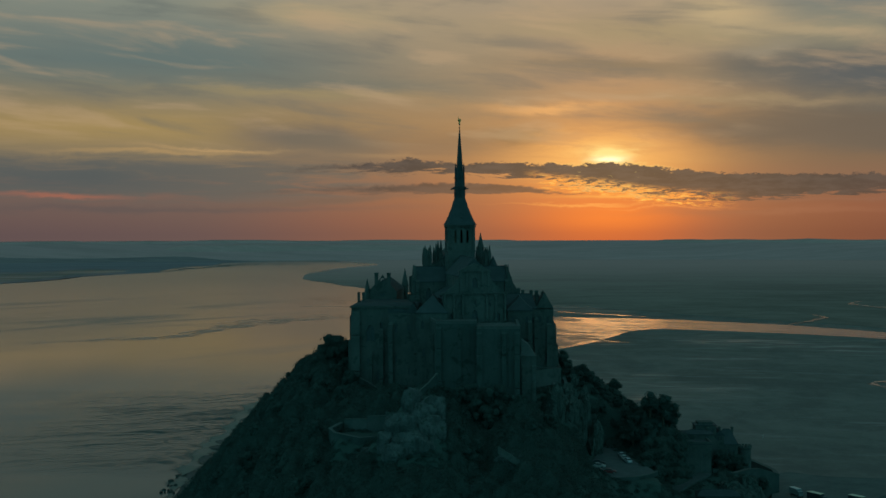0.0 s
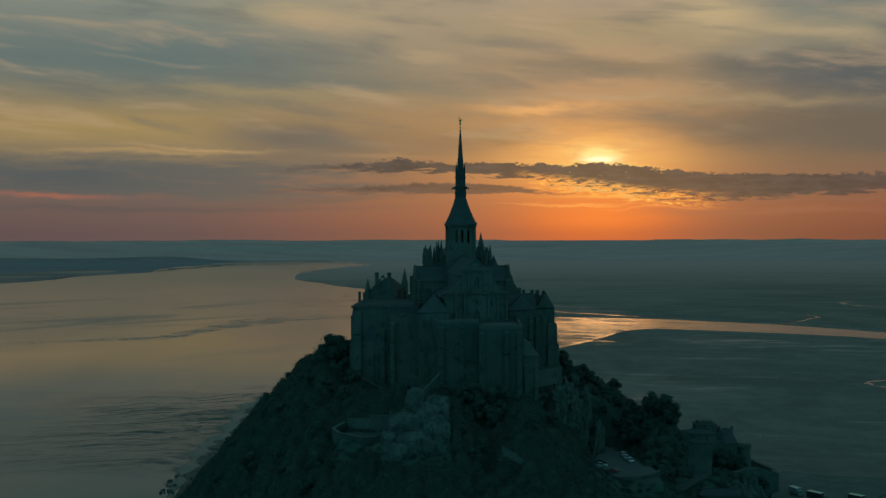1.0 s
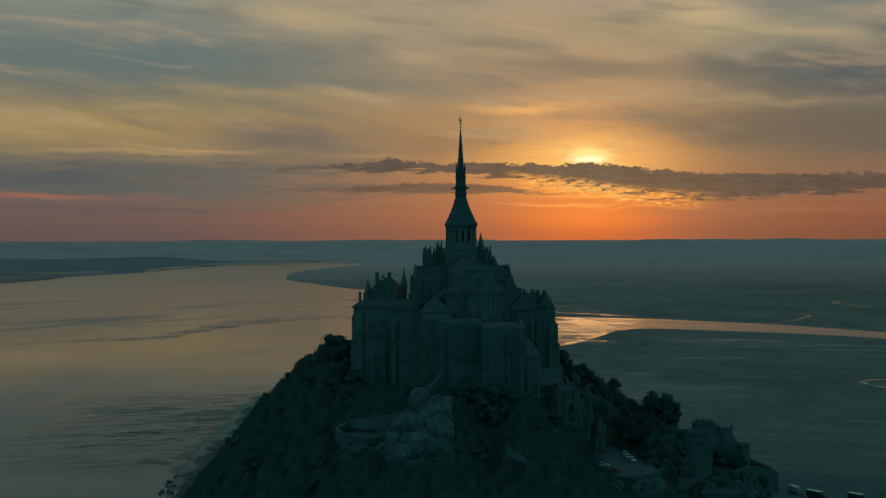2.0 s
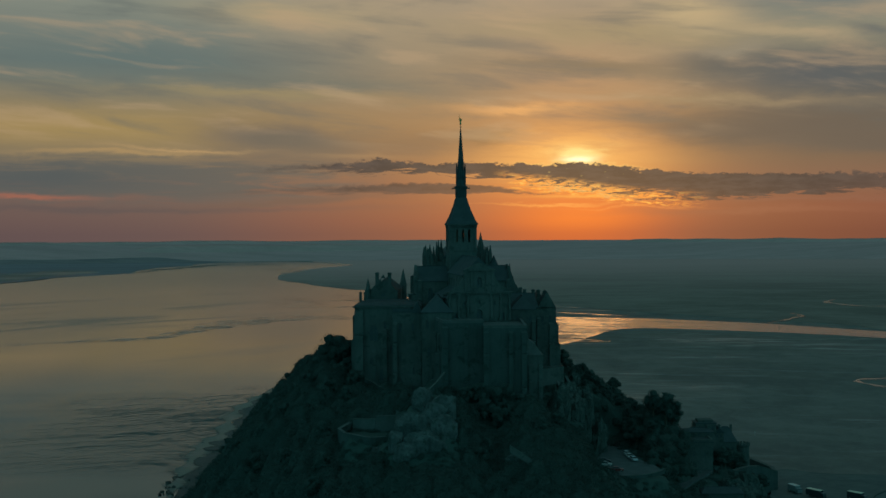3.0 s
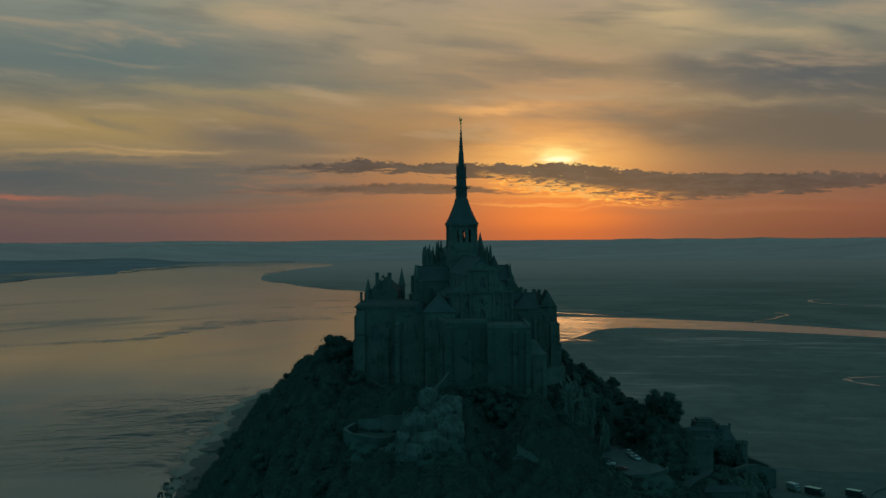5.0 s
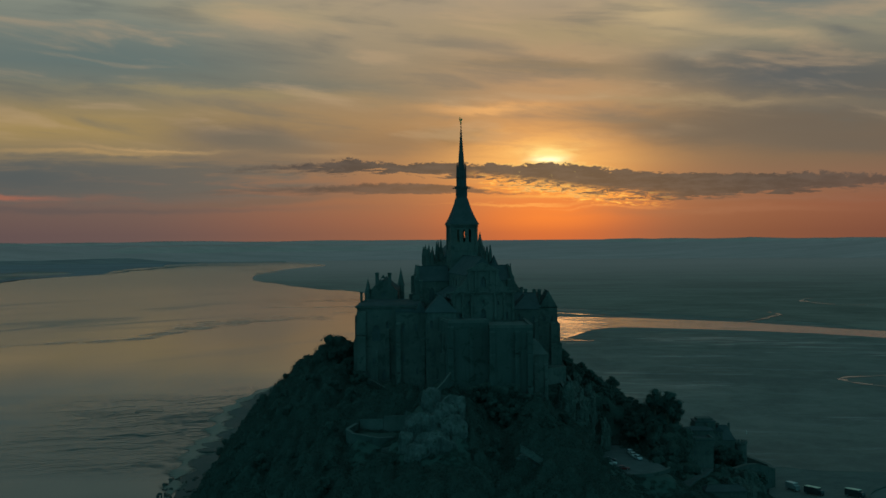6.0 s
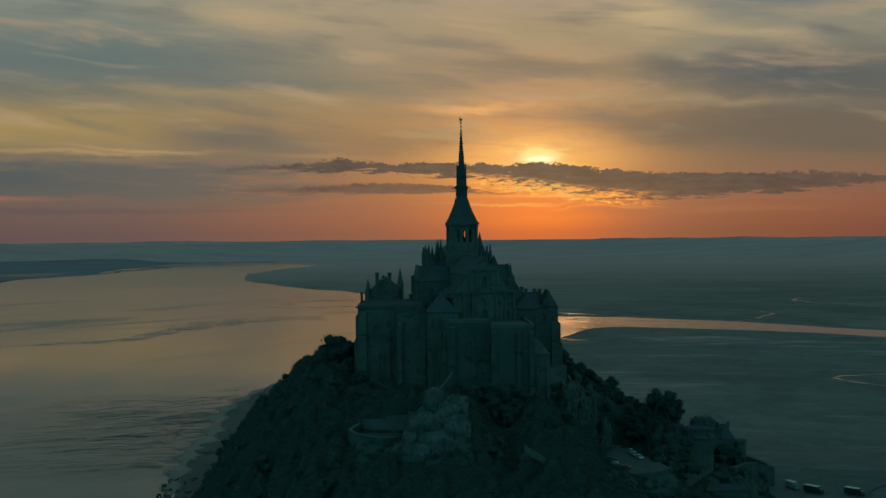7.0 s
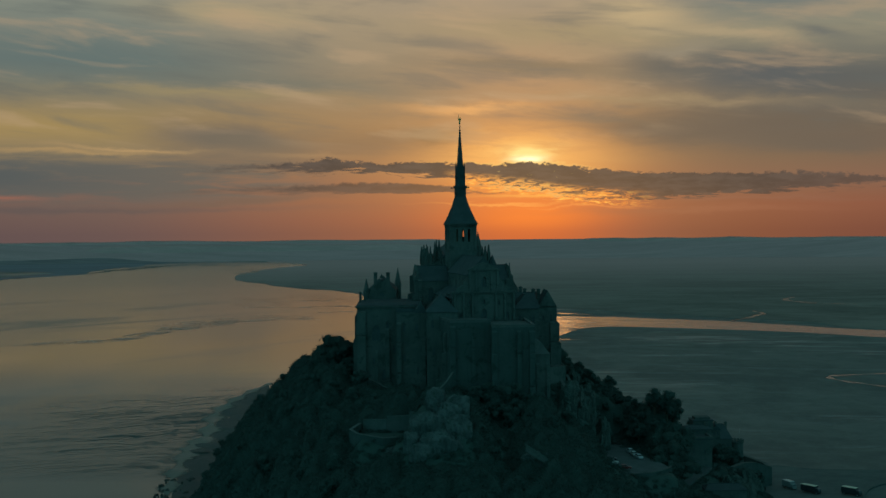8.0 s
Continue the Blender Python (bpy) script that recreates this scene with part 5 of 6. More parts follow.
prism(bm, [(tx0, -61.9), (tx0 + 0.7, -61.9), (-10.1, -36), (-10.8, -36)], za, za + 0.9)
part("parapet", bm, PALE, terrace)
for x, w, d in ((-5.3, 1.8, 1.5), (1.6, 1.3, 0.6)):
    buttress(terrace, x, -62.6, w, d, 42, za - 1, DARK_STONE)
for x, w, d in ((8.3, 1.8, 0.8), (16.4, 1.4, 1.9), (20.7, 1.8, 1.4)):
    buttress(terrace, x, -67.0, w, d, 40, zb - 1, DARK_STONE)
for k in (0.22, 0.5, 0.78):
    buttress(terrace, tx0 - 4.6 * k, -62.6 + 26.6 * k, 1.5, 2.2, 42, 72, face=(-1, 0))
for y in (-60, -52):
    buttress(terrace, tx1, y, 1.5, 1.6, 42, 72, face=(1, 0))

# stair bastion beside the terrace
bastion = thing("stair_bastion", "stepped granite bastion with a sloped stone roof", "bastion")
bm = bmesh.new()
box(bm, 21.9, 27.0, -63.5, -52, 38, 64.6), box(bm, 21.7, 27.2, -63.7, -51.8, 64.6, 65.0)
part("wall", bm, STONE, bastion)
bm = bmesh.new()
v = [bm.verts.new(c) for c in ((22, -63.2, 65), (26.8, -63.2, 65), (26.8, -52, 65), (22, -52, 65), (22, -60.5, 70.2), (24.6, -60.5, 68.4), (24.6, -52, 68.4), (22, -52, 70.2))]
for f in ((0, 1, 5, 4), (1, 2, 6, 5), (2, 3, 7, 6), (3, 0, 4, 7), (4, 5, 6, 7), (0, 1, 2, 3)):
    bm.faces.new([v[i] for i in f])
part("roof", bm, PALE, bastion)
for x in (22.9, 26.3):
    buttress(bastion, x, -63.5, 1.2, 1.0, 38, 62)

# ---- northern ranges ----
cloister = thing("cloister_range", "tall granite monastery range with narrow windows and buttresses", "building")
block(cloister, -38.6, -14.5, -26, 8, 40, 79.3, west=[(5.4, 8.4, 66.5, 72.5), (10.6, 11.5, 70.5, 73.5), (13.0, 13.9, 62.0, 65.0), (5.6, 6.4, 58.0, 60.4), (9.0, 11.4, 52.0, 56.4)],
      north=row(4, 28, 6, 1.3, 70, 75) + row(4, 28, 6, 1.3, 60, 66))
bm = bmesh.new()
v = [bm.verts.new(c) for c in ((-38.9, -26.3, 79.3), (-14.2, -26.3, 79.3), (-14.2, 8.2, 79.3), (-38.9, 8.2, 79.3), (-35.5, -20, 79.9), (-15, -20, 79.9), (-15, 7, 79.9), (-35.5, 7, 79.9))]
for f in ((0, 1, 5, 4), (1, 2, 6, 5), (2, 3, 7, 6), (3, 0, 4, 7), (4, 5, 6, 7), (0, 1, 2, 3)):
    bm.faces.new([v[i] for i in f])
part("roof", bm, SLATE, cloister)
buttress(cloister, -37.0, -26, 3.2, 2.2, 38, 77.5), buttress(cloister, -31.6, -26, 1.3, 1.0, 40, 63), buttress(cloister, -27.6, -26, 1.5, 1.5, 38, 71)
bm = bmesh.new()
box(bm, -39.2, -14.2, -26.6, -25.8, 78.6, 79.2)
part("string_course", bm, STONE, cloister)
for k in range(5):
    buttress(cloister, -38.6, -23 + k * 6.4, 1.5, 2.0, 36, 76, face=(-1, 0))
chimney(cloister, -38.0, -6, 78, 83.4, 0.9, 1.2), chimney(cloister, -36.4, -4, 78, 83.2, 0.9, 1.2)

refectory = thing("refectory_range", "granite range with a steep gable between two tall chimneys", "building")
block(refectory, -36.0, -24.6, 8.3, 48, 40, 82.8, west=[(5.0, 6.6, 80.9, 82.6)], north=row(4, 36, 8, 0.8, 74, 81))
roof(refectory, -35.6, -24.8, 9, 47.6, 82.8, 87.3)
bm = bmesh.new()
m = -30.2
for pts in ([(-36, 82.8), (-24.6, 82.8), (-25.2, 83.5), (m + 0.75, 88.2), (m + 0.75, 86.6), (m - 0.75, 86.6), (m - 0.75, 88.2), (-35.2, 83.5)], [(m - 0.95, 88.0), (m + 0.95, 88.0), (m, 89.5)]):
    f, k = [bm.verts.new((x, 8.2, z)) for x, z in pts], [bm.verts.new((x, 9.1, z)) for x, z in pts]
    bm.faces.new(f), bm.faces.new(k)
    for i in range(len(pts)):
        bm.faces.new((f[i], f[(i + 1) % len(pts)], k[(i + 1) % len(pts)], k[i]))
part("gable", bm, STONE, refectory)
chimney(refectory, -32.6, 8.7, 82, 90.3, 1.4, 1.2), chimney(refectory, -27.7, 8.7, 82, 90.2, 1.4, 1.2)
for x, y, z0, z1, r in ((-36.2, 8.6, 76, 88.0, 1.15), (-24.2, 50, 44, 90.8, 1.5)):
    bm = bmesh.new()
    frustum(bm, 8, r, r * 0.95, z0, z1 - (5.2 if r < 1.3 else 7.5), x, y), frustum(bm, 8, r * 1.12, r * 1.12, z1 - (5.3 if r < 1.3 else 7.6), z1 - (5.0 if r < 1.3 else 7.3), x, y)
    frustum(bm, 8, r * 1.02, 0.05, z1 - (5.0 if r < 1.3 else 7.3), z1, x, y)
    part("turret", bm, STONE, refectory)

# ranges between cloister and church
guest = thing("old_monks_range", "low granite range with a hipped slate roof beside the nave", "building")
block(guest, -13.6, -3.0, -46, -30, 46, 78.2, west=row(2, 8, 3, 0.9, 72.5, 75.5) + row(2.4, 7.6, 2, 0.9, 63, 66))
roof(guest, -13.6, -3.0, -46, -30, 78.2, 84.0, hip0=5.6, hip1=1.0)
chimney(guest, -5.6, -31.5, 78, 84, 1.0, 1.0)
link = thing("infirmary_range", "narrow granite range with a small slate gable beside the cloister", "building")
block(link, -24.2, -13.62, -37, -26.2, 44, 77.6, west=[(2.2, 3.2, 70.5, 73.4), (6.6, 7.6, 71.0, 73.6), (2.4, 3.2, 60, 62.6), (7.0, 7.8, 55.5, 58)])
bm = bmesh.new()
box(bm, -24.3, -17.4, -37.2, -26.3, 77.6, 77.9), box(bm, -24.3, -17.4, -37.2, -36.7, 77.9, 78.9)
part("roof", bm, LEAD, link, "flat lead roof behind a parapet")
roof(link, -17.2, -13.8, -37, -26.4, 77.6, 81.0)
gable_wall(link, -17.4, -13.7, -37.1, 77.6, 81.3, 0.5)
buttress(link, -23.3, -37, 1.5, 1.9, 42, 74), buttress(link, -14.6, -37, 1.2, 1.4, 46, 68)
# ---- southern lodgings ----
lodging = thing("abbots_lodging", "tall granite lodging with steep slate roof and chimneys", "building")
block(lodging, 18.4, 35.6, -14, 0, 40, 77.6, west=row(9.5, 15, 3, 0.9, 72, 74.6) + row(9.5, 15, 2, 0.9, 65, 67.6) + row(10, 14.5, 2, 0.8, 58, 60), south=row(3, 11, 3, 1.0, 70, 73.5) + row(3, 11, 3, 1.0, 62, 65.5))
roof(lodging, 18.4, 29.0, -14, 0, 77.6, 82.6, "x", 0.0, 1.5)
roof(lodging, 29.0, 35.6, -13.6, 0, 77.3, 83.4, over=0.1, label="steep gabled slate roof")
gable_wall(lodging, 29.0, 35.6, -14.0, 77.3, 83.6, 0.6)
for x, y, z in ((22.8, -6, 84.8), (24.4, -6, 84.1), (27.6, -6.5, 84.0), (29.6, -6.5, 83.9), (31.9, -7, 83.5)):
    chimney(lodging, x, y, 78, z, 1.2, 1.3)
for y in (-12.6, -5, 1):
    buttress(lodging, 35.6, y, 1.6, 2.4, 38, 72, face=(1, 0))
buttress(lodging, 34.0, -14, 1.8, 1.6, 38, 72), buttress(lodging, 29.2, -14, 1.4, 1.2, 40, 74)
wing = thing("south_wing", "granite wing with a slate roof above the cliff", "building")
block(wing, 26.8, 35.0, 0.3, 30, 40, 76.6, south=row(3, 26, 6, 1.0, 70, 73.5) + row(3, 26, 6, 1.0, 62, 65.5))
roof(wing, 26.8, 35.0, 0.3, 30, 76.6, 81.6, hip1=4.0)
for y in (8, 16, 24):
    buttress(wing, 35.0, y, 1.5, 2.0, 38, 74, face=(1, 0))
bakery = thing("bailiffs_range", "granite range with a rounded hipped slate roof", "building")
block(bakery, 18.2, 27.0, -30, -14.2, 42, 78.0, west=row(2, 7, 2, 0.9, 73, 75.8) + row(2, 7, 2, 0.9, 65, 67.8))
roof(bakery, 18.2, 27.0, -30, -14.2, 78.0, 82.6, hip0=6.0, hip1=0.0)
buttress(bakery, 26.2, -30, 1.4, 1.4, 42, 74), buttress(bakery, 19.2, -30, 1.4, 1.4, 42, 74)
gallery = thing("garden_gallery", "low stone gallery with openings along a cliff top", "gallery")
wall(gallery, (27.4, -32), (38.0, -20), 48, 56.2, 0.7, (), STONE, glazed=False, arched=False)
wall(gallery, (38.0, -20), (38.2, 6), 46, 56.0, 0.7, (), STONE)
bm = bmesh.new()
box(bm, 27.6, 37.4, -19.5, -14.2, 55.0, 55.8)
part("walkway", bm, PALE, gallery)


# ---- bare rock, garden bastion, ramps ----
def rock(x, y, z, sx, sy, sz, seed, mat=None, label="pale craggy granite outcrop with moss", name="rock_outcrop", cuts=5, group=""):
    """A craggy boulder: cleft along flat planes, then worn."""
    bm = bmesh.new()
    bmesh.ops.create_icosphere(bm, subdivisions=cuts, radius=1.0)
    rr = random.Random(seed * 13 + 1)
    cuts_by = []
    for k in range(26):
        d = Vector((rr.gauss(0, 1), rr.gauss(0, 1), rr.gauss(0, 0.55))).normalized()
        cuts_by.append((d, rr.uniform(0.72, 1.02)))
    for v in bm.verts:
        u = Vector([math.copysign(abs(c) ** 0.7, c) for c in v.co])
        for d, far in cuts_by:
            over = u.dot(d) - far
            if over > 0:
                u -= d * over
        p = Vector((u.x * sx, u.y * sy, u.z * sz)) * 1.08
        q = p * 0.13 + Vector((seed * 7.3, seed * 3.1, 0))
        k = 1 + 0.24 * noise.fractal(q, 1.0, 2.0, 5) - 0.2 * abs(noise.noise(Vector((p.x * 0.55, p.y * 0.55, p.z * 0.1 + seed)))) - 0.14 * abs(noise.noise(Vector((p.x * 1.3, p.y * 1.3, p.z * 0.22 + seed))))
        k += 0.07 * noise.noise(Vector((p.x * 1.1, p.y * 1.1, p.z * 0.3 + seed))) + 0.035 * noise.noise(p * 1.9)
        v.co = Vector((x, y, z)) + p * k
    ob = finish(name, bm, mat or ROCK)
    return tagged(ob, label, "rock", group)


rock(-16.6, -101, 42, 5.2, 6.0, 11.6, 6.5), rock(-8.0, -100, 42, 6.6, 8, 12.0, 2), rock(-12, -104, 36, 8.5, 6, 10, 3), rock(-19, -105, 35, 6, 5, 8, 17)
rock(-12.5, -117, 31, 3.2, 3.2, 6.5, 4), rock(-24, -103, 36, 5, 4, 5, 5), rock(-5.5, -92, 48, 4.5, 5, 6.5, 6), rock(-13, -95, 44, 4.4, 5, 7.5, 18)
for k, (x, y) in enumerate(((-12, -98), (-9, -103), (-14.5, -105), (-19, -107), (-6, -106), (-11, -110), (-4.5, -100), (-16, -111))):
    rock(x, y, ground_z(x, y) - 0.6, 3.6 + k % 3, 3.4, 5.2 - k % 2, 70 + k)
rock(33, -56, 42, 5.5, 7, 11, 7, mat=CLIFF, label="dark weathered granite cliff below the terrace"), rock(38, -48, 36, 6, 8, 12, 8, mat=CLIFF, label="dark weathered granite cliff below the terrace")
rock(29, -72, 36, 5, 6, 9, 9, mat=CLIFF, label="dark weathered granite cliff below the terrace"), rock(36, -70, 30, 5, 6, 8, 10, mat=CLIFF, label="dark weathered granite cliff below the terrace")
for k, (x, y, z) in enumerate(((42.5, -38, 38), (45.5, -26, 38), (46, -14, 40), (43, -4, 42), (49, -34, 31), (40, -30, 43))):
    rock(x, y, z, 3.4, 5.4, 8.5, 90 + k, mat=CLIFF, label="dark weathered granite cliff above the car park")
rock(17, -107, 36, 4.5, 5, 5, 11), rock(24, -106, 32, 5, 4, 4.5, 12)
rock(99, -20, 8, 6, 8, 8, 13, mat=CLIFF, label="steep granite cliff under the rampart houses"), rock(106, -2, 5, 6, 8, 8, 14, mat=CLIFF, label="steep granite cliff under the rampart houses")
rock(108, -12, 6, 6, 8, 9, 15, mat=CLIFF, label="steep granite cliff under the rampart houses"), rock(100, -32, 6, 6, 8, 9, 16, mat=CLIFF, label="steep granite cliff under the rampart houses")
rng = random.Random(4)
for k in range(44):
    a = rng.random()
    rock(-108 - 14 * rng.random() - 5 * a, 5 + 55 * a, 0.2, 0.4 + 1.1 * rng.random() ** 2, 0.4 + 1.2 * rng.random(), 0.3 + 0.6 * rng.random(), 20 + k, SHORE, "dark weed-covered boulder on wet sand", "boulder", 2, "boulders on the shore")
rock(-120.5, 119, 0.1, 5.0, 3.0, 0.9, 60, SHORE, "flat dark reef of weedy rock on sand", "reef", 3)
rock(-101, 30, 1.2, 4, 7, 2.6, 61, SHORE, "dark rocky foot of the wooded slope", "reef", 3)
rock(-101, 8, 1.2, 4, 7, 2.6, 62, SHORE, "dark rocky foot of the wooded slope", "reef", 3)


def run_wall(name, points, low, thick, label, mat=None, coping=PALE, category="wall"):
    """A wall along points (x, y, top), reaching down by low, with a coping: one body and one coping."""
    owner = thing(name, label, category)
    for which, t, z_off, drop, m in (("body", thick, 0.0, low, mat or STONE), ("coping", thick + 0.25, 0.18, 0.18, coping)):
        bm = bmesh.new()
        sides = []
        for i, (x, y, z) in enumerate(points):
            a, b = Vector(points[max(i - 1, 0)][:2]), Vector(points[min(i + 1, len(points) - 1)][:2])
            d = (b - a).normalized()
            nrm = Vector((-d.y, d.x)) * t / 2
            sides.append([bm.verts.new((x + s * nrm.x, y + s * nrm.y, zz)) for s, zz in ((-1, z + z_off - drop), (1, z + z_off - drop), (1, z + z_off), (-1, z + z_off))])
        for p, q in zip(sides, sides[1:]):
            for i in range(4):
                bm.faces.new((p[i], p[(i + 1) % 4], q[(i + 1) % 4], q[i]))
        bm.faces.new(sides[0]), bm.faces.new(sides[-1])
        part(which, bm, m, owner)
    return owner


def curved(points, steps=5):
    out = outline([p[:2] for p in points], closed=False, rough=0.0, steps=steps)
    n = len(out)
    return [(v.x, v.y, points[i // steps][2] + (points[i // steps + 1][2] - points[i // steps][2]) * (i % steps) / steps) for i, v in enumerate(out)] + [points[-1]]


run_wall("garden_bastion", [(-35.5, -82, 45.6), (-38.2, -89, 44.9), (-36, -94, 44.4), (-28, -98, 43.6), (-21, -97, 43.9), (-17, -94, 44.8)], 11, 0.9, "curved granite bastion wall round a small garden", DARK_STONE)
run_wall("garden_wall", [(-27, -84.5, 48.0), (-19.2, -84.5, 48.3)], 6, 0.7, "straight granite wall at the back of a garden", PALE)
run_wall("garden_wall", [(-34.5, -81, 46.6), (-27, -84.5, 47.2)], 6, 0.7, "low granite wall at the back of a garden", PALE)
run_wall("ramp_wall", [(-36, -29, 53.8), (-31, -37, 52.6), (-26.5, -46, 51.2)], 3.5, 0.4, "sloping parapet wall of a stair ramp", DARK_STONE, STONE)
run_wall("ramp_wall", [(-5.6, -69, 59.8), (-8, -76, 57.6), (-11, -83, 55.6)], 3, 0.3, "sloping parapet wall of a stair ramp", DARK_STONE, STONE)
run_wall("ramp_wall", [(13.8, -112, 43.6), (20, -112, 39.6), (28, -110, 35.4)], 2, 0.4, "low broken wall on the rocky slope")
run_wall("ramp_wall", [(39.5, -12, 51.5), (41.5, -30, 46), (43, -44, 37), (44, -56, 30)], 7, 0.8, "stepped retaining wall down the cliff")
run_wall("ramp_wall", [(34.5, -34, 52.5), (37, -48, 46), (40, -60, 37), (41.5, -70, 30)], 7, 0.8, "stepped retaining wall down the cliff")

# ---- car park, roads and causeway ----
lot = outline([(44, -82), (55, -79.5), (64.5, -72), (64.5, -62), (61, -50), (60, -34), (58.5, -20), (58, -4), (54, -4), (52.5, -20), (50, -36), (46, -52), (43, -66)], rough=0.0, steps=4)
sheet("car_park", lot, 27.6, 1.2, ASPHALT, "worn grey asphalt car park on a ledge", "car park")
run_wall("parapet", curved([(43, -82.6, 28.2), (55, -80.6, 28.2), (62, -76, 28.2), (66, -70, 28.2)]), 1.4, 0.5, "low stone parapet along the car park", DARK_STONE, STONE)
lane = outline([(62, -66), (67, -54), (76, -35), (86, -18), (91, -10), (94.5, -12), (90, -22), (80, -40), (72, -58), (67, -70)], rough=0.0, steps=4)
sheet("road", lane, 16.4, 1.5, ASPHALT, "narrow grey lane below the car park", "road")
plaza = outline([(116, -70), (118, -10), (124, 18), (131, 40), (140, 62), (160, 52), (215, 44), (330, 10), (420, -60), (300, -140), (160, -120)], rough=0.02, steps=6)
sheet("causeway", plaza, 1.4, 1.6, PAVED, "pale sandy forecourt at the causeway's end", "pavement")
kerb = curved([(150, -20, 1.75), (163, 10, 1.75), (185, 24, 1.75), (230, 22, 1.75)], 8)
run_wall("kerb", kerb, 0.5, 0.8, "low pale kerb along the causeway road", PALE, category="kerb")


# ---- rampart houses ----
def house(name, label, x0, x1, y0, y1, z0, ze, zr, axis="x", hip=2.0, mat=PLASTER, west=(), south=(), flat=False):
    h = thing(name, label, "house")
    block(h, x0, x1, y0, y1, z0, ze, west=west, south=south, mat=mat, t=0.6)
    if flat:
        bm = bmesh.new()
        box(bm, x0 - 0.3, x1 + 0.3, y0 - 0.3, y1 + 0.3, ze, ze + 0.3)
        part("roof", bm, LEAD, h)
        if zr > ze + 0.5:
            bm = bmesh.new()
            box(bm, x0 + 1, x1 - 1, y0 + 1, y1 - 1, ze + 0.3, zr)
            part("penthouse", bm, mat, h)
    else:
        roof(h, x0, x1, y0, y1, ze, zr, axis, hip, hip)
        chimney(h, x1 - 1.2, (y0 + y1) / 2, ze, zr + 1.0, 0.8, 1.0)
    return h


fort = house("barracks", "plain granite barracks with a flat roof and parapet", 79.6, 94.0, -14, -5, 8, 26.8, 26.8, mat=STONE, west=row(3, 11.5, 3, 0.7, 21.5, 23), flat=True)
bm = bmesh.new()
box(bm, 79.5, 94.1, -14.1, -13.5, 27.1, 27.9), box(bm, 93.5, 94.1, -13.5, -4.9, 27.1, 27.9), box(bm, 79.5, 80.1, -13.5, -4.9, 27.1, 27.9)
part("parapet", bm, STONE, fort)
house("guard_house", "low granite guard house behind the barracks", 85.4, 96.4, -3.5, 4, 12, 29.0, 30.0, "x", 3.0, STONE, row(2, 9, 3, 0.8, 27.4, 28.6))
house("lookout_house", "flat-roofed stone house on the rampart", 91.7, 99.6, 6, 13, 8, 30.6, 31.9, mat=STONE, west=row(1.5, 6.5, 3, 0.9, 28, 29.8), flat=True)
house("cottage", "small granite cottage with a slate roof", 99.8, 103.2, 9, 15, 6, 26.6, 28.4, "y", 0.0, STONE, row(1.0, 2.4, 2, 0.6, 24.4, 26))
house("rampart_house", "granite house with a steep hipped slate roof", 103.6, 110.8, 20, 30, 3, 21.0, 26.2, "x", 2.4, STONE, row(1.6, 5.6, 3, 0.8, 17, 19))
house("storehouse", "long low storehouse with a slate roof by the lane", 83.5, 97.8, -46, -38, -1, 14.8, 16.2, "x", 2.0, STONE, row(2, 12, 4, 0.8, 11, 12.6))
tower = thing("round_tower", "round granite rampart tower with a corbelled parapet", "tower", pose(115.6, 30, 5.6))
bm = bmesh.new()
frustum(bm, 24, 2.9, 2.65, -6, 11.6), frustum(bm, 24, 2.65, 2.95, 11.6, 12.2), frustum(bm, 24, 2.95, 2.95, 12.2, 12.7)
part("wall", bm, STONE, tower)
for k in range(12):
    bm = bmesh.new()
    a = 2 * math.pi * k / 12
    frustum(bm, 4, 0.56, 0.52, 12.7, 13.4, 2.55 * math.cos(a), 2.55 * math.sin(a), 0.5)
    part("merlon", bm, STONE, tower)
run_wall("rampart", [(104, -4, 14.2), (112, 8, 13.4), (118, 15, 12.2), (127.0, 22, 8.6), (127.9, 32, 8.4), (122, 58, 8.6)], 14, 1.6, "high granite rampart wall along the foreshore", DARK_STONE, STONE)
run_wall("rampart", [(94.5, -12, 17.5), (100, -6, 15.5), (104, -4, 14.2)], 12, 1.2, "granite retaining wall under the houses", DARK_STONE, STONE)


# ---- trees and scrub ----
def quads(rand, centres, sizes, out):
    """Small leaf clumps at the centres, mostly facing outwards."""
    n = len(centres)
    face = out + rand.normal(size=(n, 3)) * 0.3
    a = np.cross(face, rand.normal(size=(n, 3)))
    a /= np.linalg.norm(a, axis=1)[:, None]
    b = np.cross(face, a)
    b /= np.linalg.norm(b, axis=1)[:, None]
    s = sizes[:, None]
    v = np.stack([centres - a * s, centres + b * s * 0.75, centres + a * s, centres - b * s * 0.75], axis=1).reshape(-1, 3)
    return v, np.arange(4 * n).reshape(n, 4)


def cores(centres, radii, seed):
    """Lumpy inner masses of leaves: small rough balls."""
    bm = bmesh.new()
    for k, (c, r) in enumerate(zip(centres, radii)):
        for v in bmesh.ops.create_icosphere(bm, subdivisions=2, radius=1.0)["verts"]:
            v.co = Vector(c) + v.co * r * (0.84 + 0.5 * noise.noise(v.co * 2.1 + Vector((seed, k * 1.7, 0))))
    bm.verts.index_update()
    v, f = [tuple(p.co) for p in bm.verts], [[p.index for p in q.verts] for q in bm.faces]
    bm.free()
    return v, f


def leaf_mesh(name, v, f, mat, inner=((), ())):
    me = bpy.data.meshes.new(name)
    n = len(v)
    me.from_pydata(v.tolist() + list(inner[0]), [], f.tolist() + [[i + n for i in q] for q in inner[1]])
    me.materials.append(mat)
    return me


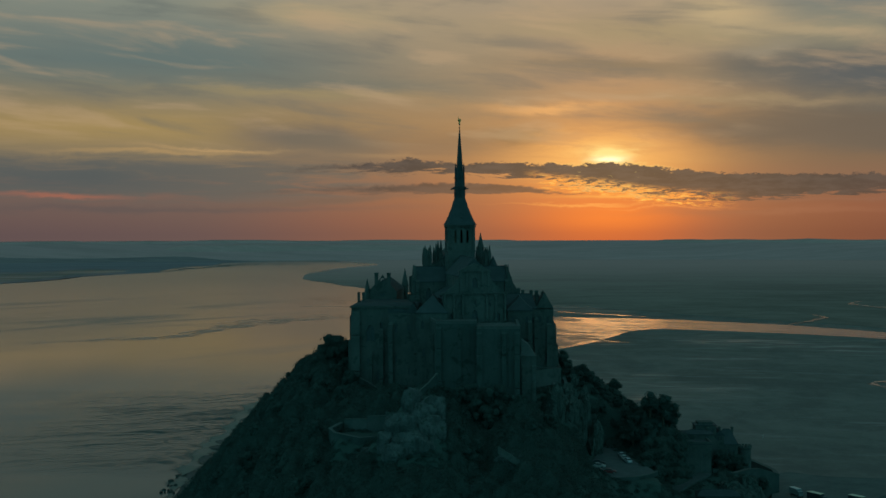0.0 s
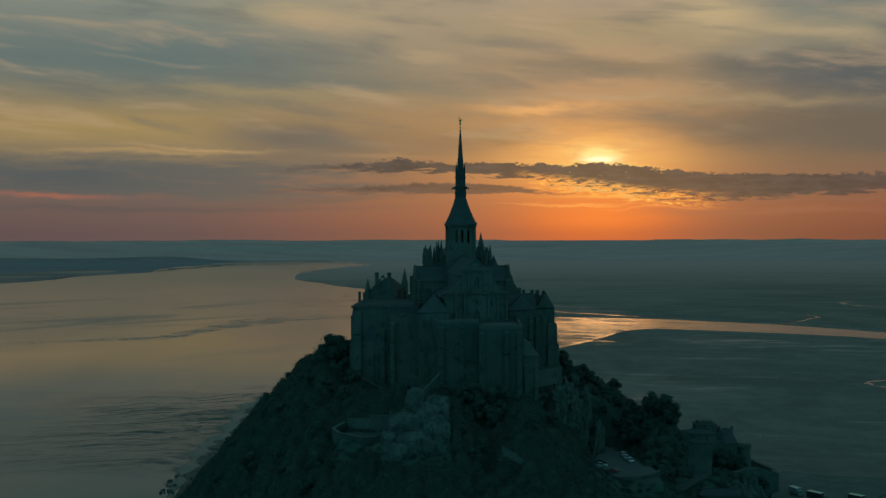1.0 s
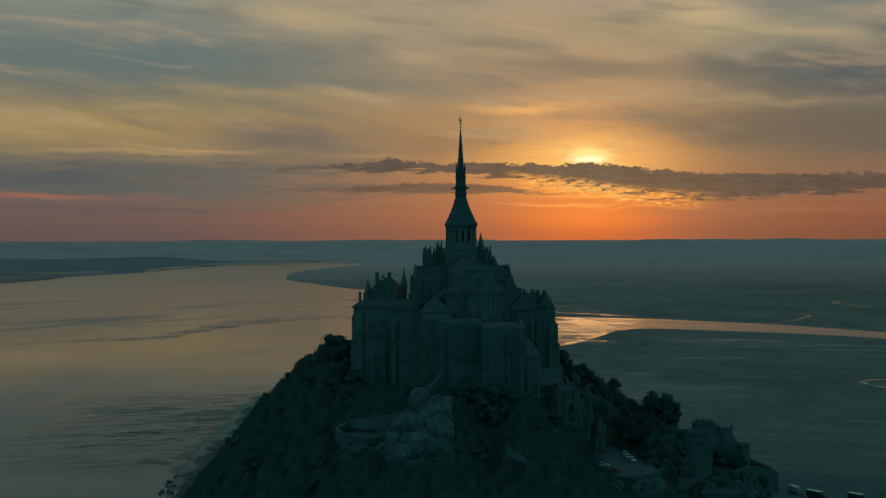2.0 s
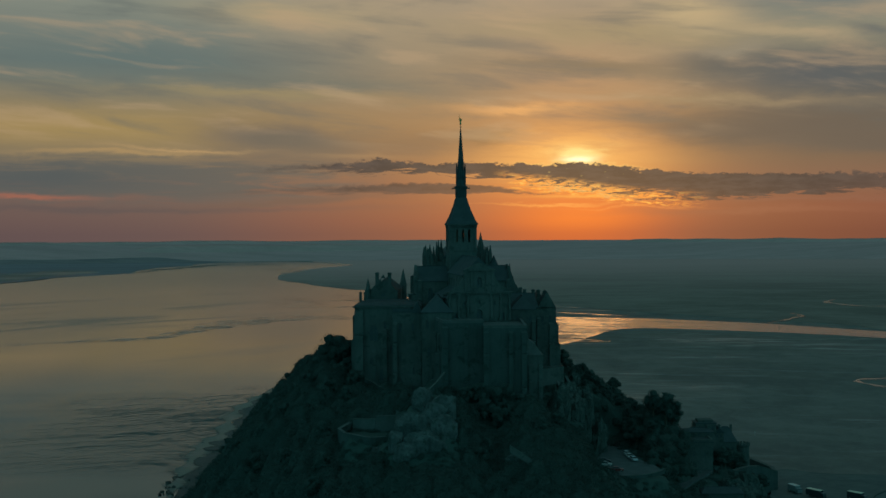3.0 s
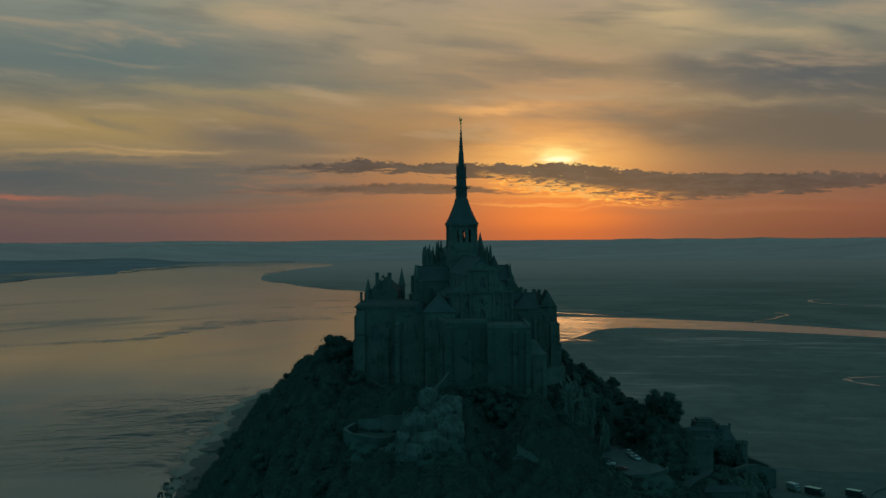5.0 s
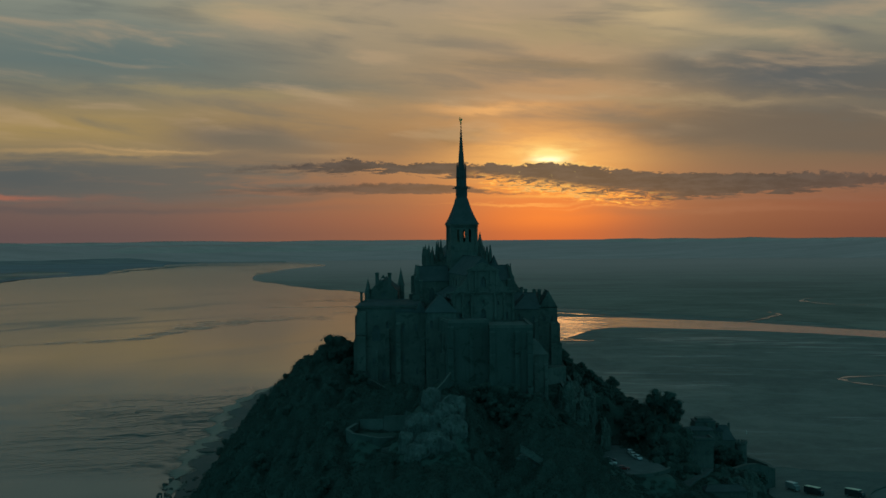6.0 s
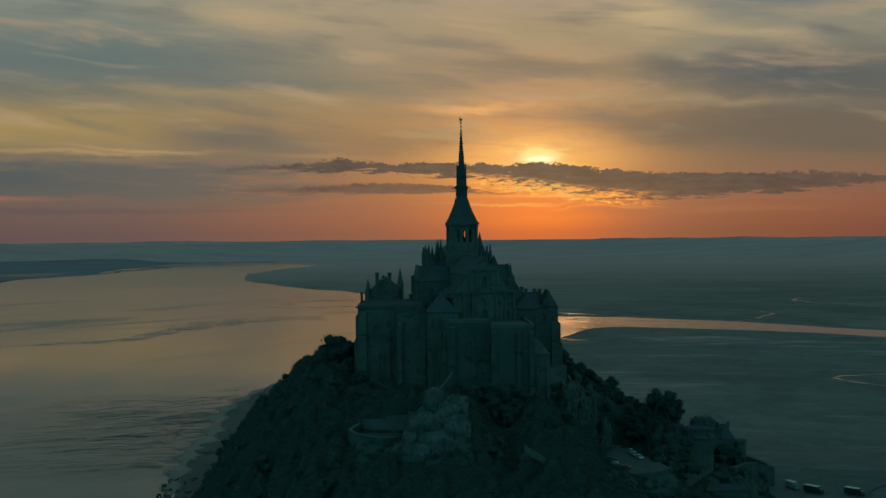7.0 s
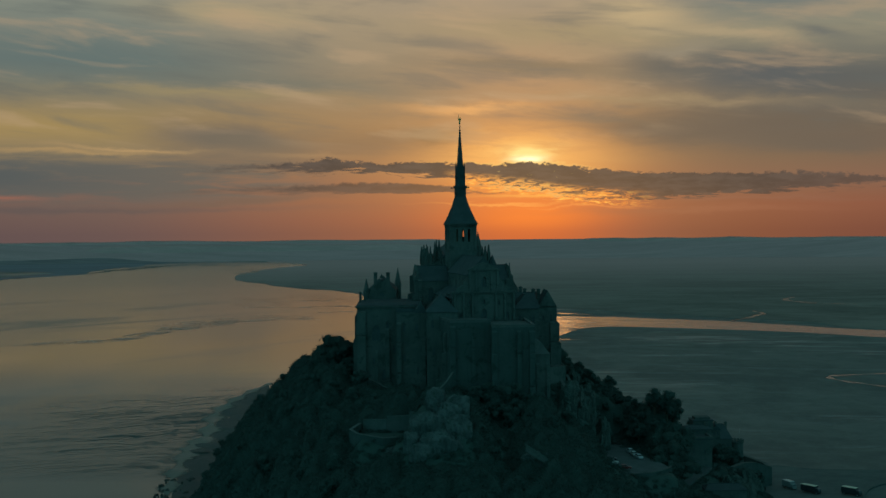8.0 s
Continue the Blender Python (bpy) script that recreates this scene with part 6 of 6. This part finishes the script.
def limb(bm, p, q, r0, r1, n=6):
    d = (q - p).normalized()
    u = d.orthogonal().normalized()
    w = d.cross(u)
    lo = [bm.verts.new(p + (u * math.cos(2 * math.pi * i / n) + w * math.sin(2 * math.pi * i / n)) * r0) for i in range(n)]
    hi = [bm.verts.new(q + (u * math.cos(2 * math.pi * i / n) + w * math.sin(2 * math.pi * i / n)) * r1) for i in range(n)]
    for i in range(n):
        bm.faces.new((lo[i], lo[(i + 1) % n], hi[(i + 1) % n], hi[i]))
    bm.faces.new(lo), bm.faces.new(hi)


def make_tree(seed, spread, leaves, label):
    """A broadleaf tree one unit high: trunk with limbs, and a crown of leaf clumps round the limbs' ends."""
    rand, rr = np.random.default_rng(seed), random.Random(seed)
    t = thing("tree", label, "tree", group="trees on the mount")
    bm = bmesh.new()
    fork = Vector((rr.uniform(-0.03, 0.03), rr.uniform(-0.03, 0.03), 0.3))
    limb(bm, Vector((0, 0, -0.12)), fork, 0.035, 0.024)
    ends = []
    for k in range(11):
        a = 2 * math.pi * (k / 11 + rr.uniform(-0.04, 0.04))
        up = rr.uniform(0.42, 0.95)
        reach = spread * rr.uniform(0.45, 1.0) * math.sin(math.pi * min(0.96, up * 0.8 + 0.12)) * 1.1
        e = Vector((reach * math.cos(a), reach * math.sin(a), up * 0.92))
        mid = fork + (e - fork) * 0.5 + Vector((0, 0, 0.05))
        limb(bm, fork - Vector((0, 0, 0.02)), mid, 0.016, 0.01, 5), limb(bm, mid, e, 0.01, 0.004, 4)
        ends += [e, mid + Vector((rr.uniform(-0.06, 0.06), rr.uniform(-0.06, 0.06), 0.03))]
    ends.append(Vector((0, 0, 0.9)))
    part("trunk", bm, BARK, t)
    cs, ds, rs = [], [], []
    for e in ends:
        m = leaves // len(ends)
        d = rand.normal(size=(m, 3))
        d /= np.linalg.norm(d, axis=1)[:, None]
        r = rr.uniform(0.1, 0.19)
        ds.append(d)
        rs.append(r * 0.86)
        cs.append(np.array(e) + d * (r * rand.uniform(0.84, 1.2, size=(m, 1))) * np.array([1.1, 1.1, 0.8]))
    c = np.concatenate(cs)
    v, f = quads(rand, c, rand.uniform(0.011, 0.024, size=len(c)), np.concatenate(ds) + (c - np.array((0, 0, 0.6))) * 0.8 + np.array((0, 0, 0.25)))
    crown = new("crown", leaf_mesh("crown", v, f, LEAF, cores(ends, rs, seed)))
    crown.parent = t
    return t


protos = [make_tree(11, 0.36, 3200, "dark green broadleaf tree on the rocky slope"), make_tree(12, 0.44, 3600, "dark green spreading tree on the rocky slope"),
          make_tree(13, 0.3, 3000, "dark green upright tree on the rocky slope"), make_tree(14, 0.5, 3600, "dark green low spreading tree on the slope")]
used = [False] * len(protos)


def plant(x, y, height, kind, turn, sink=0.3):
    m = pose(x, y, ground_z(x, y) - sink, 0, 0, turn) @ Matrix.Diagonal((height, height, height, 1))
    if not used[kind]:
        used[kind] = True
        protos[kind].matrix_basis = m
    else:
        copy_thing(protos[kind], m).scale = (height, height, height)


def built_on(x, y):
    """Where walls, paving or bare rock stand, and slope kept clear for the camera."""
    return (-41 < x < -13 and -40 < y < 54) or (-16 < x < 40 and -70 < y < 45) or (41 < x < 73 and -84 < y < -2 and x < 62 + (-50 - y) * 0.45 + 6) or (40 < x < 64 and -96 < y < -80) or (-38 < x < 0 and -108 < y < -80) or (-23 < x < 1 and -118 < y < -107) \
        or (60 < x < 96 and -72 < y < -8) or (x > 78 and -4 < y < 20) or x > 100


rng = random.Random(9)
spots = []
for k in range(5200):
    x, y = rng.uniform(-108, 100) if k % 3 == 0 else rng.uniform(-106, -36), rng.uniform(-112, 60)
    z = ground_z(x, y)
    if z < 3.5 or built_on(x, y) or len(spots) > 90:
        continue
    wood = x < -36 or y < -112 or (x > 38 and y > -2) or (x > 4 and y < -70)
    if wood and all((x - a) ** 2 + (y - b) ** 2 > (90 if x < -36 else 60) for a, b in spots):
        spots.append((x, y))
for x, y in spots:
    plant(x, y, rng.uniform(7.6, 9.6) if x < -36 else rng.uniform(5.4, 8.2) if y < -60 else rng.uniform(6.4, 9.4) if x < 0 else rng.uniform(6, 9), rng.randrange(4), rng.uniform(0, 360))
for x, y, top, kind in ((-48.5, 6, 66.4, 1), (-45.5, 3, 64.5, 0), (-53, 8, 62.5, 3), (-44.5, 12, 63.5, 2), (49.6, 41, 51.0, 1), (53.5, 34, 49.4, 1), (45, 38, 49.0, 3), (50, 36, 49.5, 0), (42.5, 30, 47.0, 1), (49, 4, 46.4, 1), (53, 8, 47.0, 3), (57, 6, 46.6, 1), (61, 4, 45.2, 3), (64.5, 0, 43.6, 1), (51, 14, 47.2, 1), (46, 6, 45, 3), (60, 12, 46.2, 1), (55, -2, 46, 1), (47, -9, 46, 1), (51, -8, 46.6, 3), (55.5, -9, 45.6, 1), (59.5, -8, 45, 3), (45, -15, 43, 1), (49, -15, 42, 3), (62.5, -12, 43, 1), (61, -3, 44.5, 1), (50, -13, 39, 3), (54, -12, 39.5, 1), (58, -13, 39, 3), (62, -17, 38, 1), (66, -19, 38, 3), (61, -22, 36, 1), (64, -27, 35, 3), (48, -19, 38, 1), (46, -24, 36, 3), (98.5, -6, 24, 3), (102, 2, 23, 1), (106, 8, 21, 3), (110, 14, 19, 1), (108, -1, 14, 3), (114, 6, 12, 1), (119, 12, 10.5, 3), (-3, -72, 56.5, 0), (1.5, -75, 57.0, 1), (5.5, -73, 58, 3), (10, -77, 57.5, 1), (14, -74, 58, 0), (18, -78, 55, 1), (22, -75, 54.5, 1), (12, -84, 51.5, 1), (7, -80, 54, 0), (16, -82, 52, 3), (3, -83, 48, 0), (18, -86, 45, 3), (24, -82, 45, 0), (7, -92, 43, 1), (14, -94, 42, 0), (21, -95, 40, 1), (27, -92, 40, 3), (2.5, -99, 40.5, 3), (57, 1, 45.2, 1), (60.5, -9, 44.4, 0),
                        (65.5, -11, 43.2, 3), (70, -25, 48.8, 2), (74.5, -25, 48.4, 0), (78, -20, 44.0, 1), (79.5, -12, 39.0, 3), (64, -22, 40, 1), (68, -34, 39, 0),
                        (63, -30, 37, 3), (73, -38, 36, 1), (77, -30, 38, 0), (66, -43, 34, 2), (73, -63, 21.5, 1), (67, -50, 33, 1), (71, -48, 34, 3), (70, -57, 28, 1), (66, -57, 31, 0), (47, 40, 50.4, 3), (52, 37, 50.6, 1), (44, 34, 48.6, 3), (55.5, 30, 47.6, 3), (48, 33, 49.5, 1), (58, 9, 47, 1), (54, 5, 47.2, 3), (62.5, 7, 46, 1), (66, 4, 44.4, 3)):
    if 41 < x < 67 and -17 < y < 25:
        top -= 2.5
    plant(x, y, max((top - ground_z(x, y)) / (1.08 if x > 0 else 1.0), 4.0), kind, rng.uniform(0, 360))


def wooded(x, y):
    """How fully the low wood covers the ground, from 0 to 1; it thins out towards walls, rock and roads."""
    open_near = sum(built_on(x + a, y + b) for a, b in ((0, 0), (2.5, 0), (-2.5, 0), (0, 2.5), (0, -2.5)))
    return step(ground_z(x, y), 2.0, 7.0) * (1 - open_near / 5)


def make_wood():
    """The closed low wood on the slopes: an uneven dark underlayer and, over it, small leaves."""
    rand, rr = np.random.default_rng(5), random.Random(21)
    size = 1.2

    crowns = {}
    for k in range(2300):
        a, b, r = rr.uniform(-114, 118), rr.uniform(-150, 100), rr.uniform(1.8, 3.6)
        for i in (-1, 0, 1):
            for j in (-1, 0, 1):
                crowns.setdefault((int(a // 6) + i, int(b // 6) + j), []).append((a, b, r))

    def height(x, y):
        k = wooded(x, y)
        swell = noise.noise(Vector((x * 0.11, y * 0.11, 3.0))) * 1.5 + noise.noise(Vector((x * 0.3, y * 0.3, 8.0))) * 0.9 + noise.noise(Vector((x * 0.75, y * 0.75, 5.0))) * 0.4
        tall = step(-x, 38.0, 50.0) * step(y, -118.0, -90.0)
        for a, b, r in crowns.get((int(x // 6), int(y // 6)), ()):
            swell = max(swell, swell * 0.3 + (2.6 + tall) * (1 - ((x - a) ** 2 + (y - b) ** 2) / (r * r)))
        return (ground_z(x, y) + k * (2.2 + 3.2 * tall - 2.2 * step(x, 32.0, 40.0) + swell) - 0.4) if k > 0.05 else None

    verts, faces, index = [], [], {}
    for i in range(194):
        for j in range(209):
            x, y = -114 + i * size, -150 + j * size
            z = height(x, y)
            if z is not None:
                index[i, j] = len(verts)
                verts.append((x, y, z))
    for i, j in index:
        q = [index.get(c) for c in ((i, j), (i + 1, j), (i + 1, j + 1), (i, j + 1))]
        if None not in q:
            faces.append(q)
    mesh = bpy.data.meshes.new("leaf_underlayer")
    mesh.from_pydata(verts, [], faces)
    mesh.materials.append(UNDERLEAF)
    mesh.polygons.foreach_set("use_smooth", [True] * len(mesh.polygons))
    wood = thing("wood", "dense dark green low wood and ivy over the slopes", "wood", kind="stuff")
    new("leaf_underlayer", mesh).parent = wood
    picks = []
    corner = np.array(verts)
    for q in faces:
        p = corner[q]
        steep = np.linalg.norm(np.cross(p[1] - p[0], p[3] - p[0])) / (size * size)
        for k in range(int((11 if p[0][0] < -30 or p[0][1] < -60 else 5) * min(steep, 2.5))):
            u, v = rr.random(), rr.random()
            picks.append(p[0] * (1 - u) * (1 - v) + p[1] * u * (1 - v) + p[2] * u * v + p[3] * (1 - u) * v)
    c = np.array(picks)
    c += rand.normal(size=c.shape) * 0.3 + np.array((0, 0, 0.35))
    v, f = quads(rand, c, rand.uniform(0.12, 0.32, size=len(c)), rand.normal(size=c.shape) * 0.5 + np.array((0, -0.3, 0.6)))
    new("leaves", leaf_mesh("leaves", v, f, SCRUB)).parent = wood
    return len(c)


make_wood()


def make_scrub():
    """Bramble and ivy on the open ground between walls and rock."""
    rand, rr = np.random.default_rng(6), random.Random(22)
    cs, ss, ds = [], [], []
    count = 0
    while count < 3600:
        x, y = rr.uniform(-60, 118), rr.uniform(-120, 40)
        z = ground_z(x, y)
        if z < 2.0 or wooded(x, y) > 0.7 or (-20 < x < -3 and -110 < y < -94) or (-39 < x < -15 and -26 < y < 50) or (-7 < x < 22 and -62 < y < 40) or (21 < x < 36 and -30 < y < 40) or (44 < x < 66 and -82 < y < -4 and x < 64 + (-50 - y) * 0.4) or (62 < x < 95 and -70 < y < -8 and abs((x - 62) - (y + 66) * 0.55) < 5) or (-36 < x < -21 and -97 < y < -86):
            continue
        count += 1
        r = rr.uniform(0.5, 1.5)
        m = 40
        d = rand.normal(size=(m, 3))
        d /= np.linalg.norm(d, axis=1)[:, None]
        d[:, 2] = np.abs(d[:, 2]) * 0.8
        cs.append(np.array((x, y, z)) + d * r * rand.uniform(0.5, 1.1, size=(m, 1)))
        ss.append(rand.uniform(0.12, 0.32, size=m))
        ds.append(d * 0.5 + np.array((0, -0.3, 0.5)))
    v, f = quads(rand, np.concatenate(cs), np.concatenate(ss), np.concatenate(ds))
    return tagged(new("scrub", leaf_mesh("scrub", v, f, SCRUB)), "bramble, ivy and bushes between walls and rocks", "scrub", kind="stuff")


make_scrub()


# ---- vehicles ----
def wheel(owner, x, y, r, w):
    bm = bmesh.new()
    bmesh.ops.create_cone(bm, cap_ends=True, segments=16, radius1=r, radius2=r, depth=w, matrix=pose(x, y, r, 0, 90, 0))
    tyre = part("wheel", bm, RUBBER, owner)
    bm = bmesh.new()
    bmesh.ops.create_cone(bm, cap_ends=True, segments=12, radius1=r * 0.6, radius2=r * 0.6, depth=w + 0.03, matrix=pose(x, y, r, 0, 90, 0))
    part("rim", bm, RIM, tyre)


def loft(bm, sections):
    """A closed hull through rings of (half width, y, z0, z1)."""
    rings = [[bm.verts.new((sx * w, y, z)) for sx, z in ((-1, z0), (1, z0), (1, z1), (-1, z1))] for w, y, z0, z1 in sections]
    bm.faces.new(rings[0]), bm.faces.new(rings[-1])
    for p, q in zip(rings, rings[1:]):
        for i in range(4):
            bm.faces.new((p[i], p[(i + 1) % 4], q[(i + 1) % 4], q[i]))
    return bm


def car(x, y, z, turn, paint, label):
    c = thing("car", label, "car", pose(x, y, z, 0, 0, turn), "cars in the car park")
    body = part("body", loft(bmesh.new(), [(0.74, -2.15, 0.35, 0.6), (0.86, -1.9, 0.25, 0.82), (0.88, -0.9, 0.22, 0.92), (0.88, 1.2, 0.22, 0.98), (0.86, 1.95, 0.28, 0.95), (0.78, 2.12, 0.4, 0.8)]), paint, c)
    part("glasshouse", loft(bmesh.new(), [(0.78, -1.0, 0.9, 0.93), (0.66, -0.35, 0.92, 1.4), (0.68, 1.1, 0.95, 1.42), (0.74, 1.85, 0.92, 0.98)]), GLASS, c, "tinted car windows")
    bm = bmesh.new()
    box(bm, -0.66, 0.66, -0.35, 1.15, 1.4, 1.47, 0.06, 0.06)
    part("roof", bm, paint, c)
    for sx in (-1, 1):
        for yy in (-1.35, 1.3):
            wheel(c, sx * 0.8, yy, 0.31, 0.2)
        bm = bmesh.new()
        box(bm, sx * 0.6 - 0.16, sx * 0.6 + 0.16, -2.14, -2.0, 0.6, 0.74)
        part("headlight", bm, WHITE, c)
    return c


for x, y, turn, paint, label in ((57.6, -42.5, 8, SILVER, "silver car parked on the asphalt"), (57.9, -47.6, 5, WHITE, "white car parked on the asphalt"), (58.6, -52.8, 12, SILVER, "silver car parked beside a white one"),
                                 (48.4, -55.5, 80, BLACKP, "black car parked under the cliff"), (47.9, -61.2, 70, WHITE, "white car parked under the cliff"), (46.6, -68.5, 95, BLACKP, "dark car parked by the parapet"),
                                 (50.6, -70.3, 85, REDP, "dark red car parked by the parapet")):
    car(x, y, 27.6, turn, paint, label)


def truck(x, y, z, turn, paint, box_paint, length, label):
    """A box lorry: chassis, cab with windscreen, cargo box with a roof rim, wheels."""
    t = thing("lorry", label, "lorry", pose(x, y, z, 0, 0, turn), "lorries on the forecourt")
    bm = bmesh.new()
    box(bm, -1.0, 1.0, -length / 2, length / 2, 0.5, 0.8)
    part("chassis", bm, BLACKP, t)
    part("cab", loft(bmesh.new(), [(1.0, -length / 2 - 1.6, 0.5, 1.5), (1.05, -length / 2 - 1.3, 0.45, 2.2), (1.05, -length / 2 - 0.05, 0.45, 2.35)]), paint, t)
    bm = bmesh.new()
    box(bm, -0.9, 0.9, -length / 2 - 1.5, -length / 2 - 1.33, 1.5, 2.1, 0.04, 0.0)
    part("windscreen", bm, GLASS, t)
    bm = bmesh.new()
    box(bm, -1.2, 1.2, -length / 2, length / 2, 0.8, 3.0)
    cargo = part("cargo_box", bm, box_paint, t)
    bm = bmesh.new()
    box(bm, -1.23, 1.23, -length / 2 - 0.03, length / 2 + 0.03, 3.0, 3.12, 0.1, 0.1)
    part("box_roof", bm, WHITE if box_paint == SHADED_WHITE else CREAM, cargo)
    for sx in (-1, 1):
        for yy in (-length / 2 - 0.8, length / 2 - 1.2):
            wheel(t, sx * 1.0, yy, 0.45, 0.28)


truck(132.6, 16, 1.4, 20, SHADED_WHITE, SHADED_WHITE, 5.0, "white box lorry parked on the forecourt")
truck(138.2, 7.5, 1.4, 35, BLACKP, BLACKP, 6.5, "dark lorry with a cream roof on the forecourt")
truck(152.5, 2.5, 1.4, 40, BLACKP, BLACKP, 6.0, "dark lorry with a cream roof on the forecourt")


def lamp_post(x, y, z, h):
    p = thing("lamp_post", "thin grey metal lamp post on the slope", "lamp post", pose(x, y, z))
    bm = bmesh.new()
    frustum(bm, 8, 0.07, 0.045, -1.0, h)
    part("pole", bm, LEAD, p)
    bm = bmesh.new()
    frustum(bm, 8, 0.12, 0.22, h, h + 0.35), frustum(bm, 8, 0.26, 0.04, h + 0.35, h + 0.6)
    part("lantern", bm, LEAD, p)


lamp_post(-2.4, -126, ground_z(-2.4, -126), 5.5), lamp_post(6.5, -128, ground_z(6.5, -128), 5.5)
post = thing("marker_post", "slim white marker post on the sand", "post", pose(151.9, 154.5, 0))
bm = bmesh.new()
frustum(bm, 8, 0.1, 0.08, 0, 1.9), frustum(bm, 8, 0.16, 0.16, 1.9, 2.15)
part("pole", bm, WHITE, post)
